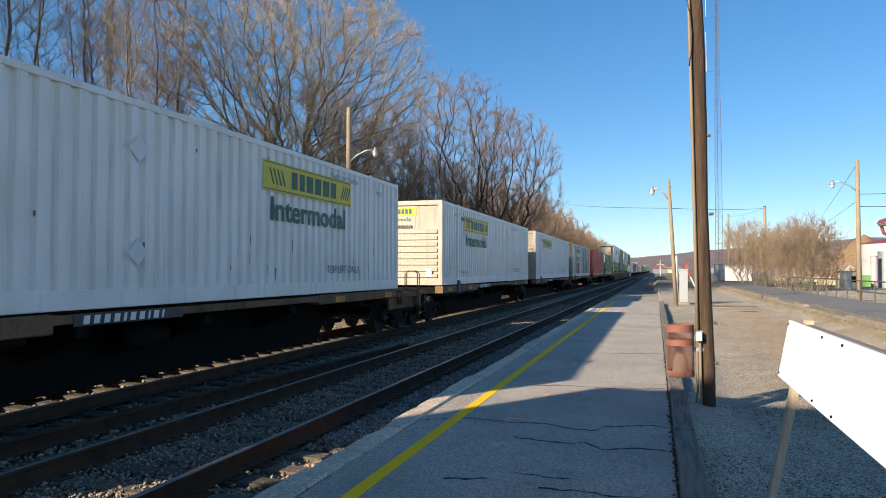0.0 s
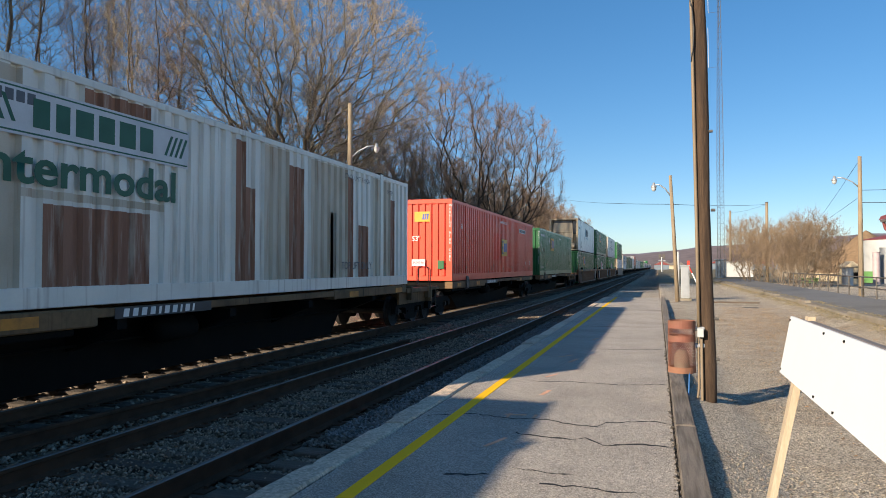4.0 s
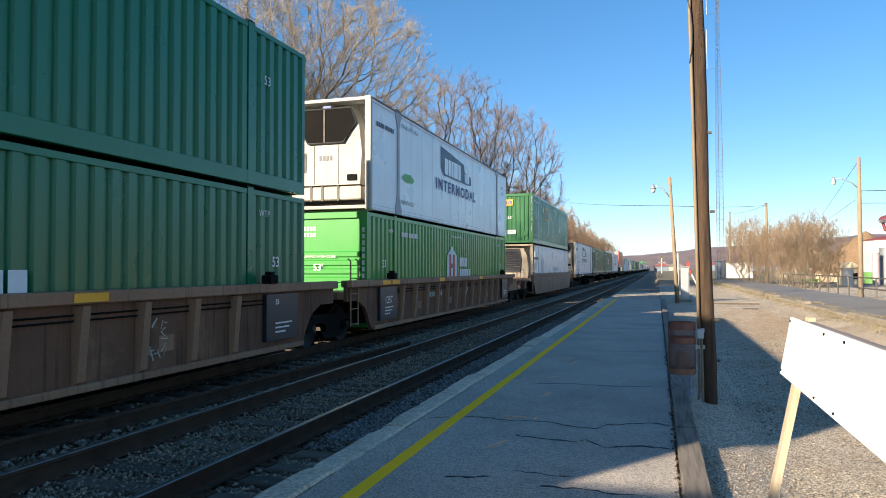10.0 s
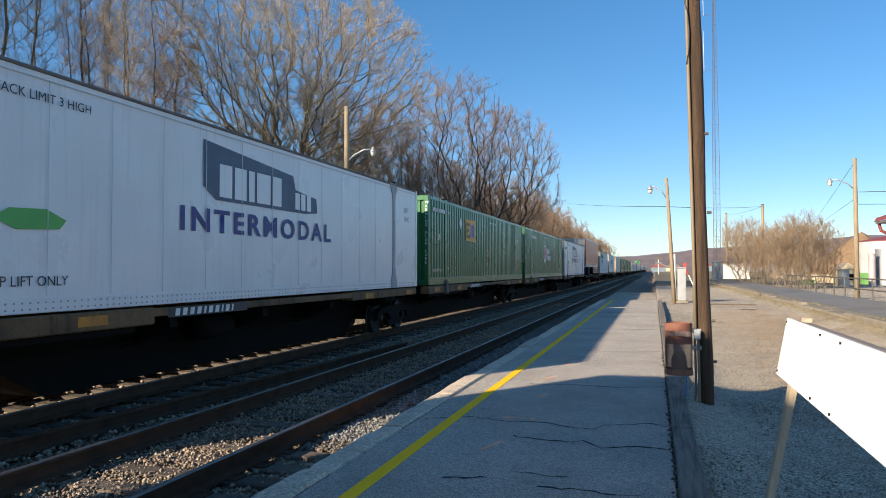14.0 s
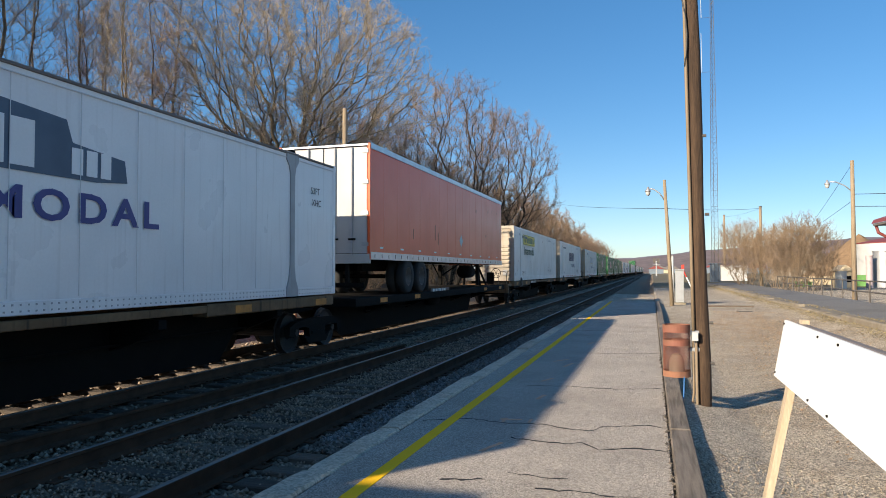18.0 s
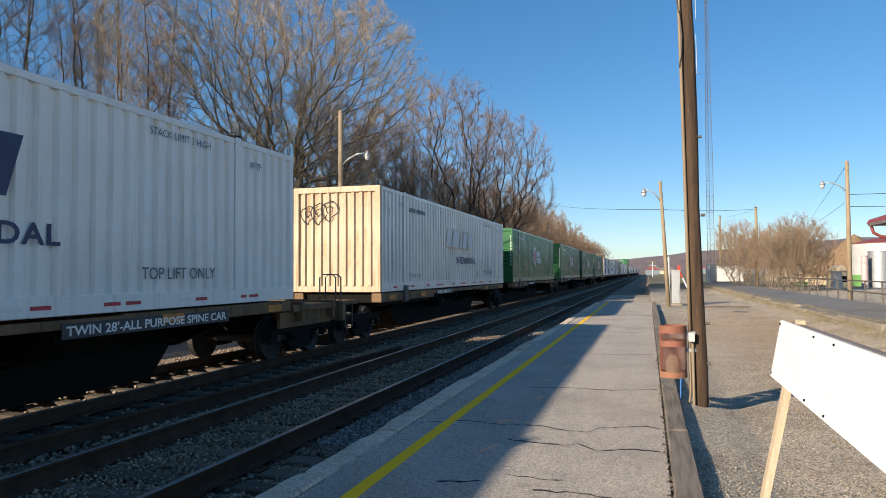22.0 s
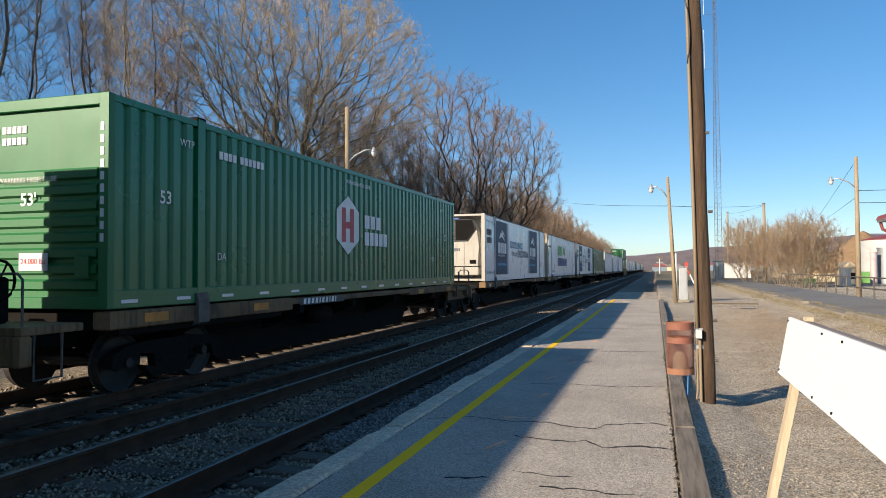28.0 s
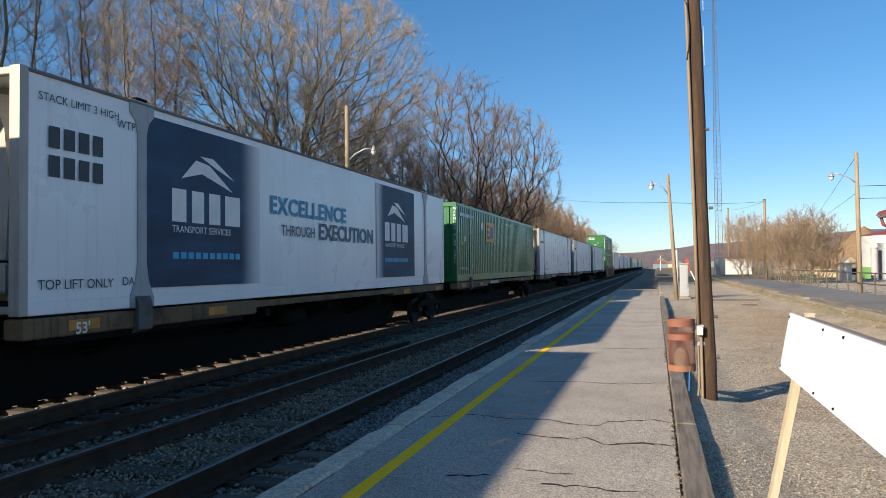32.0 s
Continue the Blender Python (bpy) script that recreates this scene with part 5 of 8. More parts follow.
def hub(light=False):
    def logo(c):
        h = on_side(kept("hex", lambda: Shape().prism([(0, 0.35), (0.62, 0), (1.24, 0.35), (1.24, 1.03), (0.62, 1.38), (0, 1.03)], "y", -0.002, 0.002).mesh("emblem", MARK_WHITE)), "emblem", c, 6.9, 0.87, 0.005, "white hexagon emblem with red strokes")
        for x in (0.27, 0.72):
            part("stroke", kept("hstroke", lambda: Shape().box(0, 0.22, -0.006, -0.004, 0, 0.8).mesh("stroke", MARK_RED)), None, h, m=Matrix.Translation((x, 0, 0.29)))
        part("stroke", kept("hstroke2", lambda: Shape().box(0, 0.21, -0.006, -0.004, 0, 0.16).mesh("stroke", MARK_RED)), None, h, m=Matrix.Translation((0.5, 0, 0.61)))
        on_side(kept("hubn1", lambda: blocks(3, 0.3, 0.33, 0.07).mesh("name_marking", MARK_WHITE)), "name_marking", c, 8.5, 1.54)
        on_side(kept("hubn2", lambda: blocks(5, 0.25, 0.33, 0.06).mesh("name_marking", MARK_WHITE)), "name_marking", c, 8.5, 1.12)
        mark_53(c, MARK_WHITE)
        on_side(kept(("id", "w"), lambda: bars([0.10] * 4 + [-0.06] + [0.10] * 6, 0.13, 0.03).mesh("serial_marking", MARK_WHITE)), "serial_marking", c, 2.45, 2.36)
        on_side(letters("WTP", 0.16, MARK_WHITE), "notice", c, 1.45, 2.42)
        on_side(letters("DA", 0.18, MARK_WHITE), "notice", c, 2.4, 0.68)
        on_side(letters("DA", 0.2, MARK_WHITE), "notice", c, 13.9, 0.78)
        on_side(letters("WTP", 0.17, MARK_WHITE), "notice", c, 14.85, 2.42)
        on_side(letters("53", 0.27, MARK_WHITE, 0.004), "lettering", c, 15.3, 1.5)
        on_side(letters("WARNING HIGH CUBE", 0.14, MARK_WHITE), "notice", c, 7.4, 2.54)
        for i in range(14):
            on_side(slab(0, 0.32, 0, 0.05, MARK_WHITE, "dash"), "reflective_strip", c, 0.25 + i * 1.15, 0.07, 0.002)
        e = on_end(kept("hexend", lambda: Shape().prism([(0, 0.1), (0.17, 0), (0.34, 0.1), (0.34, 0.3), (0.17, 0.4), (0, 0.3)], "y", -0.002, 0.002).mesh("emblem", MARK_WHITE)), "emblem", c, -0.98, 2.22, -0.05)
        part("stroke", kept("hes", lambda: Shape().box(0.08, 0.26, -0.006, -0.004, 0.09, 0.31).mesh("stroke", MARK_RED)), None, e)
        on_end(kept("hubend", lambda: blocks(5, 0.07, 0.1, 0.02).mesh("name_marking", MARK_WHITE)), "name_marking", c, -0.58, 2.44, -0.05)
        on_end(kept("hubend", None), "name_marking", c, -0.58, 2.28, -0.05)
        end_notices(c)
    return logo


def upright_bars():
    """Ten short bars one above another, in place of an upright number."""
    s = Shape()
    for i in range(10):
        s.box(0, 0.06, -0.002, 0.002, i * 0.165, i * 0.165 + 0.11)
    return s


def end_notices(c, line=True):
    on_end(letters("53'", 0.24, MARK_WHITE, 0.004), "lettering", c, -0.2, 1.42, -0.005)
    if line:
        on_end(letters("WARNING HIGH CUBE", 0.1, MARK_WHITE), "notice", c, -0.6, 1.74, -0.005)
    p = on_end(kept("lbs", lambda: Shape().box(0, 0.5, -0.004, 0, 0, 0.24).mesh("weight_plate", MARK_PALE)), "weight_plate", c, -0.2, 0.52, 0.0)
    part("lettering", letters("24,000 lbs", 0.11, MARK_RED, 0.0, 1.0, 0.44), None, p, m=Matrix.Translation((0.03, -0.008, 0.09)))
    if line:
        for x in (-1.22, 1.2):
            on_end(kept("postid", lambda: upright_bars().mesh("serial_marking", MARK_PALE)), "serial_marking", c, x - 0.03, 0.9, 0.004)
    else:
        on_end(letters("\n".join("WARNING HIGH CUBE"), 0.12, MARK_PALE, 0.002), "notice", c, 1.185, 2.62, 0.004)
    on_end(kept("pcase", lambda: Shape().box(0, 0.22, -0.03, 0, 0, 0.3, 0.006).mesh("document_case", END_GREEN)), "document_case", c, 0.78, 0.42, 0.0, "green document case")


def emp_red(c):
    """The marks of the old red container: emblem at its middle, serial plates, less faded rectangles, rust along the foot."""
    pitch = (LONG - 0.24) / int((LONG - 0.24) / 0.30)
    for i, k, z0, z1 in ((21, 5, 0.80, 2.0), (31, 3, 0.98, 1.66)):
        part("clean_patch", corrugated(k * pitch, z0, z1).mesh("clean_patch", RED_FRESH), None, c, "less faded bright red rectangle", m=Matrix.Translation((WIDE / 2 - 0.009, 0.12 + i * pitch, 0)))
    e = on_side(kept("redpanel", lambda: Shape().box(0, 1.23, -0.002, 0.002, 0, 0.78).mesh("emblem_panel", MARK_AMBER)), "emblem_panel", c, 8.06, 1.0, 0.022, "amber emblem with a torn corner")
    part("emblem_shape", kept("rede", lambda: Shape().box(0.07, 0.40, -0.006, -0.004, 0.60, 0.70).box(0.07, 0.18, -0.006, -0.004, 0.08, 0.60).box(0.18, 0.36, -0.006, -0.004, 0.34, 0.44).box(0.18, 0.40, -0.006, -0.004, 0.08, 0.18).mesh("emblem_shape", MARK_BLACK)), None, e)
    part("emblem_shape", kept("redm", lambda: blocks(3, 0.17, 0.40, 0.06, 0.05, (1.3, 0.5, 1.1)).mesh("emblem_shape", MARK_ROYAL)), None, e, m=Matrix.Translation((0.46, -0.005, 0.2)))
    for y, n, w in ((12.41, 4, 0.68), (13.21, 6, 0.91)):
        p = on_side(Shape().box(0, w, -0.002, 0.002, 0, 0.21).mesh("serial_plate", MARK_WHITE), "serial_plate", c, y, 2.26, 0.022, "white plate with dark characters")
        part("serial_marking", blocks(n, (w - 0.1) / n - 0.035, 0.13, 0.035).mesh("serial_marking", MARK_BLACK), None, p, m=Matrix.Translation((0.06, -0.005, 0.04)))
    on_side(letters("WARNING HIGH CUBE", 0.15, MARK_WHITE, 0.002, 1.0, 1.5), "notice", c, 7.8, 2.5, 0.022)
    on_side(letters("A", 0.24, MARK_WHITE, 0.004), "lettering", c, 14.02, 0.64, 0.022)
    on_side(letters("53", 0.26, MARK_WHITE, 0.004), "lettering", c, 15.3, 0.62, 0.022)
    on_side(letters("53", 0.24, MARK_WHITE, 0.004), "lettering", c, 1.1, 1.9, 0.022)
    rg = random.Random(77)
    for _ in range(34):
        y, low = 0.3 + pitch * rg.randint(0, 52) + rg.uniform(-0.03, 0.05), rg.random() < 0.7
        w, h = rg.uniform(0.02, 0.06), rg.uniform(0.08, 0.28)
        z = rg.uniform(0.24, 0.42) if low else 2.62 - h * 0.5
        o = [(y + w * rg.uniform(0.5, 1.1) * math.cos(k * 0.785), 0, z + h * 0.5 + h * rg.uniform(0.35, 0.6) * math.sin(k * 0.785)) for k in range(8)]
        on_side(Shape().add([(q[0] - y, 0, q[2] - z) for q in o], [tuple(range(8))]).mesh("rust_stain", RUST_PATCH), "rust_stain", c, y, z, 0.02, "dark rust stain")
    f = on_end(kept("empend", lambda: Shape().box(0, 0.58, -0.002, 0.002, 0, 0.36).mesh("emblem_panel", MARK_AMBER)), "emblem_panel", c, -0.1, 2.1, 0.0, "amber emblem")
    part("emblem_shape", kept("empend2", lambda: blocks(3, 0.055, 0.2, 0.025, 0.03).mesh("emblem_shape", MARK_ROYAL)), None, f, m=Matrix.Translation((0.29, -0.005, 0.08)))
    holder(c)
    end_notices(c, False)


def emp(c):
    e = on_side(kept("empframe", lambda: Shape().box(0, 1.5, -0.002, 0.002, 0, 0.84).mesh("emblem_panel", MARK_AMBER)), "emblem_panel", c, 4.6, 1.6, 0.005, "amber square emblem")
    part("emblem_shape", kept("empe", lambda: Shape().box(0.15, 0.62, -0.006, -0.004, 0.12, 0.25).box(0.15, 0.55, -0.006, -0.004, 0.36, 0.48).box(0.15, 0.62, -0.006, -0.004, 0.59, 0.72).box(0.15, 0.28, -0.006, -0.004, 0.25, 0.59).mesh("emblem_shape", MARK_BROWN)), None, e)
    part("emblem_shape", kept("empm", lambda: blocks(3, 0.14, 0.5, 0.07, 0.06).mesh("emblem_shape", MARK_ROYAL)), None, e, m=Matrix.Translation((0.72, -0.005, 0.17)))
    on_side(kept(("sdiamond", "w"), lambda: Shape().add([(0, 0, 0), (0.21, 0, 0.21), (0, 0, 0.42), (-0.21, 0, 0.21)], [(0, 1, 2, 3)]).mesh("placard", MARK_WHITE)), "placard", c, 3.9, 2.0, 0.008)
    mark_53(c, MARK_WHITE)
    on_side(kept(("id", "w"), lambda: bars([0.10] * 4 + [-0.06] + [0.10] * 6, 0.13, 0.03).mesh("serial_marking", MARK_WHITE)), "serial_marking", c, 0.5, 2.42)
    on_side(letters("TOP LIFT ONLY", 0.16, MARK_WHITE), "notice", c, 0.45, 0.42)
    on_side(letters("WTP", 0.16, MARK_WHITE), "notice", c, 2.15, 2.42)
    on_side(letters("DA", 0.16, MARK_WHITE), "notice", c, 2.15, 0.5)
    on_side(letters("WARNING HIGH CUBE", 0.13, MARK_WHITE), "notice", c, 8.6, 2.5)
    on_side(letters("53", 0.24, MARK_WHITE), "lettering", c, 15.0, 1.9)
    f = on_end(kept("empend", lambda: Shape().box(0, 0.58, -0.002, 0.002, 0, 0.36).mesh("emblem_panel", MARK_AMBER)), "emblem_panel", c, -0.45, 2.2, 0.0, "amber emblem")
    part("emblem_shape", kept("empend1", lambda: Shape().box(0.06, 0.24, -0.006, -0.004, 0.06, 0.30).mesh("emblem_shape", MARK_BROWN)), None, f)
    part("emblem_shape", kept("empend2", lambda: blocks(3, 0.055, 0.2, 0.025, 0.03).mesh("emblem_shape", MARK_ROYAL)), None, f, m=Matrix.Translation((0.29, -0.005, 0.08)))
    holder(c)
    end_notices(c, False)


def prime(c):
    p = on_side(kept("prshadow", lambda: Shape().add([(0, 0, 0.2), (0.35, 0, 0.0), (3.4, 0, 0.0), (3.95, 0, 0.05), (3.9, 0, 0.35), (3.0, 0, 0.45), (2.9, 0, 0.72), (0.0, 0, 0.95)], [tuple(range(8))]).mesh("name_shadow", MARK_STEELBLUE)), "name_shadow", c, 6.02, 1.66, 0.003, "dark blue-grey name shape with pale blocks")
    part("name_marking", kept("prname", lambda: blocks(5, 0.36, 0.55, 0.08, 0.0, (1, 1, 0.5, 1.3, 0.9)).mesh("name_marking", REEFER)), None, p, m=Matrix.Translation((0.42, -0.006, 0.06)))
    part("name_marking", kept("prname2", lambda: blocks(3, 0.18, 0.33, 0.06).mesh("name_marking", REEFER)), None, p, m=Matrix.Translation((2.98, -0.006, 0.06)))
    on_side(letters("INTERMODAL", 0.52, MARK_NAVY, 0.014, 1.3, 5.2), "lettering", c, 5.42, 1.13, 0.006, "navy lettering")
    on_side(kept("eco", lambda: Shape().prism([(0.0, 0.12), (0.2, 0.24), (0.7, 0.26), (1.0, 0.14), (0.9, 0.03), (0.3, 0.0)], "y", -0.002, 0.002).mesh("leaf_emblem", MARK_LIME)), "leaf_emblem", c, 2.3, 0.97, 0.006, "green leaf-shaped emblem")
    on_side(letters("STACK LIMIT 3 HIGH", 0.16, MARK_BLACK), "notice", c, 2.2, 2.5)
    on_side(letters("TOP LIFT ONLY", 0.17, MARK_BLACK), "notice", c, 2.15, 0.32)
    on_side(letters("53FT", 0.2, MARK_BLACK), "notice", c, 15.35, 2.15)
    on_side(letters("XHC", 0.2, MARK_BLACK), "notice", c, 15.4, 1.9)
    on_side(kept(("id", "b"), lambda: bars([0.10] * 4 + [-0.06] + [0.10] * 5, 0.12, 0.03).mesh("serial_marking", MARK_GREY_DARK)), "serial_marking", c, 0.4, 2.2)
    reefer_strips(c)


def reefer_strips(c):
    """Smooth reefers carry lapped sheets, rivet lines and a pale bottom rail."""
    def dots():
        s = Shape()
        for i in range(150):
            for z in (0.05, 0.125):
                s.box(0.2 + i * 0.108, 0.222 + i * 0.108, -0.006, 0.0, z - 0.011, z + 0.011)
        return s.mesh("rivet_line", POST_GREY)
    tagged(on_side(kept("rivets", dots), "rivet_line", c, 0, 0, -0.001, "rows of rivets along the bottom rail"), kind="stuff")
    on_side(kept("gutter", lambda: Shape().box(0.14, LONG - 0.14, -0.012, 0.0, TALL - 0.135, TALL - 0.12).mesh("sheet_edge", MARK_PALE)), "sheet_edge", c, 0, 0, -0.006)
    seam = kept("rseam", lambda: Shape().box(-0.005, 0.005, -0.014, -0.010, 0.2, TALL - 0.14).mesh("sheet_seam", SEAM))
    for i in range(1, 12):
        on_side(seam, "sheet_seam", c, 2.0 + i * 1.02, 0, 0.0)


def drt(c):
    p = on_side(kept("drt1", lambda: Shape().add([(0, 0, 0), (0.78, 0, 0), (0.78, 0, 0.74), (0, 0, 0.74)], [(0, 1, 2, 3)]).mesh("emblem", MARK_BLUE)), "emblem", c, 6.75, 1.5, 0.004, "blue square emblem with pale curves")
    for k, mt in ((0.0, MARK_PALE), (0.1, MARK_PALE_AMBER), (0.2, MARK_PALE)):
        arc = kept(("drtarc", mt.name, k), lambda: Shape().tube([(0.05 + k + 0.3 * math.sin(i * 0.39), 0, 0.04 + 0.083 * i) for i in range(9)], 0.028, 4).mesh("curve", mt))
        part("curve", arc, None, p, m=Matrix.Translation((0.06, -0.006, 0)))
    part("name_marking", kept("drt2", lambda: blocks(3, 0.53, 0.66, 0.11, 0.0, (1.0, 1.05, 0.9)).mesh("name_marking", MARK_STEELBLUE)), None, p, m=Matrix.Translation((0.92, -0.003, 0.04)))
    on_side(letters("COOL UNDER PRESSURE", 0.2, MARK_BLUE, 0.003, 1.0, 2.75), "lettering", c, 6.75, 1.26, 0.006, "blue slogan")
    on_side(letters("53'", 0.27, MARK_RED, 0.004), "lettering", c, 0.55, 0.62)
    id_marks(c, MARK_GREY_DARK, True)
    reefer_strips(c)


def dbr(c):
    on_side(kept("dbr1", lambda: bars([0.22] * 9, 0.24, 0.09).mesh("faded_name", MARK_PALE)), "faded_name", c, 8.2, 1.3, 0.003)
    on_side(kept("dbr2", lambda: Shape().prism([(0, 0), (0.9, 0), (0.9, 0.9), (0.45, 1.2), (0, 0.9)], "y", -0.002, 0.002).mesh("faded_emblem", MARK_PALE)), "faded_emblem", c, 3.2, 1.0, 0.003)
    id_marks(c, MARK_GREY_DARK, True)
    reefer_strips(c)


def swift(faded=False):
    def logo(c):
        m = MARK_PALE_AMBER if faded else MARK_DARKNAVY
        on_side(kept(("sw", m.name), lambda: blocks(5, 0.62, 0.72, 0.2, 0.22, (1, 1.35, 0.35, 0.95, 0.95)).mesh("name_marking", m)), "name_marking", c, 6.3, 1.40, 0.005, "faded amber name blocks" if faded else "dark navy name blocks")
        if faded:
            on_side(kept("sw2", lambda: blocks(5, 0.62, 0.62, 0.2, 0.22, (1, 1.35, 0.35, 0.95, 0.95)).mesh("name_marking", MARK_PALE)), "name_marking", c, 6.36, 1.47, 0.008)
        on_side(letters("INTERMODAL", 0.36, MARK_DARKNAVY, 0.008, 1.1, 3.0), "lettering", c, 7.72, 0.87, 0.006)
        id_marks(c, MARK_GREY_DARK)
        for i in range(10):
            on_side(slab(0, 0.3, 0, 0.05, MARK_RED if i % 2 else MARK_WHITE, "dash"), "reflective_strip", c, 0.6 + i * 1.55, 0.09, 0.002)
            on_side(slab(0, 0.3, 0, 0.05, MARK_RED, "dash"), "reflective_strip", c, 1.0 + i * 1.55, 0.09, 0.002)
    return logo


def kllm(c):
    for y in (2.03, 10.58):
        k = 3.0 if y < 5 else 2.95
        p = on_side(slab(0, k, 0, 2.46, PICTURE_NEAR if y < 5 else PICTURE_FAR, "kl"), "emblem_panel", c, y, 0.27, 0.004, "dark blue picture panel with white shapes")
        part("swoosh", kept("klsw", lambda: Shape().add([(0, 0, 0.1), (0.35, 0, 0.42), (0.7, 0, 0.38), (1.35, 0, 0.0), (0.9, 0, 0.12), (0.5, 0, 0.22)], [(0, 1, 2, 3, 4, 5)]).add([(0.45, 0, 0.5), (0.8, 0, 0.5), (1.4, 0, 0.2), (0.85, 0, 0.36)], [(0, 1, 2, 3)]).mesh("swoosh", MARK_WHITE)), None, p, m=Matrix.Translation((0.8, -0.004, 1.55)))
        part("name_marking", kept("klname", lambda: blocks(4, 0.33, 0.5, 0.14, 0, (1, 0.9, 0.9, 1.3)).mesh("name_marking", MARK_WHITE)), None, p, m=Matrix.Translation((0.58, -0.004, 0.98)))
        part("lettering", letters("TRANSPORT SERVICES", 0.15, MARK_WHITE), None, p, m=Matrix.Translation((0.58, -0.004, 0.82)))
        part("address_marking", kept("klweb", lambda: bars([0.13] * 10, 0.1, 0.05).mesh("address_marking", MARK_CYAN)), None, p, m=Matrix.Translation((0.6, -0.004, 0.42)))
    on_side(letters("EXCELLENCE", 0.46, MARK_TEAL, 0.014, 1.12, 3.37), "lettering", c, 5.38, 1.58, 0.006, "teal lettering")
    on_side(letters("THROUGH", 0.30, MARK_STEELBLUE, 0.003, 1.0, 1.38), "lettering", c, 5.79, 1.17, 0.006)
    on_side(letters("EXECUTION", 0.48, MARK_STEELBLUE, 0.014, 1.0, 3.0), "lettering", c, 7.35, 1.15, 0.006, "slate blue lettering")
    on_side(letters("STACK LIMIT 3 HIGH", 0.14, MARK_BLACK), "notice", c, 0.25, 2.55)
    on_side(letters("TOP LIFT ONLY", 0.17, MARK_BLACK), "notice", c, 0.25, 0.3)
    on_side(letters("WTP", 0.16, MARK_BLACK), "notice", c, 1.5, 2.45)
    on_side(letters("DA", 0.16, MARK_BLACK), "notice", c, 1.6, 0.32)
    for z in (2.0, 1.65):
        on_side(kept("klid", lambda: bars([0.16] * 4, 0.26, 0.07).mesh("serial_marking", MARK_BLACK)), "serial_marking", c, 0.4, z, 0.006)


def tiger(c):
    on_side(kept("tg1", lambda: blocks(5, 0.42, 0.72, 0.12, 0.1, (1.2, 0.4, 1, 1, 0.7)).mesh("name_marking", MARK_LIME)), "name_marking", c, 5.1, 1.52, 0.005, "green name blocks")
    on_side(kept("tg2", lambda: Shape().prism([(0, 0.1), (0.4, 0.55), (0.9, 0.75), (1.3, 0.55), (1.55, 0.2), (1.2, 0.0), (0.8, 0.25), (0.4, 0.05)], "y", -0.002, 0.002).mesh("head_emblem", MARK_LIME)), "head_emblem", c, 7.9, 1.5, 0.005, "green emblem shape")
    on_side(kept("tg3", lambda: blocks(11, 0.42, 0.58, 0.13, 0.12, (1.15, 0.95, 0.95, 0.4, 1, 0.9, 0.95, 0.7, 0.9, 0.85, 0.85)).mesh("name_marking", MARK_NAVY)), "name_marking", c, 5.1, 0.75, 0.005, "navy name blocks")
    on_side(letters("TOP LIFT ONLY", 0.17, MARK_BLACK), "notice", c, 14.2, 0.3)
    id_marks(c, MARK_GREY_DARK, True)
    reefer_strips(c)


def plain_reefer(c):
    id_marks(c, MARK_GREY_DARK, True)
    reefer_strips(c)


def rust_runs(c):
    """Patched sheets and broad rust bands along the flutes of an old container."""
    p = (LONG - 0.24) / int((LONG - 0.24) / 0.30)

    def band(i, k, z0, z1, mat, name, label):
        m = corrugated(k * p, z0, z1).mesh(name, mat)
        part(name, m, None, c, label, m=Matrix.Translation((WIDE / 2 - 0.009, 0.12 + i * p, 0)))
    for i, k, z0, z1 in ((7, 5, 0.20, 2.76), (12, 8, 1.30, 1.40), (29, 3, 0.20, 2.76), (35, 6, 0.2, 2.76), (46, 4, 0.2, 2.76)):
        band(i, k, z0, z1, CREAM_SHEET, "patched_sheet", "yellowed replacement sheet")
    for i, k, z0, z1 in ((13, 6, 0.20, 1.24), (15, 4, 2.45, 2.76), (26, 1, 0.20, 2.70), (27, 1, 0.2, 1.9), (32, 2, 0.2, 2.5), (38, 1, 0.2, 1.7), (41, 1, 0.2, 2.6), (43, 2, 0.2, 1.5), (50, 1, 0.2, 2.3)):
        band(i, k, z0, z1, RUST_PATCH, "rust_band", "brown rust-stained band")


def drips(seed):
    """Rust spots with short runs below them, at scratches and along the bottom of the sheets."""
    def lay(c):
        def make():
            rg, s = random.Random(seed), Shape()
            for _ in range(26):
                y, w = 0.42 + 0.3002 * rg.randint(0, 51) + rg.uniform(-0.05, 0.03), rg.uniform(0.006, 0.02)
                z = rg.choice((rg.uniform(0.3, 0.9), rg.uniform(0.4, 1.2), rg.uniform(2.2, 2.7)))
                run = rg.uniform(0.06, 0.26)
                s.add([(y - w, 0, z), (y + w, 0, z), (y + w * 0.9, 0, z - 0.05), (y + w * 0.5, 0, z - run), (y - w * 0.4, 0, z - run), (y - w * 0.9, 0, z - 0.06)], [(0, 1, 2, 3, 4, 5)])
            return s.mesh("rust_streaks", RUST)
        tagged(on_side(kept(("drips", seed), make), "rust_streaks", c, 0, 0, -0.008, "small brown rust spots and runs"), kind="stuff")
    return lay


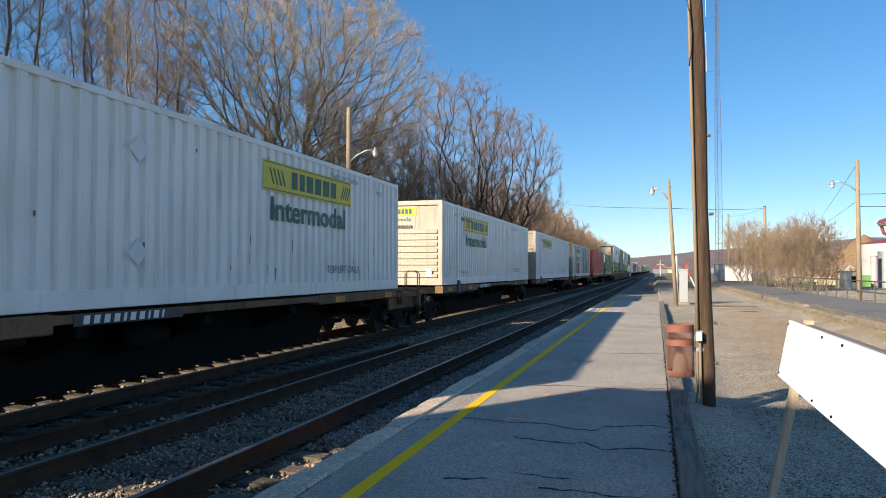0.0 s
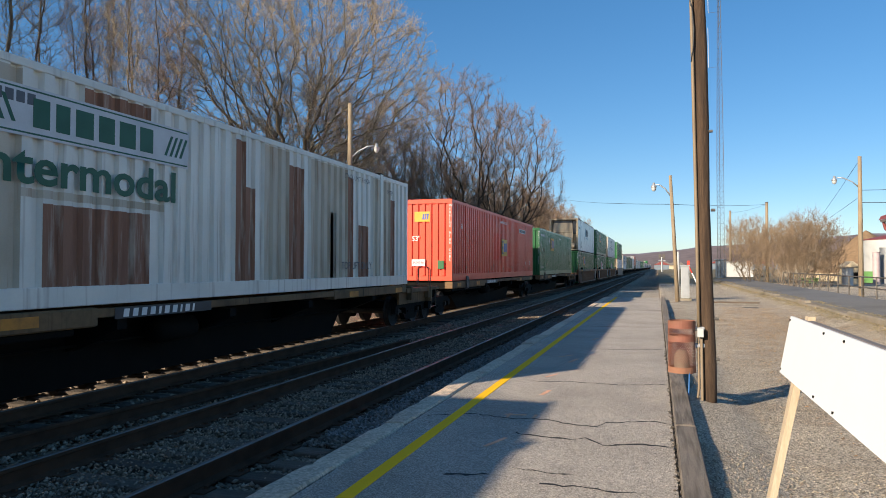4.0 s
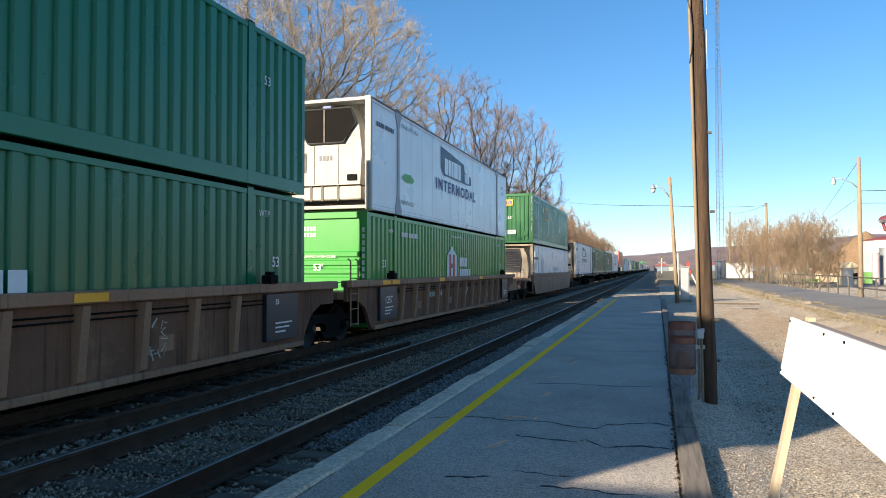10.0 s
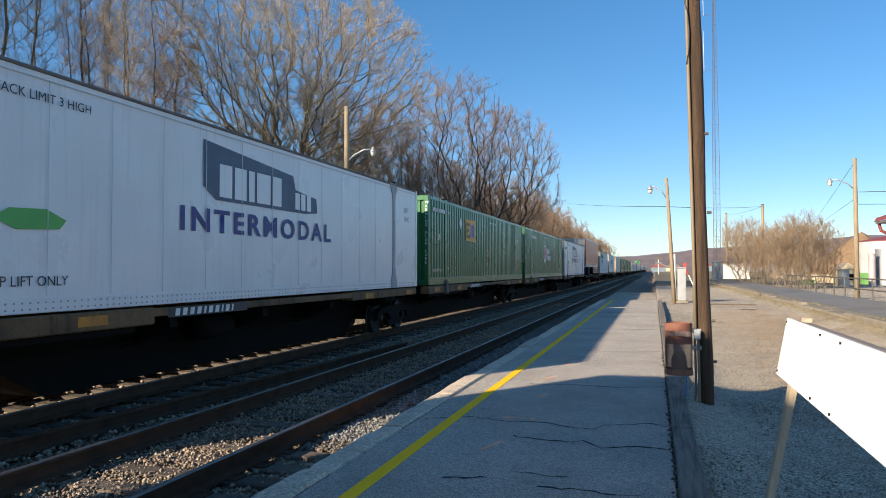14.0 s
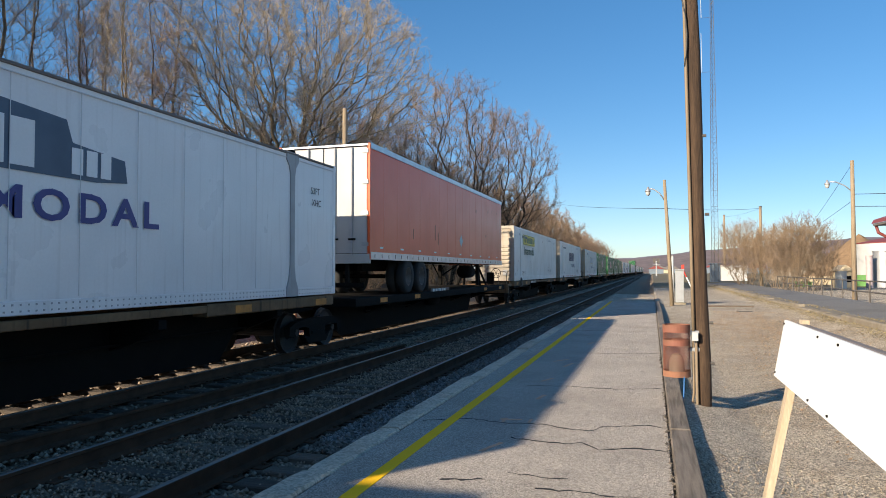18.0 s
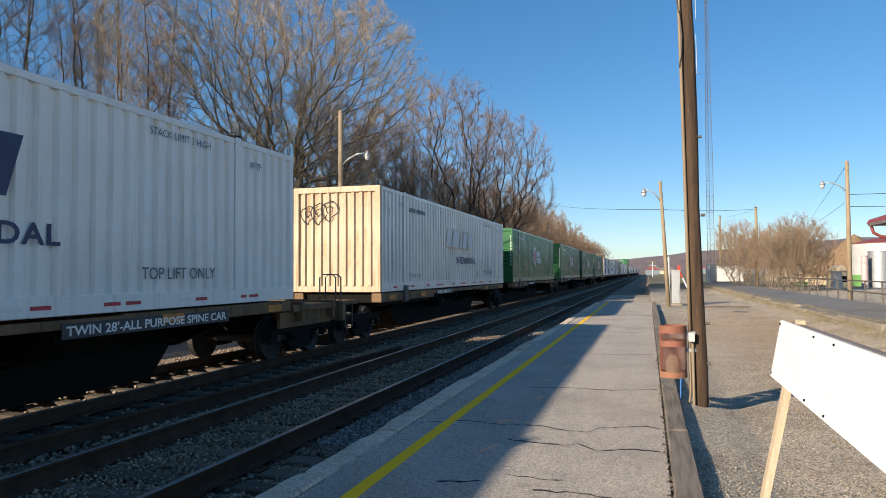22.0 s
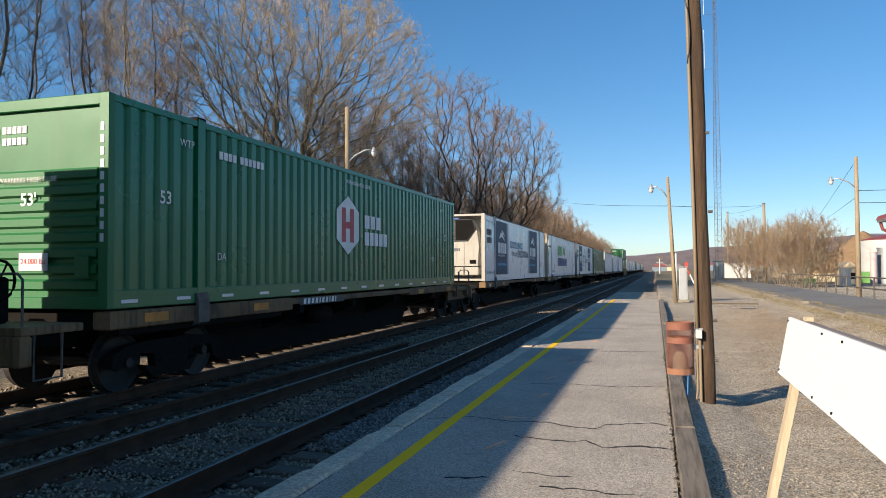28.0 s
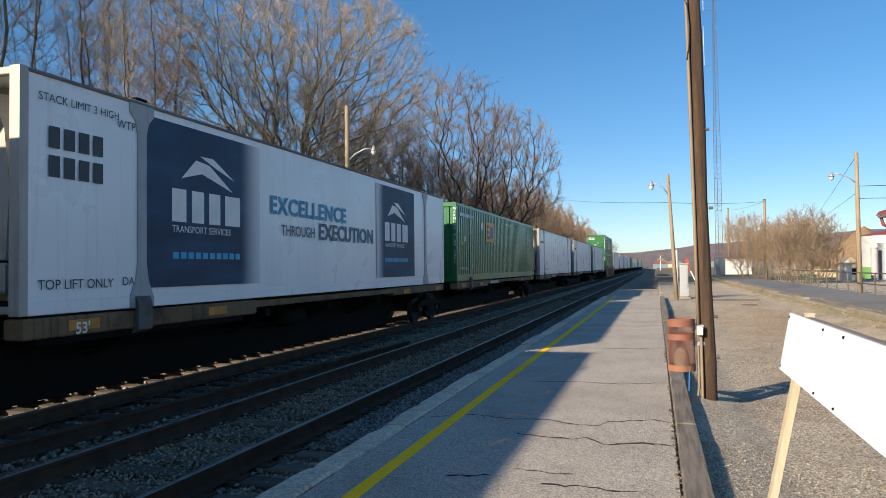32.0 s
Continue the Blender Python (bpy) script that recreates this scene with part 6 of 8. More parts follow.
def trailer(s):
    """A highway trailer carried on a flat deck."""
    t = thing("highway_trailer", "faded orange highway trailer with grey rails, carried piggyback", "trailer")
    z0, z1, w = 2.02, 5.02, 1.30
    part("side_panel", Shape().box(w - 0.03, w, 0.1, 16.2, z0 + 0.2, z1 - 0.14), ORANGE, t)
    part("side_panel", Shape().box(-w, -w + 0.03, 0.1, 16.2, z0 + 0.2, z1 - 0.14), ORANGE, t)
    part("front_wall", Shape().box(-w, w, 16.2, 16.25, z0, z1, 0.01), ORANGE, t)
    part("roof", Shape().box(-w + 0.02, w - 0.02, 0.05, 16.2, z1 - 0.06, z1, 0.01), ALU, t)
    part("floor", Shape().box(-w + 0.04, w - 0.04, 0.05, 16.2, z0 + 0.02, z0 + 0.16), CAR_BLACK, t)
    for sx in (-1, 1):
        part("top_rail", Shape().box(sx * w - 0.025, sx * w + 0.025, 0.05, 16.24, z1 - 0.14, z1 + 0.01, 0.008), ALU, t, "grey top rail")
        part("bottom_rail", Shape().box(sx * w - 0.025, sx * w + 0.025, 0.05, 16.24, z0, z0 + 0.2, 0.008), ALU, t, "riveted grey bottom rail")
    for i in range(1, 16):
        part("panel_joint", kept("tjoint", lambda: Shape().prism([(w - 0.001, -0.05), (w + 0.003, -0.03), (w + 0.003, 0.03), (w - 0.001, 0.05)], "z", z0 + 0.2, z1 - 0.14).mesh("panel_joint", ORANGE)), None, t, m=Matrix.Translation((0, i * 1.02, 0)))
    for i in range(32):
        part("rivet", kept("trivet", lambda: Shape().box(w + 0.026, w + 0.03, -0.015, 0.015, -0.05, 0.05).mesh("rivet", CAR_BLACK)), None, t, m=Matrix.Translation((0, 0.3 + i * 0.5, z0 + 0.1)))
    for i in range(10):
        part("reflective_strip", kept("tstrip", lambda: Shape().box(w + 0.001, w + 0.006, 0, 0.24, 0, 0.05).mesh("reflective_strip", MARK_WHITE)), None, t, m=Matrix.Translation((0, 0.7 + i * 1.6, z0 + 0.3)))
    part("placard", Shape().add([(w + 0.008, 8.9, 2.62), (w + 0.008, 9.14, 2.86), (w + 0.008, 8.9, 3.1), (w + 0.008, 8.66, 2.86)], [(0, 1, 2, 3)]), GALV, t, "grey diamond placard holder")
    for y, z, a, b in ((11.2, 4.1, 0.1, 0.14), (5.6, 2.75, 0.06, 0.5), (5.95, 2.6, 0.05, 0.42), (13.4, 4.25, 0.04, 0.12), (14.2, 4.3, 0.04, 0.14), (13.0, 3.2, 0.05, 0.08), (15.1, 4.3, 0.03, 0.12), (3.4, 2.7, 0.05, 0.3)):
        part("scuff", Shape().box(w + 0.001, w + 0.004, y, y + a, z, z + b), RUST, t, "dark scuff in the paint")
    for sx in (-1, 1):
        d = part("door", Shape().box(sx * 0.62 - 0.6, sx * 0.62 + 0.6, 0.0, 0.05, z0 + 0.16, z1 - 0.1, 0.01), SHED_WHITE, t, "white rear door, shaded with grime")
        for k in (-0.28, 0.2):
            part("lock_rod", kept("rodd", lambda: Shape().tube([(0, -0.03, z0 + 0.1), (0, -0.03, z1 - 0.1)], 0.02, 6).mesh("lock_rod", GALV)), None, d, m=Matrix.Translation((sx * 0.62 + k, 0, 0)))
            part("handle", kept("hnd", lambda: Shape().box(-0.1, 0.1, -0.05, -0.02, 0, 0.05).mesh("handle", CAR_BLACK)), None, d, m=Matrix.Translation((sx * 0.62 + k, 0, z0 + 0.5)))
        for i in range(4):
            part("hinge", kept("hin", lambda: Shape().box(-0.09, 0.09, -0.03, 0.0, 0, 0.1).mesh("hinge", GALV)), None, d, m=Matrix.Translation((sx * 1.18, 0, z0 + 0.35 + i * 0.8)))
    for k in (-0.3, 0.9):
        part("post", Shape().box(sx * w - 0.06, sx * w + 0.01, 0.0, 0.1, z0, z1, 0.01) if k > 0 else Shape().box(-w - 0.01, -w + 0.06, 0.0, 0.1, z0, z1, 0.01), ORANGE, t)
    part("rear_frame", Shape().box(-w, w, -0.01, 0.08, z0 - 0.1, z0 + 0.15, 0.01), SHED_WHITE, t, "white rear frame")
    part("rear_guard", Shape().box(-1.1, 1.1, 0.05, 0.13, z0 - 0.72, z0 - 0.6, 0.01).box(-0.7, -0.6, 0.05, 0.13, z0 - 0.6, z0).box(0.6, 0.7, 0.05, 0.13, z0 - 0.6, z0), CAR_BLACK, t)
    part("slider_rail", Shape().box(-0.5, -0.35, 1.4, 6.2, z0 - 0.3, z0).box(0.35, 0.5, 1.4, 6.2, z0 - 0.3, z0), CAR_BLACK, t)
    tyre = kept("tyre", lambda: Shape().lathe([(0.28, -0.13), (0.44, -0.14), (0.50, -0.10), (0.51, 0.0), (0.50, 0.10), (0.44, 0.14), (0.28, 0.13)], 26, axis="x").mesh("tyre", RUBBER, True))
    rim = kept("rim", lambda: Shape().lathe([(0.0, -0.02), (0.08, -0.02), (0.10, 0.05), (0.22, 0.03), (0.26, 0.12), (0.29, 0.12)], 20, axis="x").mesh("rim", GALV_DARK, True))
    for y in (3.05, 4.3):
        part("axle", Shape().tube([(-1.1, y, 1.57), (1.1, y, 1.57)], 0.06, 8), CAR_BLACK, t)
        for x in (-1.15, -0.85, 0.85, 1.15):
            wh = part("wheel", tyre, None, t, m=Matrix.Translation((x, y, 1.57)))
            part("rim", rim, None, wh)
        part("mud_flap", Shape().box(0.7, 1.28, y + 0.66, y + 0.68, 1.1, 1.8), RUBBER, t) if y > 4 else None
    for sx in (-1, 1):
        part("landing_leg", Shape().box(sx * 0.85 - 0.07, sx * 0.85 + 0.07, 13.2, 13.34, 1.12, z0, 0.01), CAR_BLACK, t)
        part("leg_brace", Shape().tube([(sx * 0.85, 13.3, 1.5), (sx * 0.3, 14.3, z0)], 0.03, 6).tube([(sx * 0.85, 13.25, 1.4), (sx * 0.85, 12.2, z0)], 0.03, 6), CAR_BLACK, t)
    part("fuel_tank", Shape().tube([(0.75, 11.2, 1.7), (0.75, 12.3, 1.7)], 0.26, 14), CAR_BLACK, t, smooth=True)
    roll(t, s, 0)


def hitch(s):
    h = thing("trailer_hitch", "black steel trailer hitch stand on a rail car deck", "hitch")
    for sx in (-1, 1):
        part("strut", Shape().tube([(sx * 0.55, 15.0, 1.06), (sx * 0.3, 15.5, 1.98)], 0.06, 8), CAR_BLACK, h)
        part("strut", Shape().tube([(sx * 0.55, 16.2, 1.06), (sx * 0.3, 15.6, 1.98)], 0.05, 8), CAR_BLACK, h)
    part("head_plate", Shape().box(-0.5, 0.5, 15.2, 15.9, 1.93, 2.0, 0.01), CAR_BLACK, h)
    roll(h, s, 0)


GRAB = kept("iron", lambda: Shape().tube([(0, 0, 0), (0, 0, 0.55), (0.08, 0.0, 0.62), (0.32, 0, 0.62), (0.40, 0, 0.55), (0.40, 0, 0)], 0.016, 6).mesh("grab_iron", GALV_DARK))


def tail(car, gap, mat, deck_z):
    """The end of a car string: deck, couplers and a truck of its own in the gap before the next car."""
    k = gap / 2 - 0.45
    d = part("tail_deck", Shape().box(-1.25, 1.25, LONG + 0.12, LONG + k, deck_z - 0.14, deck_z, 0.015), mat, car, "worn deck at the end of the car")
    for y in (LONG + 0.5, LONG + k - 0.1):
        part("deck_beam", Shape().box(-1.28, 1.28, y - 0.1, y, deck_z - 0.34, deck_z + 0.05, 0.01), mat, d)
    for x in (-1.1, 1.1):
        part("grab_iron", GRAB, None, d, m=Matrix.Translation((x - 0.2, LONG + k - 0.1, deck_z)))
    part("coupler", Shape().box(-0.14, 0.14, LONG + k - 0.2, LONG + gap / 2 + 0.12, 0.72, 0.98, 0.04), CAR_BLACK, car)
    part("air_hose", Shape().tube([(0.35, LONG + k, 0.8), (0.37, LONG + k + 0.25, 0.5), (0.3, LONG + gap / 2, 0.42)], 0.03, 6), RUBBER, car)
    part("side_panel", Shape().box(1.05, 1.12, LONG - 0.2, LONG + k, 0.62, deck_z - 0.14, 0.01), mat, car)
    wheelset_truck(car, LONG + max(0.35, gap / 2 - 1.75))


def unit(s, *boxes, gear=False, text="", gap=0.0, rear=False):
    """One car and what it carries, bottom first; gap: metres to the next car where this one ends a string; rear: a truck under its far end."""
    if len(boxes) == 1:
        car = spine_car(s, REST, gear=gear, text=text)
        if gap:
            tail(car, gap, CAR_BROWN, 1.08)
        if rear:
            wheelset_truck(car, LONG - 1.6)
        zs = [REST]
    else:
        car = well_car(s, boxes[0].get("car", WELL_BROWN), gear=gear)
        if gap:
            tail(car, gap, boxes[0].get("car", WELL_BROWN), 1.22)
        zs = [LOW, LOW + TALL + 0.075]
    for b, z in zip(boxes, zs):
        c = container(b["mat"], b["label"], b.get("end", "ribs"), b.get("side", "corr"), b.get("unit", "mesh"))
        roll(c, s + b.get("shift", 0.0), z)
        for f in b.get("marks", ()):
            f(c)


def sprayed_loops(c):
    """Three fat sprayed loops on the near end."""
    for x, w, h, z in ((-0.85, 0.36, 0.5, 1.95), (-0.52, 0.4, 0.62, 1.98), (-0.2, 0.42, 0.56, 2.05)):
        pts = [(w / 2 * math.cos(k * math.pi / 8) + 0.05 * math.cos(k * math.pi / 2.7), 0, h / 2 * math.sin(k * math.pi / 8) + 0.05 * math.sin(k * math.pi / 3)) for k in range(17)]
        part("spray_loop", Shape().tube(pts, 0.014, 4), MARK_BLACK, c, "black sprayed loop", m=Matrix.Translation((x, 0.008, z + 0.2)))
        part("spray_loop", Shape().tube([(px * 0.4, 0, pz * 0.35) for px, _o, pz in pts], 0.012, 4), MARK_BLACK, c, m=Matrix.Translation((x, 0.008, z + 0.22)))


JB = dict(mat=WHITE, label="white corrugated container with a yellow company panel", marks=(panel_jb(), drips(1)))
JB_FAR = dict(JB, marks=(panel_jb(False), lambda c: side_placards(c, 6.3, MARK_WHITE), drips(2)))
JBR = dict(mat=WHITE_RUSTY, label="white corrugated container with broad brown rust runs", marks=(panel_jb(True, True), rust_runs))
HUB = dict(mat=GREEN, label="dark green corrugated container with a white hexagon emblem", marks=(hub(),))
HUBL = dict(mat=GREEN_LIGHT, label="grass green corrugated container with a white hexagon emblem", marks=(hub(),))
EMPG = dict(mat=GREEN, label="dark green corrugated container with an amber emblem", end="corr", marks=(emp,))
EMPR = dict(mat=RED, label="faded red corrugated container with an amber emblem", end="corr", marks=(emp_red,))
RF = dict(mat=REEFER, label="white refrigerated container with flat sides", end="reefer", side="flat", marks=(plain_reefer,))
PRIME = dict(RF, label="white refrigerated container with navy lettering", marks=(prime,))
DRT = dict(RF, label="white refrigerated container with blue name blocks", marks=(drt,), unit="black_top")
DBR = dict(RF, label="dirty white refrigerated container with faded marks", marks=(dbr,), unit="louvre", mat=REEFER)
KLLM = dict(RF, label="white refrigerated container with dark blue picture panels", marks=(kllm,))
TIGER = dict(RF, label="white refrigerated container with green and navy shapes", marks=(tiger,), unit="louvre")
SW = dict(mat=WHITE, label="white corrugated container with a large navy name shape", end="corr", marks=(swift(),))
SWR = dict(mat=WHITE_RUSTY, label="dirty white corrugated container with a faded name", end="corr", marks=(swift(True), drips(3), drips(4), sprayed_loops))

unit(-19.6, HUB, EMPG)
unit(1.7, JB_FAR, gap=4.75)
unit(22.5, JB, gear=True)
unit(41.67, dict(JB, marks=(panel_jb(True, False, False), drips(3))), rear=True)
unit(60.9, JBR, gear=1.35, gap=5.3)
unit(82.02, EMPR, gear=True)
unit(101.11, EMPG, gap=5.6)
unit(122.75, EMPG, DRT, gear=True)
unit(142.89, HUB, dict(EMPG, end="ribs"))
unit(162.68, HUBL, dict(PRIME, shift=0.22), gap=8.7)
unit(186.97, dict(DBR, car=CAR_MAROON), EMPG, gear=True, gap=5.4)
unit(209.05, PRIME, gear=True)
unit(226.7, EMPG)
unit(244.08, HUB)
unit(262.02, PRIME)
spine_car(280.58, REST, label="black flat rail car with yellow marks under a trailer", deck=True)
trailer(280.58)
hitch(280.58)
unit(300.04, JB, gear=1.6)
unit(318.92, SW, gap=5.1, text="TWIN 28'-ALL PURPOSE SPINE CAR")
unit(340.28, SWR, gear=True)
unit(359.38, HUB, gap=4.5)
unit(380.56, HUB, gear=True)
unit(399.51, HUB, rear=True)
unit(418.17, HUB, gear=1.3, gap=5.0)
unit(439.45, KLLM, text="53'", gear=True)
unit(457.33, TIGER)
unit(475.65, KLLM, text="53'")
unit(493.8, EMPG)
unit(512.6, RF)
unit(531.5, RF)
unit(551.0, RF)
unit(571.0, EMPG, HUB)
unit(592.0, RF)
unit(611.5, RF)
for i in range(12):
    unit(631 + 19.6 * i, dict((JB, RF, HUB, SW)[i % 4], marks=()))

# ---- the lot beside the platform ----
def utility_pole():
    t = thing("utility_pole", "tall weathered brown utility pole with conduits", "pole")
    b, top = Vector((0.59, 8.95, -0.4)), Vector((0.378, 8.98, 11.2))
    pts = [b.lerp(top, k / 12) + Vector((0.012 * math.sin(k * 1.7), 0.01 * math.cos(k * 2.3), 0)) for k in range(13)]
    part("shaft", Shape().tube(pts, [0.084 - 0.0015 * k for k in range(13)], 18), POLE_WOOD, t, smooth=True)

    def beside(z, off, y=-0.06):
        p = b.lerp(top, (z + 0.4) / 11.6)
        return (p.x + off, p.y + y, z)
    part("conduit", Shape().tube([beside(0.0, -0.19), beside(0.1, -0.14), beside(0.28, -0.112), beside(0.9, -0.108)], 0.014, 8), CONDUIT, t, smooth=True)
    part("conduit", Shape().tube([beside(0.0, -0.10, -0.09), beside(0.12, -0.08, -0.095), beside(0.9, -0.072, -0.09)], 0.016, 8), CONDUIT, t, smooth=True)
    part("conduit", Shape().tube([beside(1.0, -0.098)] + [beside(z, -0.097 + 0.002 * z) for z in (2, 3, 4, 5)] + [beside(7, -0.082)], 0.02, 8), CONDUIT, t, "brown cable riser", smooth=True)
    x, y, z = beside(0.94, -0.085, -0.12)
    bx = part("junction_box", Shape().box(x - 0.036, x + 0.036, y - 0.035, y + 0.035, z - 0.055, z + 0.055, 0.006), CABINET_GREY, t, "pale grey junction box")
    part("box_lid", Shape().box(x - 0.032, x + 0.032, y - 0.041, y - 0.035, z - 0.05, z + 0.05, 0.003), SHED_WHITE, bx)
    for z, off in ((0.62, 0.1), (1.1, 0.1), (2.4, 0.095), (3.35, 0.09)):
        x, y, zz = beside(z, off, -0.03)
        part("bolt", Shape().tube([(x - 0.02, y, zz), (x + 0.03, y, zz)], 0.018, 8), GALV_DARK, t)
    cable = [beside(z, -0.10 + 0.035 * math.sin((z - 4.2) * 4), -0.07) for z in (4.2, 4.4, 4.6, 4.8, 5.0, 5.3, 6, 8)]
    part("loose_cable", Shape().tube(cable, 0.012, 6), WIRE, t, smooth=True)


utility_pole()


def litter_bin():
    t = thing("litter_bin", "rusty red wire-mesh litter bin bolted to the pole", "bin")
    x, y, z0, h, r = 0.272, 8.9, 0.456, 0.62, 0.153

    def ring(a, b, k=1.0):
        return Shape().lathe([(r * k, a), (r * k + 0.006, a), (r * k + 0.006, b), (r * k, b), (r * k, a)], 28, (x, y, z0))
    part("top_band", ring(h - 0.09, h), BIN_RED, t, "red top band", smooth=False)
    part("middle_band", ring(0.37, 0.44), BIN_RED, t)
    part("bottom_band", ring(0.0, 0.07), RUST, t, "rusty bottom band")
    part("base_plate", Shape().lathe([(0, 0.01), (r, 0.01), (r, 0.03), (0, 0.03)], 24, (x, y, z0)), RUST, t)
    wires = Shape()
    for k in range(40):
        for way in (-1, 1):
            line = [(x + r * math.cos(2 * math.pi * (k + way * j * 0.5) / 40), y + r * math.sin(2 * math.pi * (k + way * j * 0.5) / 40), z0 + 0.05 + (h - 0.1) * j / 28) for j in range(0, 29, 1)]
            wires.tube(line, 0.0024, 3, False)
    tagged(part("wire_mesh", wires, BIN_RED, t, "expanded red wire mesh"), kind="stuff")
    part("liner", Shape().lathe([(0, 0.04), (r - 0.06, 0.05), (r - 0.07, 0.2), (r - 0.1, 0.26), (0, 0.28)], 18, (x, y, z0)), CONCRETE, t, "crumpled rubbish inside")
    part("mount", Shape().box(x + r - 0.01, x + r + 0.12, y - 0.02, y + 0.02, z0 + h - 0.12, z0 + h - 0.07, 0.006), GALV, t, "grey bracket to the pole")
    part("mount", Shape().box(x + r - 0.01, x + r + 0.12, y - 0.02, y + 0.02, z0 + 0.3, z0 + 0.35, 0.006), GALV, t)
    part("cord", Shape().tube([(x + 0.07, y - 0.12, 0.2), (x + 0.08, y - 0.13, 0.47)], 0.008, 6), BLUE_CORD, t, "blue cord")


litter_bin()


def barricade():
    """A trestle with a long white board; it leans back a little."""
    t = thing("trestle_sign", "blank white board on raw pine trestle legs", "sign board")
    lean = 0.19
    def plane(y, z, off=0.0):
        return (0.81 - (1.405 - z) * lean + off, y, z)
    s = Shape()
    y0, y1, z0, z1 = 0.8, 4.923, 1.047, 1.405
    s.add([plane(y0, z0), plane(y1, z0), plane(y1, z1), plane(y0, z1), plane(y0, z0, 0.014), plane(y1, z0, 0.014), plane(y1, z1, 0.014), plane(y0, z1, 0.014)],
          [(0, 1, 2, 3), (7, 6, 5, 4), (0, 4, 5, 1), (1, 5, 6, 2), (2, 6, 7, 3), (3, 7, 4, 0)])
    part("board", s, SIGN_WHITE, t, "blank white sheet")
    part("top_rail", Shape().box(0.822, 0.86, 0.72, 4.635, 1.333, 1.409, 0.004), RAIL_GREY, t, "grey weathered rail behind the board")
    for y, z in ((4.896, 1.382), (4.896, 1.072), (3.96, 1.382), (3.555, 1.382), (3.915, 1.067), (3.51, 1.067), (2.16, 1.382)):
        p = plane(y, z, -0.004)
        part("screw", kept("screw", lambda: Shape().tube([(-0.003, 0, 0), (0.006, 0, 0)], 0.0065, 8).mesh("screw", CAR_BLACK)), None, t, m=Matrix.Translation(p))
    for y in (4.52, 1.44):
        leg = Shape()
        a, b = plane(y, 1.432, 0.016), plane(y + 0.105, 0.08, 0.016)
        leg.add([(a[0], a[1] - 0.045, a[2]), (a[0], a[1] + 0.045, a[2]), (b[0], b[1] + 0.045, b[2]), (b[0], b[1] - 0.045, b[2]),
                 (a[0] + 0.04, a[1] - 0.045, a[2]), (a[0] + 0.04, a[1] + 0.045, a[2]), (b[0] + 0.04, b[1] + 0.045, b[2]), (b[0] + 0.04, b[1] - 0.045, b[2])],
                [(3, 2, 1, 0), (4, 5, 6, 7), (0, 1, 5, 4), (1, 2, 6, 5), (2, 3, 7, 6), (3, 0, 4, 7)])
        part("leg", leg, RAW_WOOD, t, "raw pine leg")
    part("back_leg", Shape().prism([(0.862, 1.39), (0.90, 1.39), (1.14, -0.08), (1.10, -0.08)], "y", 1.5, 1.6), RAW_WOOD, t)


barricade()


def lamp_post(x, y, z0, z1, head_x, head_z, label, r=0.12, lean=0.0):
    """A wooden post with a curved arm and a glass-bowl street lamp."""
    t = thing("lamp_post", label, "street lamp", "street lamps")
    part("post", Shape().tube([(x + lean, y, z0 - 0.3), (x + lean / 2, y, (z0 + z1) / 2), (x, y, z1)], [r, r * 0.85, r * 0.7], 12), LAMP_WOOD, t, smooth=True)
    k = head_x - x
    arm = [(x, y, head_z - 0.45), (x + 0.3 * k, y, head_z - 0.12), (x + 0.65 * k, y, head_z + 0.08), (x + 0.9 * k, y, head_z + 0.1)]
    part("arm", Shape().tube(arm, 0.03, 8), GALV, t, smooth=True)
    h = part("lamp_head", Shape().lathe([(0.0, 0.2), (0.05, 0.19), (0.07, 0.08), (0.125, 0.02), (0.135, -0.03), (0.0, -0.03)], 14, (head_x, y, head_z)), GALV, t, smooth=True)
    part("bowl", Shape().lathe([(0.11, -0.03), (0.105, -0.12), (0.07, -0.2), (0.0, -0.23)], 14, (head_x, y, head_z)), SHED_WHITE, h, "milky glass bowl", smooth=True)


lamp_post(0.59, 34.3, 0.1, 6.0, -0.15, 5.5, "slim wooden lamp post beside the platform end", 0.10, 0.3)
lamp_post(9.52, 38.7, 0.1, 7.17, 8.40, 6.05, "wooden lamp post beside the raised road", 0.125)
lamp_post(-13.35, 29.0, -0.1, 9.15, -12.05, 7.05, "tall wooden lamp post behind the train", 0.14)


def wood_pole(x, y, z1, r, label, arms=()):
    t = thing("wire_pole", label, "pole", "far wooden poles")
    part("shaft", Shape().tube([(x, y, -0.2), (x, y, z1)], [r, r * 0.75], 10), LAMP_WOOD, t, smooth=True)
    for z in arms:
        part("cross_arm", Shape().box(x - 0.8, x + 0.8, y - 0.06, y + 0.06, z, z + 0.12), LAMP_WOOD, t)
    part("cap", Shape().lathe([(r * 0.8, 0), (r * 0.8, 0.12), (0, 0.14)], 8, (x, y, z1 - 0.02)), GALV_DARK, t)
    return t


wood_pole(9.62, 70.0, 7.6, 0.16, "plain wooden pole among the bushes")
wood_pole(11.6, 125.0, 11.0, 0.2, "distant wooden pole by the mast")
wood_pole(-16.6, 78.0, 12.6, 0.16, "slim pole standing before the trees")


def wire(a, b, sag, r=0.012):
    pts = [Vector(a).lerp(Vector(b), k / 14) - Vector((0, 0, sag * 4 * (k / 14) * (1 - k / 14))) for k in range(15)]
    w = thing("overhead_wire", "thin dark overhead wire between poles", "wire", "overhead wires")
    part("strand", Shape().tube(pts, r, 4, False), WIRE, w)


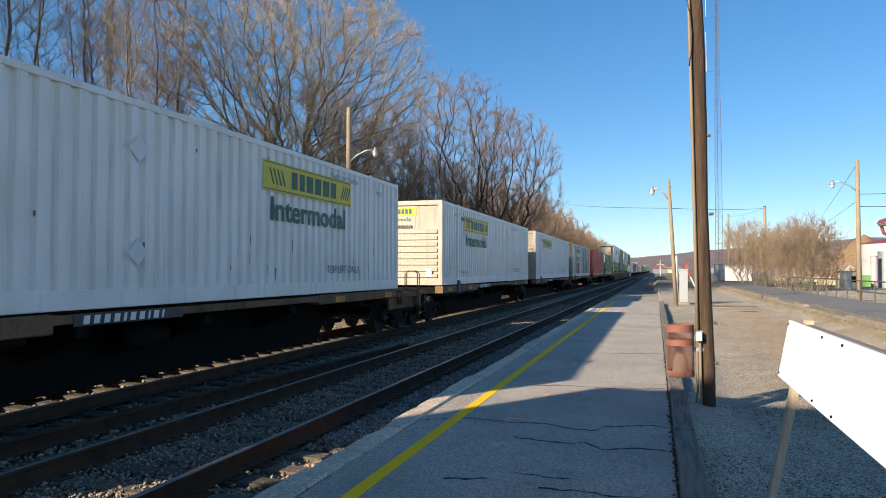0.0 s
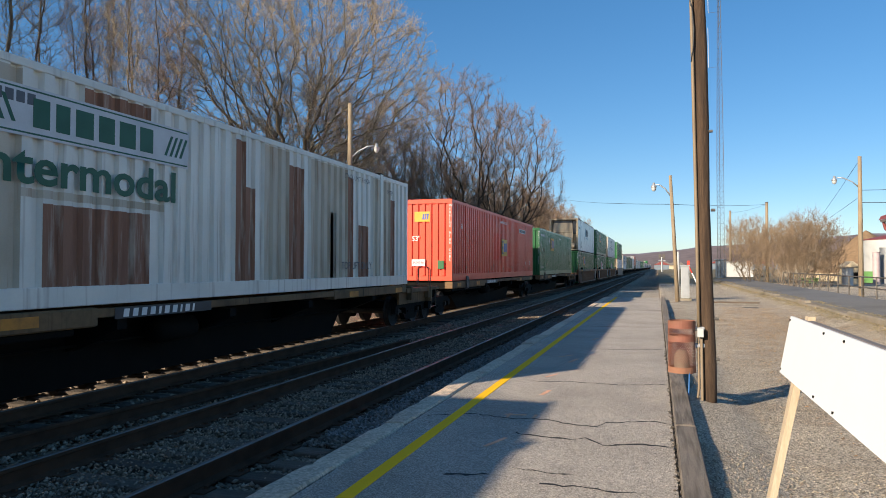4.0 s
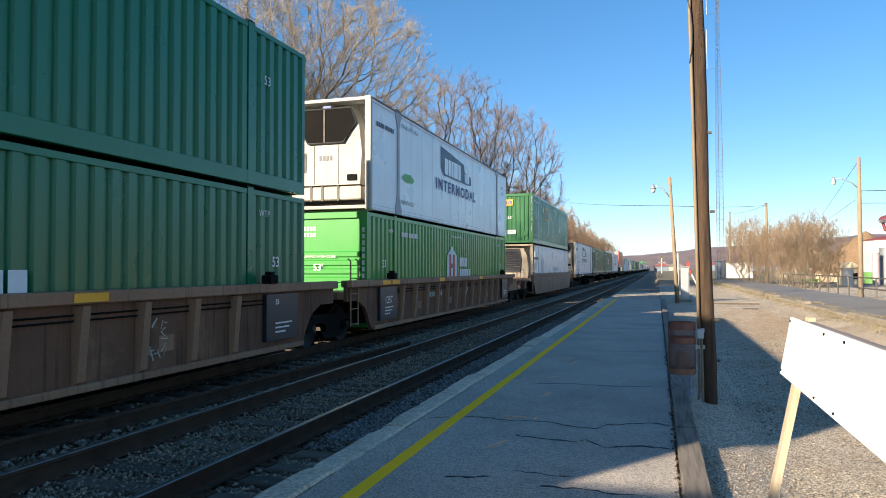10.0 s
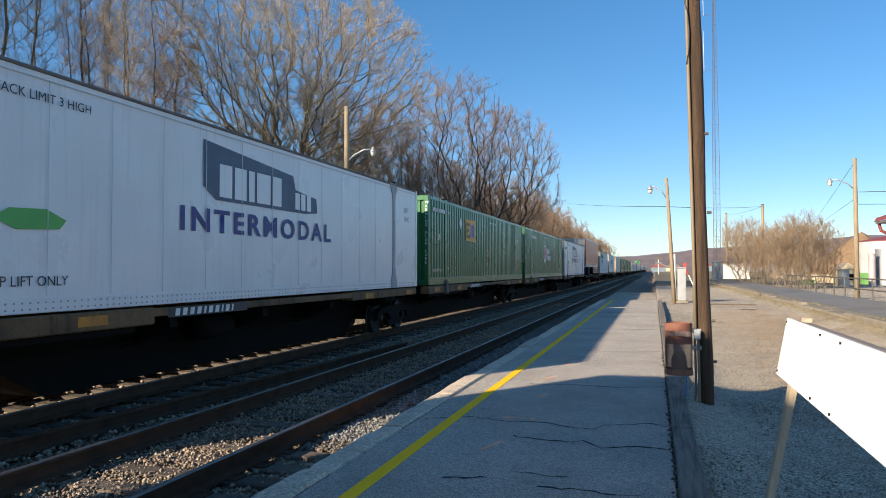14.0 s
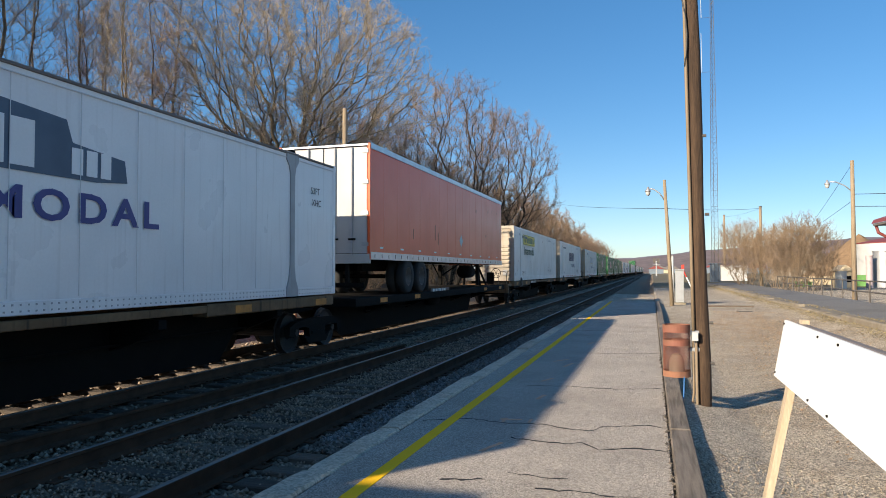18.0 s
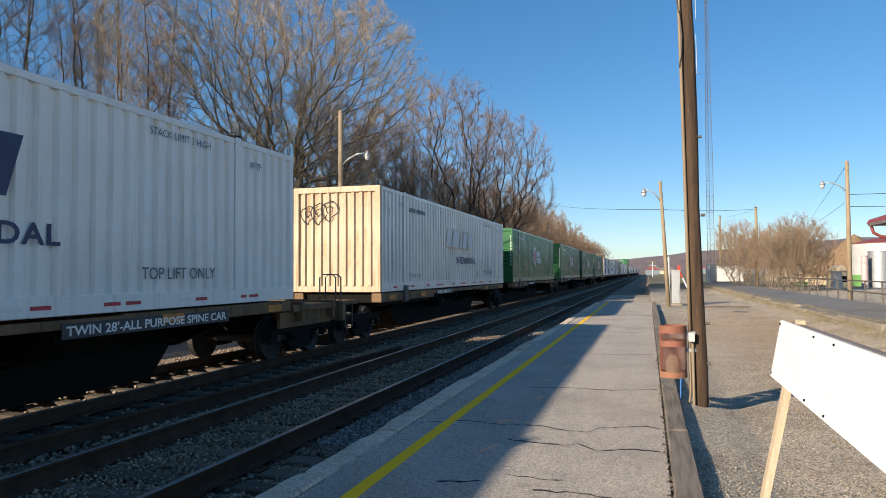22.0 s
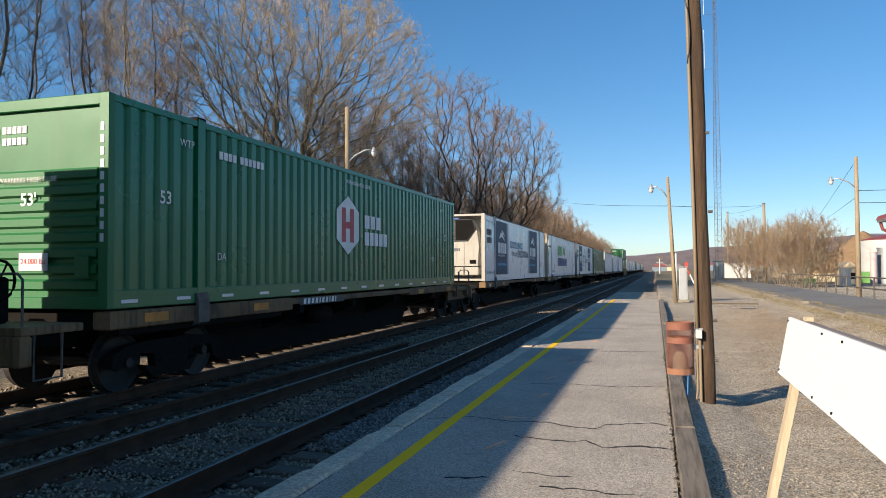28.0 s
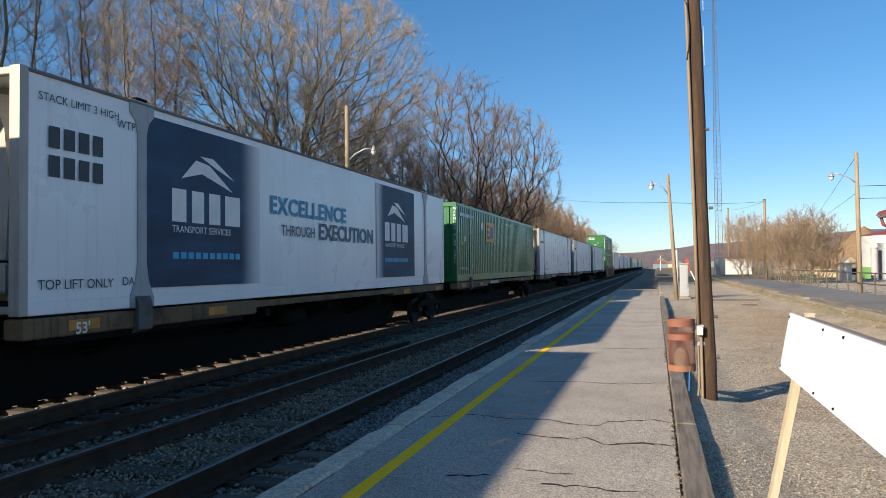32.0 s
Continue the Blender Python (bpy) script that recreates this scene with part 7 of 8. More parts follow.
wire((0.59, 34.3, 4.65), (9.62, 70, 7.5), 0.1)
wire((0.59, 34.3, 4.65), (-15.4, 120, 13.3), 0.2, 0.012)
wire((9.52, 38.7, 7.0), (19.3, 100, 7.1), 0.1, 0.012)
wire((9.52, 38.7, 5.2), (19.3, 100, 6.9), 0.1, 0.012)
wire((9.52, 38.7, 5.5), (24.0, 30, 5.6), 0.3, 0.014)
wire((9.52, 38.7, 4.9), (24.0, 30, 4.9), 0.3, 0.014)
wire((9.62, 70, 7.5), (11.6, 125, 10.8), 0.2, 0.012)


def crossing_gear():
    t = thing("signal_cabinet", "grey steel relay cabinet on a footing", "cabinet")
    part("body", Shape().box(1.08, 1.46, 35.7, 36.3, 0.2, 1.76, 0.02), CABINET_GREY, t)
    part("roof_cap", Shape().box(1.05, 1.49, 35.66, 36.34, 1.76, 1.81, 0.01), GALV, t)
    part("door", Shape().box(1.12, 1.42, 35.68, 35.70, 0.3, 1.7, 0.004), GALV, t)
    part("footing", Shape().box(1.0, 1.55, 35.6, 36.4, 0.0, 0.2, 0.02), CONCRETE, t)
    g = thing("white_post", "white painted marker post", "post")
    part("post", Shape().tube([(0.96, 36.0, 0.0), (0.96, 36.0, 2.4)], 0.055, 12), SHED_WHITE, g, smooth=True)
    part("cap", Shape().lathe([(0.055, 0), (0.04, 0.06), (0, 0.08)], 12, (0.96, 36.0, 2.4)), SHED_WHITE, g)
    part("footing", Shape().box(0.8, 1.03, 35.8, 36.2, 0.0, 0.16, 0.02), CONCRETE, g)
    a = thing("crossing_arm", "striped red and white crossing arm, lowered aslant", "barrier")
    base, tip = Vector((1.52, 38.0, 1.78)), Vector((2.35, 38.0, -0.1))
    for k in range(5):
        p, q = base.lerp(tip, k / 5), base.lerp(tip, (k + 1) / 5)
        part("stripe", Shape().tube([p, q], 0.035, 8), SIGN_WHITE if k in (1, 2) else POLE_WOOD if k > 2 else SIGN_RED, a)
    part("lamp", Shape().box(1.44, 1.58, 37.9, 38.05, 1.72, 2.05, 0.03), SIGN_RED, a, "red lamp housing")


crossing_gear()
solid("low_timber", Shape().box(1.9, 4.3, 33.6, 33.8, 0.08, 0.17, 0.01), TIE, "dark old tie lying on the gravel", "timber")
dr = thing("drain_cover", "dark sunken drain cover in the lot", "drain")
part("cover", Shape().prism([(3.2, 29.9), (3.75, 29.8), (3.85, 30.5), (3.3, 30.6)], "z", 0.05, 0.108), CINDER, dr)


def mast():
    """A guyed lattice radio mast, far beyond the lot."""
    t = thing("radio_mast", "tall thin steel lattice radio mast", "mast")
    cx, cy = 7.9, 98.0
    def half(z):
        return 0.42 if z < 16 else 0.42 - 0.25 * min(1, (z - 16) / 22)
    legs = []
    for sx, sy in ((-1, -1), (1, -1), (0, 1)):
        pts = [(cx + sx * half(z), cy + sy * half(z), z) for z in (0.3, 8, 16, 24, 32, 40, 48)]
        part("mast_leg", Shape().tube(pts, 0.028, 5), GALV_DARK, t)
        legs.append((sx, sy))
    lace = Shape()
    z = 0.4
    while z < 47:
        for (ax, ay), (bx, by) in zip(legs, legs[1:] + legs[:1]):
            lace.tube([(cx + ax * half(z), cy + ay * half(z), z), (cx + bx * half(z + 0.7), cy + by * half(z + 0.7), z + 0.7)], 0.014, 3, False)
            lace.tube([(cx + ax * half(z), cy + ay * half(z), z), (cx + bx * half(z), cy + by * half(z), z)], 0.012, 3, False)
        z += 0.7
    tagged(part("lacing", lace, GALV_DARK, t), kind="stuff")
    for z0, z1 in ((28.1, 33.4), (35.4, 38.6)):
        part("whip_antenna", Shape().tube([(cx - 1.3, cy, z0), (cx - 1.35, cy, z1)], 0.035, 6), SHED_WHITE, t, "white whip antenna")
        part("standoff", Shape().tube([(cx - 1.3, cy, z0), (cx - 0.2, cy, z0)], 0.02, 5), GALV_DARK, t)


mast()


def box_building(name, label, x0, x1, y0, y1, z1, wall, roof=None, pitch=0.0, windows=0):
    t = thing(name, label, "building", "far sheds")
    part("wall", Shape().box(x0, x1, y0, y1, -0.2, z1), wall, t)
    if pitch:
        part("roof", Shape().prism([(x0 - 0.2, z1 + 0.004), (x1 + 0.2, z1 + 0.004), ((x0 + x1) / 2, z1 + pitch)], "y", y0 - 0.2, y1 + 0.2), roof or wall, t)
    else:
        part("roof", Shape().box(x0 - 0.15, x1 + 0.15, y0 - 0.15, y1 + 0.15, z1 + 0.004, z1 + 0.12), roof or wall, t)
    for i in range(windows):
        w = x0 + (x1 - x0) * (i + 0.5) / windows
        part("window", Shape().box(w - 0.4, w + 0.4, y0 - 0.02, y0 + 0.02, z1 * 0.45, z1 * 0.75), CAR_BLACK, t)
    return t


box_building("equipment_hut", "grey-green equipment hut below the mast", 7.5, 8.7, 99.5, 101.5, 2.65, HUT_BLUE)
box_building("white_shed", "long low white shed", 9.9, 13.5, 112, 118, 2.4, SHED_WHITE)
box_building("gable_hut", "small cream hut with a gabled roof", 15.15, 16.05, 66, 68.5, 1.72, CREAM, CREAM, 0.5, 1)
box_building("low_shed", "low cream shed at the foot of the heap", 13.8, 18.6, 82, 84, 1.0, CREAM)
box_building("green_skip", "low green skip beside the shed", 13.0, 14.2, 72, 73.2, 0.6, GRASS_GREEN)


def tank(name, label, x, y, r, z0, z1, mat, cone=0.0, roof=None):
    t = thing(name, label, "tank", "tanks")
    part("shell", Shape().lathe([(r, z0), (r, z1)], 28, (x, y, 0)), mat, t, smooth=True)
    part("top", Shape().lathe([(r + 0.05, z1), (r + 0.05, z1 + 0.06), (0.0, z1 + 0.06 + cone)], 28, (x, y, 0)), roof or mat, t)
    return t


tank("small_tank", "small silvery upright tank", 14.3, 62, 0.4, 0.1, 1.62, SHED_WHITE)
silo = tank("grain_silo", "large white silo with a red roof and green base", 22.3, 76, 3.4, 1.33, 4.3, SHED_WHITE, 0.75, ROOF_RED)
part("base", Shape().lathe([(3.42, -0.3), (3.42, 1.33)], 28, (22.3, 76, 0)), GRASS_GREEN, silo, "bright green base", smooth=True)
tank("tall_tank", "tall pale steel cylinder beside the silo", 19.6, 70, 0.9, 0.0, 3.4, GALV)
tank("pipe_stack", "pinkish upright pipe bundle", 18.15, 69, 0.28, 0.0, 3.0, PINK_GREY)


def heap():
    s, n, m = Shape(), 40, 14
    for j in range(m + 1):
        for i in range(n):
            a, u = 2 * math.pi * i / n, j / m
            r = 8.2 * (1 - u) * (1 + 0.05 * noise.noise(Vector((math.cos(a) * 2, math.sin(a) * 2, u * 3))))
            s.v.append((26.2 + r * math.cos(a), 104 + r * math.sin(a), -0.3 + 6.9 * (u ** 0.9) + (0.15 * noise.noise(Vector((i, j, 0.5))) if 0 < j < m else 0)))
    for j in range(m):
        for i in range(n):
            s.f.append((j * n + i, j * n + (i + 1) % n, (j + 1) * n + (i + 1) % n, (j + 1) * n + i))
    solid("soil_mound", s, SOIL, "large conical heap of brown soil", "heap", smooth=True)
    s2 = Shape()
    s2.lathe([(7.0, 0), (5.6, 1.7), (3.3, 3.6), (1.4, 5.0), (0.0, 5.6)], 15, (24.4, 124, -0.3))
    solid("stone_mound", s2, CONCRETE, "pale grey heap of crushed stone", "heap")


heap()


def railing():
    t = thing("railing", "rusty dark pipe railing along the road", "railing")
    x = lambda y: 9.2 - (60 - y) * 0.028 if y < 60 else 9.2
    ys = [20 + 2.4 * i for i in range(17)]
    for y in ys:
        part("post", Shape().tube([(x(y), y, 0.1), (x(y), y, 1.32)], 0.032, 8), GALV_DARK, t)
    for z in (0.85, 1.3):
        part("rail_pipe", Shape().tube([(x(y), y, z) for y in ys], 0.028, 8), GALV_DARK, t)


railing()
cin = solid("track_bed_far", Shape().prism([(9.4, 20), (9.6, 75), (22, 75), (24, 20)], "z", -0.1, 0.16), RUST_GROUND, "reddish brown cinder strip behind the railing", "ground", kind="structure")


def eave():
    """The corner of a station roof that reaches into view."""
    t = thing("station_roof", "dark red overhanging station roof with bracket", "roof")
    part("roof_slab", Shape().prism([(8.03, 3.50), (8.12, 3.66), (8.9, 3.92), (13.5, 4.9), (13.5, 4.7), (8.9, 3.72)], "y", 24, 30.2), ROOF_RED, t)
    part("fascia", Shape().prism([(8.06, 3.42), (8.06, 3.50), (13.5, 3.60), (13.5, 3.45)], "y", 24, 30.1), RAIL_GREY, t)
    part("bracket", Shape().tube([(8.15, 30.0, 3.42), (8.22, 30.0, 3.16), (8.45, 30.0, 3.02), (9.4, 30.0, 2.86)], 0.06, 8), ROOF_RED, t)
    part("wall", Shape().box(10.2, 13.5, 24, 29.5, 0.0, 3.5), CREAM, t)


eave()


def signal_mast():
    t = thing("signal_gantry", "distant dark railway signal on a pale post", "signal")
    part("post", Shape().tube([(1.35, 240, -0.3), (1.35, 240, 5.0)], 0.22, 8), GALV, t)
    for x in (0.75, 1.95):
        part("signal_head", Shape().box(x - 0.4, x + 0.4, 239.8, 240.2, 4.4, 5.9, 0.08), GALV_DARK, t)
    part("platform", Shape().box(0.2, 2.5, 239.4, 240.6, 3.7, 3.85), GALV, t)


signal_mast()
for i in range(34):
    rr = random.Random(100 + i)
    x = rr.uniform(-50, 150)
    y = rr.uniform(420, 560)
    w, h = rr.uniform(5, 10), rr.uniform(2.6, 4.2)
    b = thing("far_house", "small distant town house with a pitched roof", "house", "far houses")
    part("wall", Shape().box(x, x + w, y, y + 8, -0.5, h), HUT_BLUE if i % 3 else CREAM, b)
    part("roof", Shape().prism([(x - 0.4, h), (x + w + 0.4, h), (x + w / 2, h + 2.2)], "y", y - 0.4, y + 8.4), RAIL_GREY if i % 2 else ROOF_RED, b)


def hills():
    """The long wooded ridge beyond the town."""
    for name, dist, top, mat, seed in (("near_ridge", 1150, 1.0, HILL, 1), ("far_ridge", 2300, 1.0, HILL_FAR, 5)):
        s, n, m = Shape(), 150, 8
        for j in range(m + 1):
            for i in range(n + 1):
                x = -2600 + 5200 * i / n
                u = j / m
                k = x / dist
                crest = dist * (0.0245 + 0.030 * max(0.0, min(1, (k + 0.03) / 0.34))) * top
                crest *= 1 + 0.10 * noise.noise(Vector((x / dist * 6, seed, 0))) + 0.05 * noise.noise(Vector((x / dist * 22, seed, 2)))
                z = crest * math.sin(u * math.pi / 2) + (2.5 * noise.noise(Vector((i * 1.7, j * 1.3, seed))) if 0 < j else 0)
                s.v.append((x, dist + u * dist * 0.25, z - 2))
        for j in range(m):
            for i in range(n):
                a = j * (n + 1) + i
                s.f.append((a, a + 1, a + n + 2, a + n + 1))
        solid("backdrop_" + name, s, mat, "distant wooded ridge, brown in winter, violet haze put into its colour", "hill", kind="structure", smooth=True)


hills()
white_van = thing("box_trailer", "plain white box trailer parked behind the tracks", "trailer")
part("box", Shape().box(-17.6, -15.0, 9.0, 16.6, 0.55, 2.25, 0.03), SHED_WHITE, white_van)
part("skirt", Shape().box(-17.4, -15.2, 9.2, 16.4, -0.1, 0.55, 0.02), CAR_BLACK, white_van)
for yy in (10.2, 14.8):
    part("wheel", Shape().lathe([(0, -0.1), (0.3, -0.12), (0.36, 0), (0.3, 0.12), (0, 0.1)], 16, (-15.15, yy, 0.22), "x"), RUBBER, white_van)
mk = thing("marker_post", "orange marker post in the grass behind the tracks", "post")
part("stake", Shape().tube([(-13.2, 19.2, -0.1), (-13.2, 19.2, 1.05)], 0.05, 8), SIGN_ORANGE, mk)
part("tip", Shape().tube([(-13.2, 19.2, 1.05), (-13.2, 19.2, 1.2)], 0.052, 8), SIGN_WHITE, mk)
cn = thing("wooden_stake", "short wooden post behind the tracks", "post")
part("stake", Shape().box(-13.5, -13.36, 24.5, 24.64, -0.1, 1.1, 0.01), LAMP_WOOD, cn)


# ---- trees ----
def grow_tree(seed, fork, low, top, wide, points, straight=0.45, stems=1, spread=0.3, leader=0.0, belly=0.42, tip=0.011, twigs=2, twig=0.8, rise=0.12, pipe=2.25, smooth=2, crook=0.09, wild=0.75):
    """A bare winter tree: points spread through a domed crown are joined, from the fork outwards, by the shortest way along the wood."""
    rg = np.random.default_rng(seed)
    goal = rg.normal(0, 1, (points, 3))
    goal /= np.linalg.norm(goal, axis=1)[:, None]
    goal *= (rg.uniform(0.03, 1, points) ** 0.40)[:, None]
    mid = low + (top - low) * belly
    lump = 1 + 0.13 * np.sin(3 * np.arctan2(goal[:, 1], goal[:, 0]) + seed) + 0.09 * np.sin(7 * goal[:, 0] + 5 * goal[:, 2] + seed)
    goal[:, :2] *= (wide * lump)[:, None]
    goal[:, 2] = mid + np.where(goal[:, 2] > 0, goal[:, 2] * (top - mid), goal[:, 2] * (mid - low)) * (0.9 + 0.1 * lump)
    node, up, far, open_ = [], [], [], []
    for s in range(stems):
        w = 2 * math.pi * s / stems + rg.uniform(0, 1)
        lean = np.array([math.cos(w) * spread, math.sin(w) * spread, 1.0]) if stems > 1 else np.array([rg.normal(0, 0.04), rg.normal(0, 0.04), 1.0])
        p = np.array([math.cos(w) * 0.25, math.sin(w) * 0.25, -0.5]) * (1 if stems > 1 else np.array([0, 0, 1]))
        high = fork * rg.uniform(0.75, 1.2) if stems > 1 else fork + leader
        last, run, hop = -1, 0.0, max(0.25, fork / 7)
        while p[2] < high:
            node.append(p)
            up.append(last)
            far.append(run)
            open_.append(p[2] > fork * 0.65)
            last = len(node) - 1
            run += hop
            p = p + (lean + rg.normal(0, 0.10, 3) * (1, 1, 0)) / np.linalg.norm(lean) * hop
        open_[last] = True
    base = len(node)
    root = np.array([0, 0, fork * 0.8])
    goal = goal[np.argsort(np.linalg.norm(goal - root, axis=1))]
    pos = np.concatenate([np.array(node), goal])
    run = np.concatenate([np.array(far), np.zeros(points)])
    shut = np.concatenate([~np.array(open_), np.zeros(points, bool)])
    for i in range(base, base + points):
        d = np.linalg.norm(pos[:i] - pos[i], axis=1)
        back = np.maximum(0, pos[:i, 2] - pos[i, 2])
        cost = d + straight * run[:i] + 0.6 * back + np.where(shut[:i], 1e6, 0)
        j = int(cost.argmin())
        up.append(j)
        run[i] = run[j] + d[j]
    for _ in range(smooth):
        total, many = np.zeros_like(pos), np.zeros(len(pos))
        for i in range(base, base + points):
            total[up[i]] += pos[i]
            many[up[i]] += 1
        for i in range(base, base + points):
            if many[i]:
                pos[i] = 0.5 * pos[i] + 0.25 * pos[up[i]] + 0.25 * total[i] / many[i]
    node, back = list(pos), list(up)
    for i in range(base, base + points):
        j = up[i]
        gap = np.linalg.norm(pos[i] - pos[j])
        node.append((pos[i] + pos[j]) / 2 + rg.normal(0, crook, 3) * gap + (0, 0, -0.05 * gap))
        back.append(j)
        back[i] = len(node) - 1
    up = back
    rank, todo, line = {}, [i for i in range(len(node)) if up[i] < 0], []
    below = [[] for _ in node]
    for i, u in enumerate(up):
        if u >= 0:
            below[u].append(i)
    while todo:
        i = todo.pop()
        rank[i] = len(line)
        line.append(i)
        todo += below[i]
    node, up = [node[i] for i in line], [rank[up[i]] if up[i] >= 0 else -1 for i in line]
    step = 0.6 * twig
    n = len(node)
    kids = [[] for _ in range(n)]
    for i, u in enumerate(up):
        if u >= 0:
            kids[u].append(i)
    rad = [0.0] * n
    for i in range(n - 1, -1, -1):
        rad[i] = max(tip, sum(rad[k] ** pipe for k in kids[i]) ** (1 / pipe)) if kids[i] else tip
    wood, fine = Shape(), Shape()
    starts = [i for i in range(n) if up[i] < 0]
    while starts:
        i = starts.pop()
        line = [up[i], i] if up[i] >= 0 else [i]
        while kids[i]:
            order = sorted(kids[i], key=lambda k: -rad[k])
            starts += order[1:]
            i = order[0]
            line.append(i)
        if len(line) < 2:
            continue
        rr = [min(rad[k], rad[line[1]]) for k in line]
        rr[-1] *= 0.5
        wood.tube([node[k] for k in line], rr, 8 if rr[0] > 0.12 else 5 if rr[0] > 0.04 else 3, False)

    def spray(p, d, length, r):
        d = d / np.linalg.norm(d)
        a = np.cross(d, (0.3, 0.5, 0.81))
        a /= np.linalg.norm(a)
        b = np.cross(d, a)
        q = p + d * length
        fine.add([p + a * r, p - a * r * 0.5 + b * r * 0.87, p - a * r * 0.5 - b * r * 0.87, q], [(0, 1, 3), (1, 2, 3), (2, 0, 3)])
        return q, d

    for i in range(n):
        if rad[i] > tip * 2.1 or up[i] < 0:
            continue
        d = node[i] - node[up[i]]
        d /= np.linalg.norm(d)
        for _k in range(twigs):
            away = node[i] - root
            c = d * 0.55 + rg.normal(0, wild, 3) + 0.35 * away / (np.linalg.norm(away) + 0.1) + (0, 0, rise)
            at = node[i] - d * step * rg.uniform(0, 1)
            ln = twig * rg.uniform(0.5, 1.2)
            q, c = spray(at, c, ln, tip * 0.75)
            for _j in range(2):
                spray(at + c * ln * rg.uniform(0.2, 0.75), c + rg.normal(0, 0.8, 3) + (0, 0, rise), ln * rg.uniform(0.35, 0.7), tip * 0.55)
    return wood, fine


def tree_kind(bark, twig_mat, **args):
    w, t = grow_tree(**args)
    return w.mesh("trunk", bark, True), t.mesh("crown", twig_mat)


KINDS = {
    "broad": tree_kind(BARK, TWIG, seed=3, fork=7.6, low=4.2, top=20.8, wide=9.4, points=3000, straight=0.42, stems=3, spread=0.12, belly=0.5, twigs=6, twig=0.62, tip=0.0125, rise=0.1, pipe=2.0, smooth=3, crook=0.045, wild=0.75),
    "open": tree_kind(BARK_DARK, TWIG_RED, seed=12, fork=6.2, low=4.6, top=18.8, wide=6.8, points=1300, straight=0.32, stems=2, spread=0.16, belly=0.52, twigs=5, twig=0.62, tip=0.0115, rise=0.15, pipe=1.85, smooth=3, crook=0.06, wild=0.65),
    "tall": tree_kind(BARK, TWIG, seed=21, fork=7, low=6, top=21, wide=2.4, points=240, straight=0.5, leader=12, twigs=3, twig=0.8, tip=0.010, rise=0.3, smooth=3, crook=0.05),
    "slim": tree_kind(BARK_DARK, TWIG_RED, seed=27, fork=5, low=4.5, top=17, wide=2.1, points=230, straight=0.45, leader=10, twigs=3, twig=0.8, tip=0.010, rise=0.3, smooth=3, crook=0.05),
    "bushy": tree_kind(BARK, TWIG_RED, seed=35, fork=4.2, low=1.6, top=14.5, wide=6.0, points=1200, straight=0.34, stems=4, spread=0.22, twigs=5, twig=0.7, tip=0.0115, rise=0.1, pipe=2.05, smooth=3, crook=0.06, wild=0.65),
    "far": tree_kind(BARK, TWIG_RED, seed=36, fork=1.6, low=1.5, top=14.5, wide=5.2, points=420, straight=0.35, stems=3, spread=0.35, twigs=5, twig=0.95, tip=0.02, rise=0.1),
    "shrub": tree_kind(BARK_SHRUB, TWIG_SHRUB, seed=41, fork=1.2, low=0.9, top=6.2, wide=2.5, points=460, straight=0.4, stems=9, spread=0.4, belly=0.58, twigs=4, twig=0.45, tip=0.0075, rise=0.3, pipe=2.4),
    "brush": tree_kind(BARK_SHRUB, TWIG_SHRUB, seed=47, fork=0.6, low=0.3, top=4.0, wide=2.4, points=220, straight=0.5, stems=7, spread=0.6, twigs=3, twig=0.5, tip=0.009, rise=0.15, pipe=2.5),
}
TREE_TAGS = {"broad": "large bare broad-crowned tree in winter", "open": "bare spreading tree with reddish twigs", "tall": "tall thin bare woodland tree",
             "slim": "slim bare sapling tree in the wood", "bushy": "bare bushy tree with dense reddish twigs", "shrub": "leafless grey-brown shrub thicket",
             "far": "bare far tree with dense reddish twigs", "brush": "low leafless brushwood on the slope"}


def plant(kind, x, y, size=1.0, turn=0.0, z=None):
    t = thing("tree" if kind not in ("shrub", "brush") else "shrub", TREE_TAGS[kind], "tree" if kind not in ("shrub", "brush") else "shrub",
              "trees behind the line" if x < 0 else "shrubs by the road")
    w, c = KINDS[kind]
    part("trunk", w, None, t)
    tagged(part("crown", c, None, t), kind="stuff")
    t.matrix_basis = Matrix.Translation((x, y, height(x, y) if z is None else z)) @ Matrix.Rotation(radians(turn), 4, "Z") @ Matrix.Diagonal((size, size, size, 1))
    return t


plant("broad", -23.6, 42.0, 1.04, 20)
plant("bushy", -22.4, 55, 1.0, 140)
plant("bushy", -20.6, 61, 0.9, 60)
plant("bushy", -25.5, 50, 1.05, 200)
plant("open", -18.9, 65.0, 1.14, 130)
plant("open", -14.6, 69.0, 0.98, 40)
plant("bushy", -21.5, 70, 0.95, 200)
plant("bushy", -27, 64, 1.15, 250)
plant("bushy", -20, 80, 0.85, 10)
plant("open", -15.8, 76, 0.62, 300)
for i in range(30):
    rr = random.Random(i)
    plant("far", -19.0 - rr.uniform(0, 8), 96 + i * 8 + rr.uniform(-3, 3), rr.uniform(0.95, 1.25) * (1.0 if i < 12 else 0.85), rr.uniform(0, 360))
for i in range(44):
    rr = random.Random(500 + i)
    x = -25.5 - rr.uniform(0, 20)
    plant(("tall", "slim", "tall", "slim")[i % 4], x, 4 + i * 0.9 + rr.uniform(-3, 3), rr.uniform(0.7, 1.1), rr.uniform(0, 360))
for i in range(36):
    rr = random.Random(900 + i)
    plant("brush", -20.5 - rr.uniform(0, 16), 3 + i * 1.4 + rr.uniform(-2, 2), rr.uniform(0.6, 1.15), rr.uniform(0, 360))
for i in range(12):
    rr = random.Random(950 + i)
    plant("brush", -18.5 - rr.uniform(0, 3), 44 + i * 6 + rr.uniform(-2, 2), rr.uniform(0.7, 1.2), rr.uniform(0, 360))
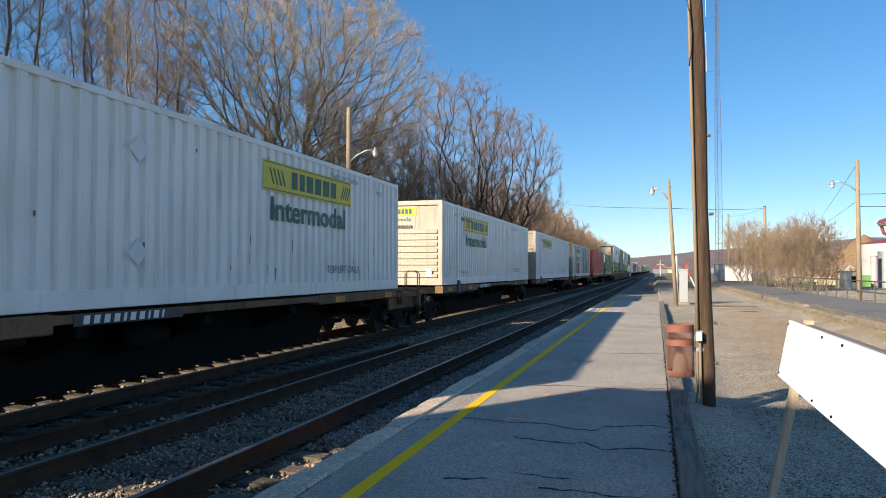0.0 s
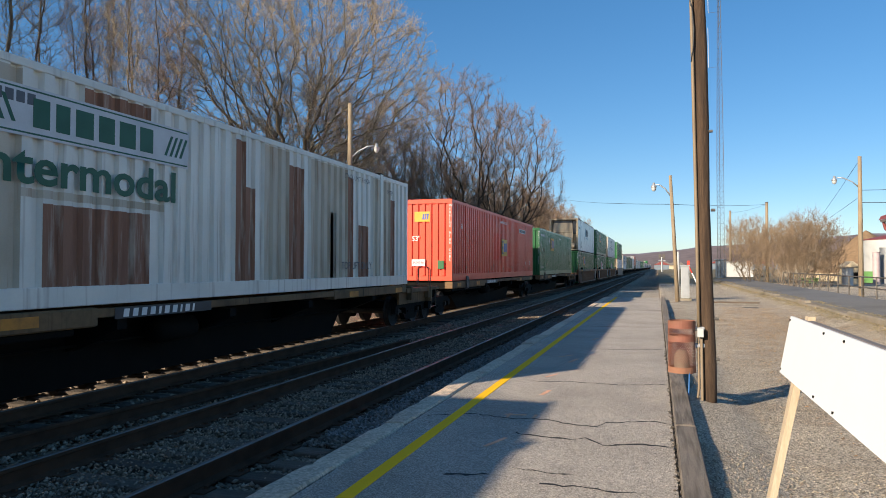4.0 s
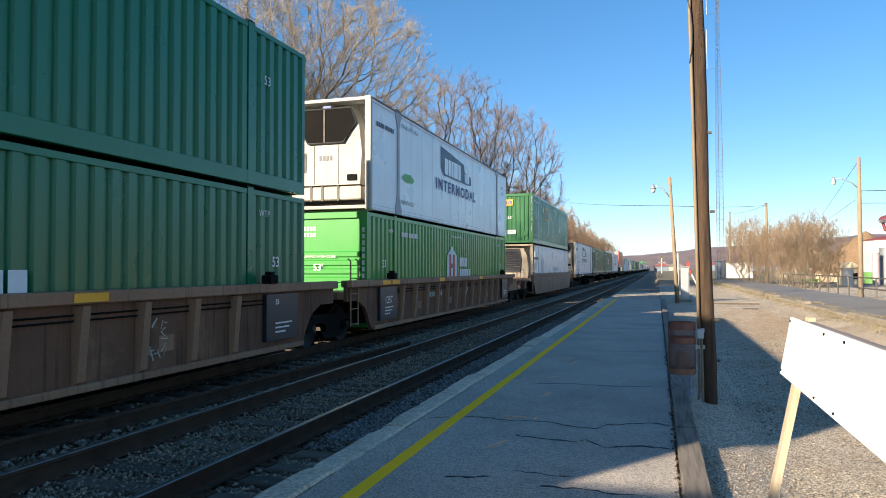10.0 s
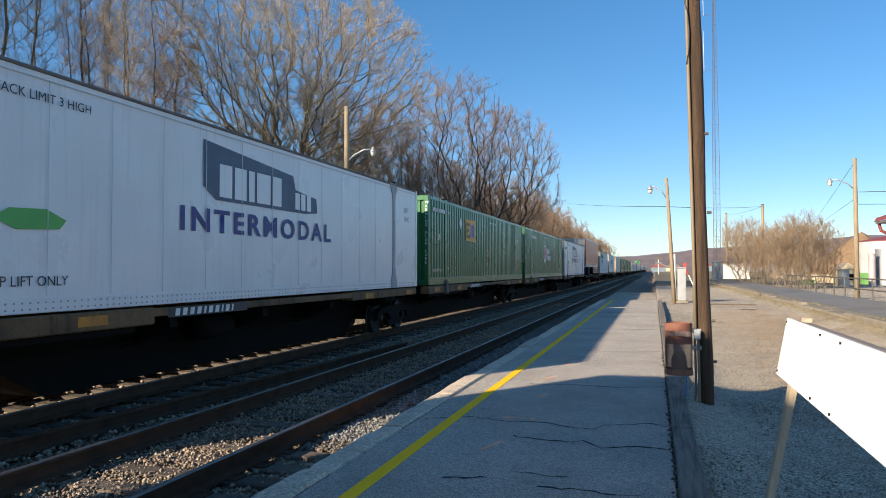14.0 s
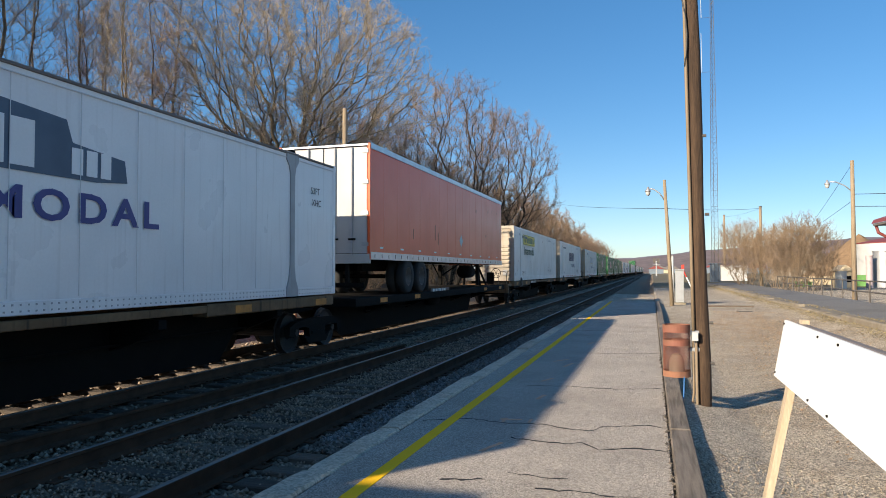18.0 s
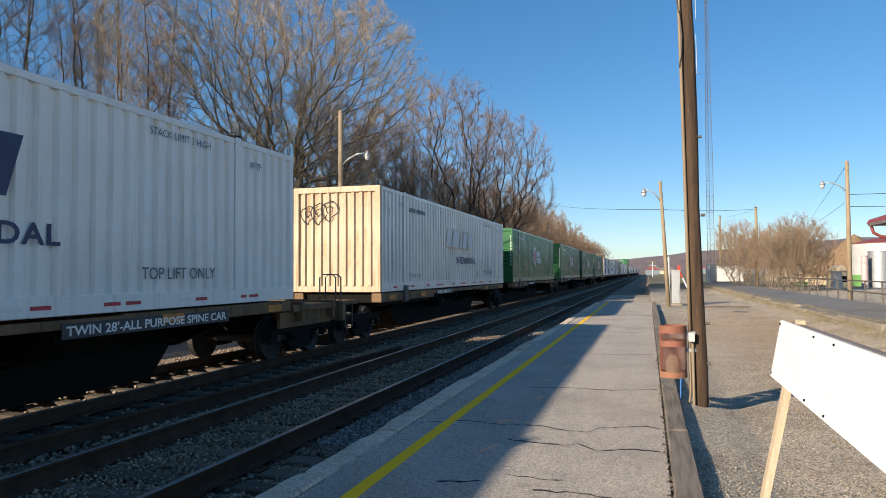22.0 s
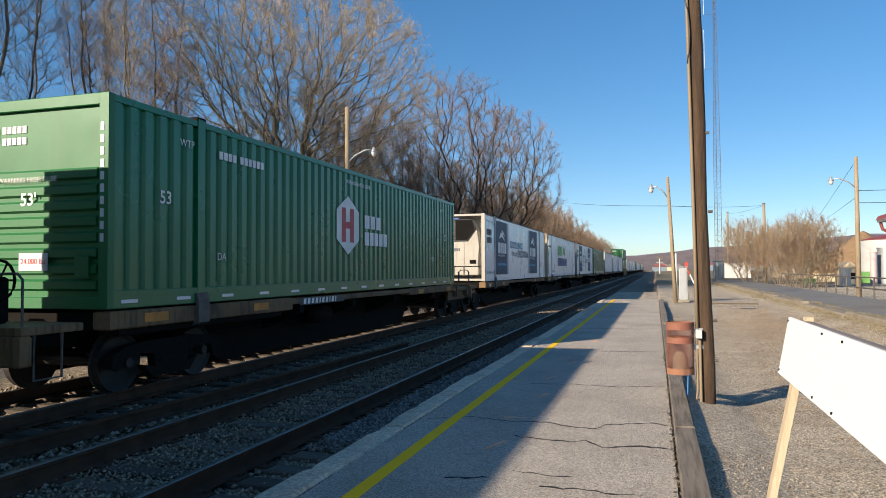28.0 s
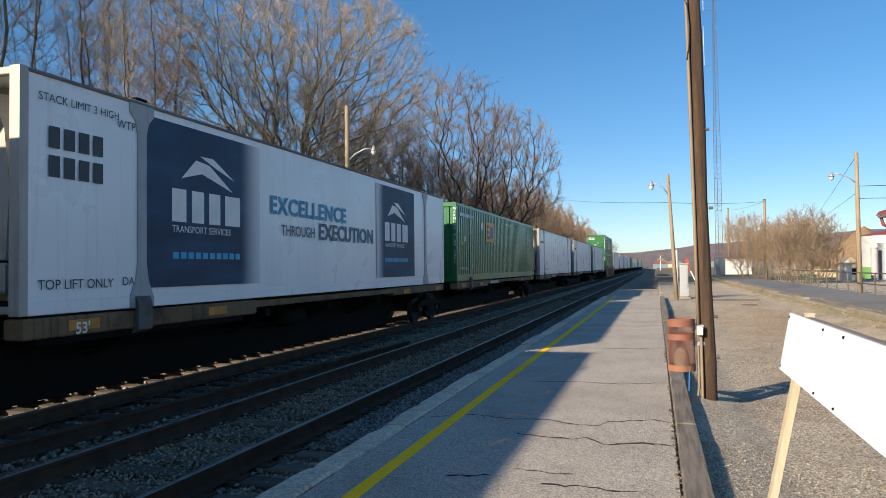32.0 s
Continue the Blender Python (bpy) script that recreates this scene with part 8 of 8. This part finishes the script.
for x, y, k, a in ((8.2, 69, 1.05, 0), (9.2, 68, 0.92, 50), (9.4, 58, 0.82, 110), (9.9, 57, 0.92, 160), (10.8, 57, 0.98, 220), (11.6, 58, 0.85, 270), (12.2, 59, 0.62, 330), (8.9, 78, 1.1, 20), (10.3, 66, 0.95, 75), (11.3, 63, 0.9, 190), (8.6, 74, 0.9, 250)):
    plant("shrub", x, y, k, a, 0.1)


def spruce(x, y, h, seed):
    """A dense dark spruce built of drooping needle sprays."""
    t = thing("spruce", "dark green spruce at the foot of the wooded slope", "conifer", "spruces")
    rg = random.Random(seed)
    z0 = height(x, y)
    part("trunk", Shape().tube([(x, y, z0 - 0.3), (x, y, z0 + h)], [0.13, 0.02], 8), BARK, t)
    s = Shape()
    tiers = int(h * 4.5)
    for i in range(tiers):
        u = i / tiers
        r = h * 0.36 * (1 - u) ** 0.85 + 0.12
        for k in range(int(9 + 13 * (1 - u))):
            a = rg.uniform(0, 6.283)
            ln = r * rg.uniform(0.7, 1.1)
            c, q = math.cos(a), math.sin(a)
            zb = z0 + 0.25 + u * h + rg.uniform(-0.1, 0.1)
            wdt = 0.16 * ln + 0.07
            for f, drop in ((0.45, 0.05), (0.75, 0.12), (1.0, 0.2)):
                px, py, pz = x + c * ln * f, y + q * ln * f, zb - drop * ln + 0.1 * rg.random()
                s.add([(px - c * 0.35 * ln, py - q * 0.35 * ln, pz + 0.08), (px - q * wdt, py + c * wdt, pz - 0.07), (px + c * 0.12, py + q * 0.12, pz - 0.03), (px + q * wdt, py - c * wdt, pz - 0.08)],
                      [(0, 1, 2), (0, 2, 3)])
    tagged(part("needles", s, NEEDLES, t), kind="stuff")


for x, y, h, sd in ((-21.5, 21.5, 4.9, 1), (-22.5, 18.5, 4.4, 2), (-20.8, 24.0, 4.2, 3), (-23.5, 15.0, 4.6, 4), (-24.0, 24, 5.4, 5), (-21.2, 19.8, 3.8, 6), (-20.4, 26.6, 3.6, 7), (-22.8, 26.5, 4.6, 8)):
    spruce(x, y, h, sd)


# ---- what moves ----
def motions():
    """The whole train rolls towards the camera at a nearly even speed, with a little slack running through it."""
    slack = [(0.0, -0.05), (1.0, -0.08), (2.0, 0.15), (3.0, -0.08), (6.0, 0.02), (8.0, -0.01), (10.0, -0.07), (11.0, 0.02), (12.0, 0.14), (13.0, -0.18), (14.0, 0.12), (17.0, 0.15), (18.0, 0.01),
             (19.0, -0.24), (20.0, -0.04), (21.0, 0.1), (22.0, 0.03), (23.0, -0.1), (24.0, 0.07), (25.0, 0.04), (28.0, -0.1), (29.0, -0.06), (30.0, 0.07), (32.0, 0.05)]
    for ob, s, z in FLEET:
        walk(ob, [(t, pose(TRACK_T, s - SPEED * t - d, z)) for t, d in slack])


motions()
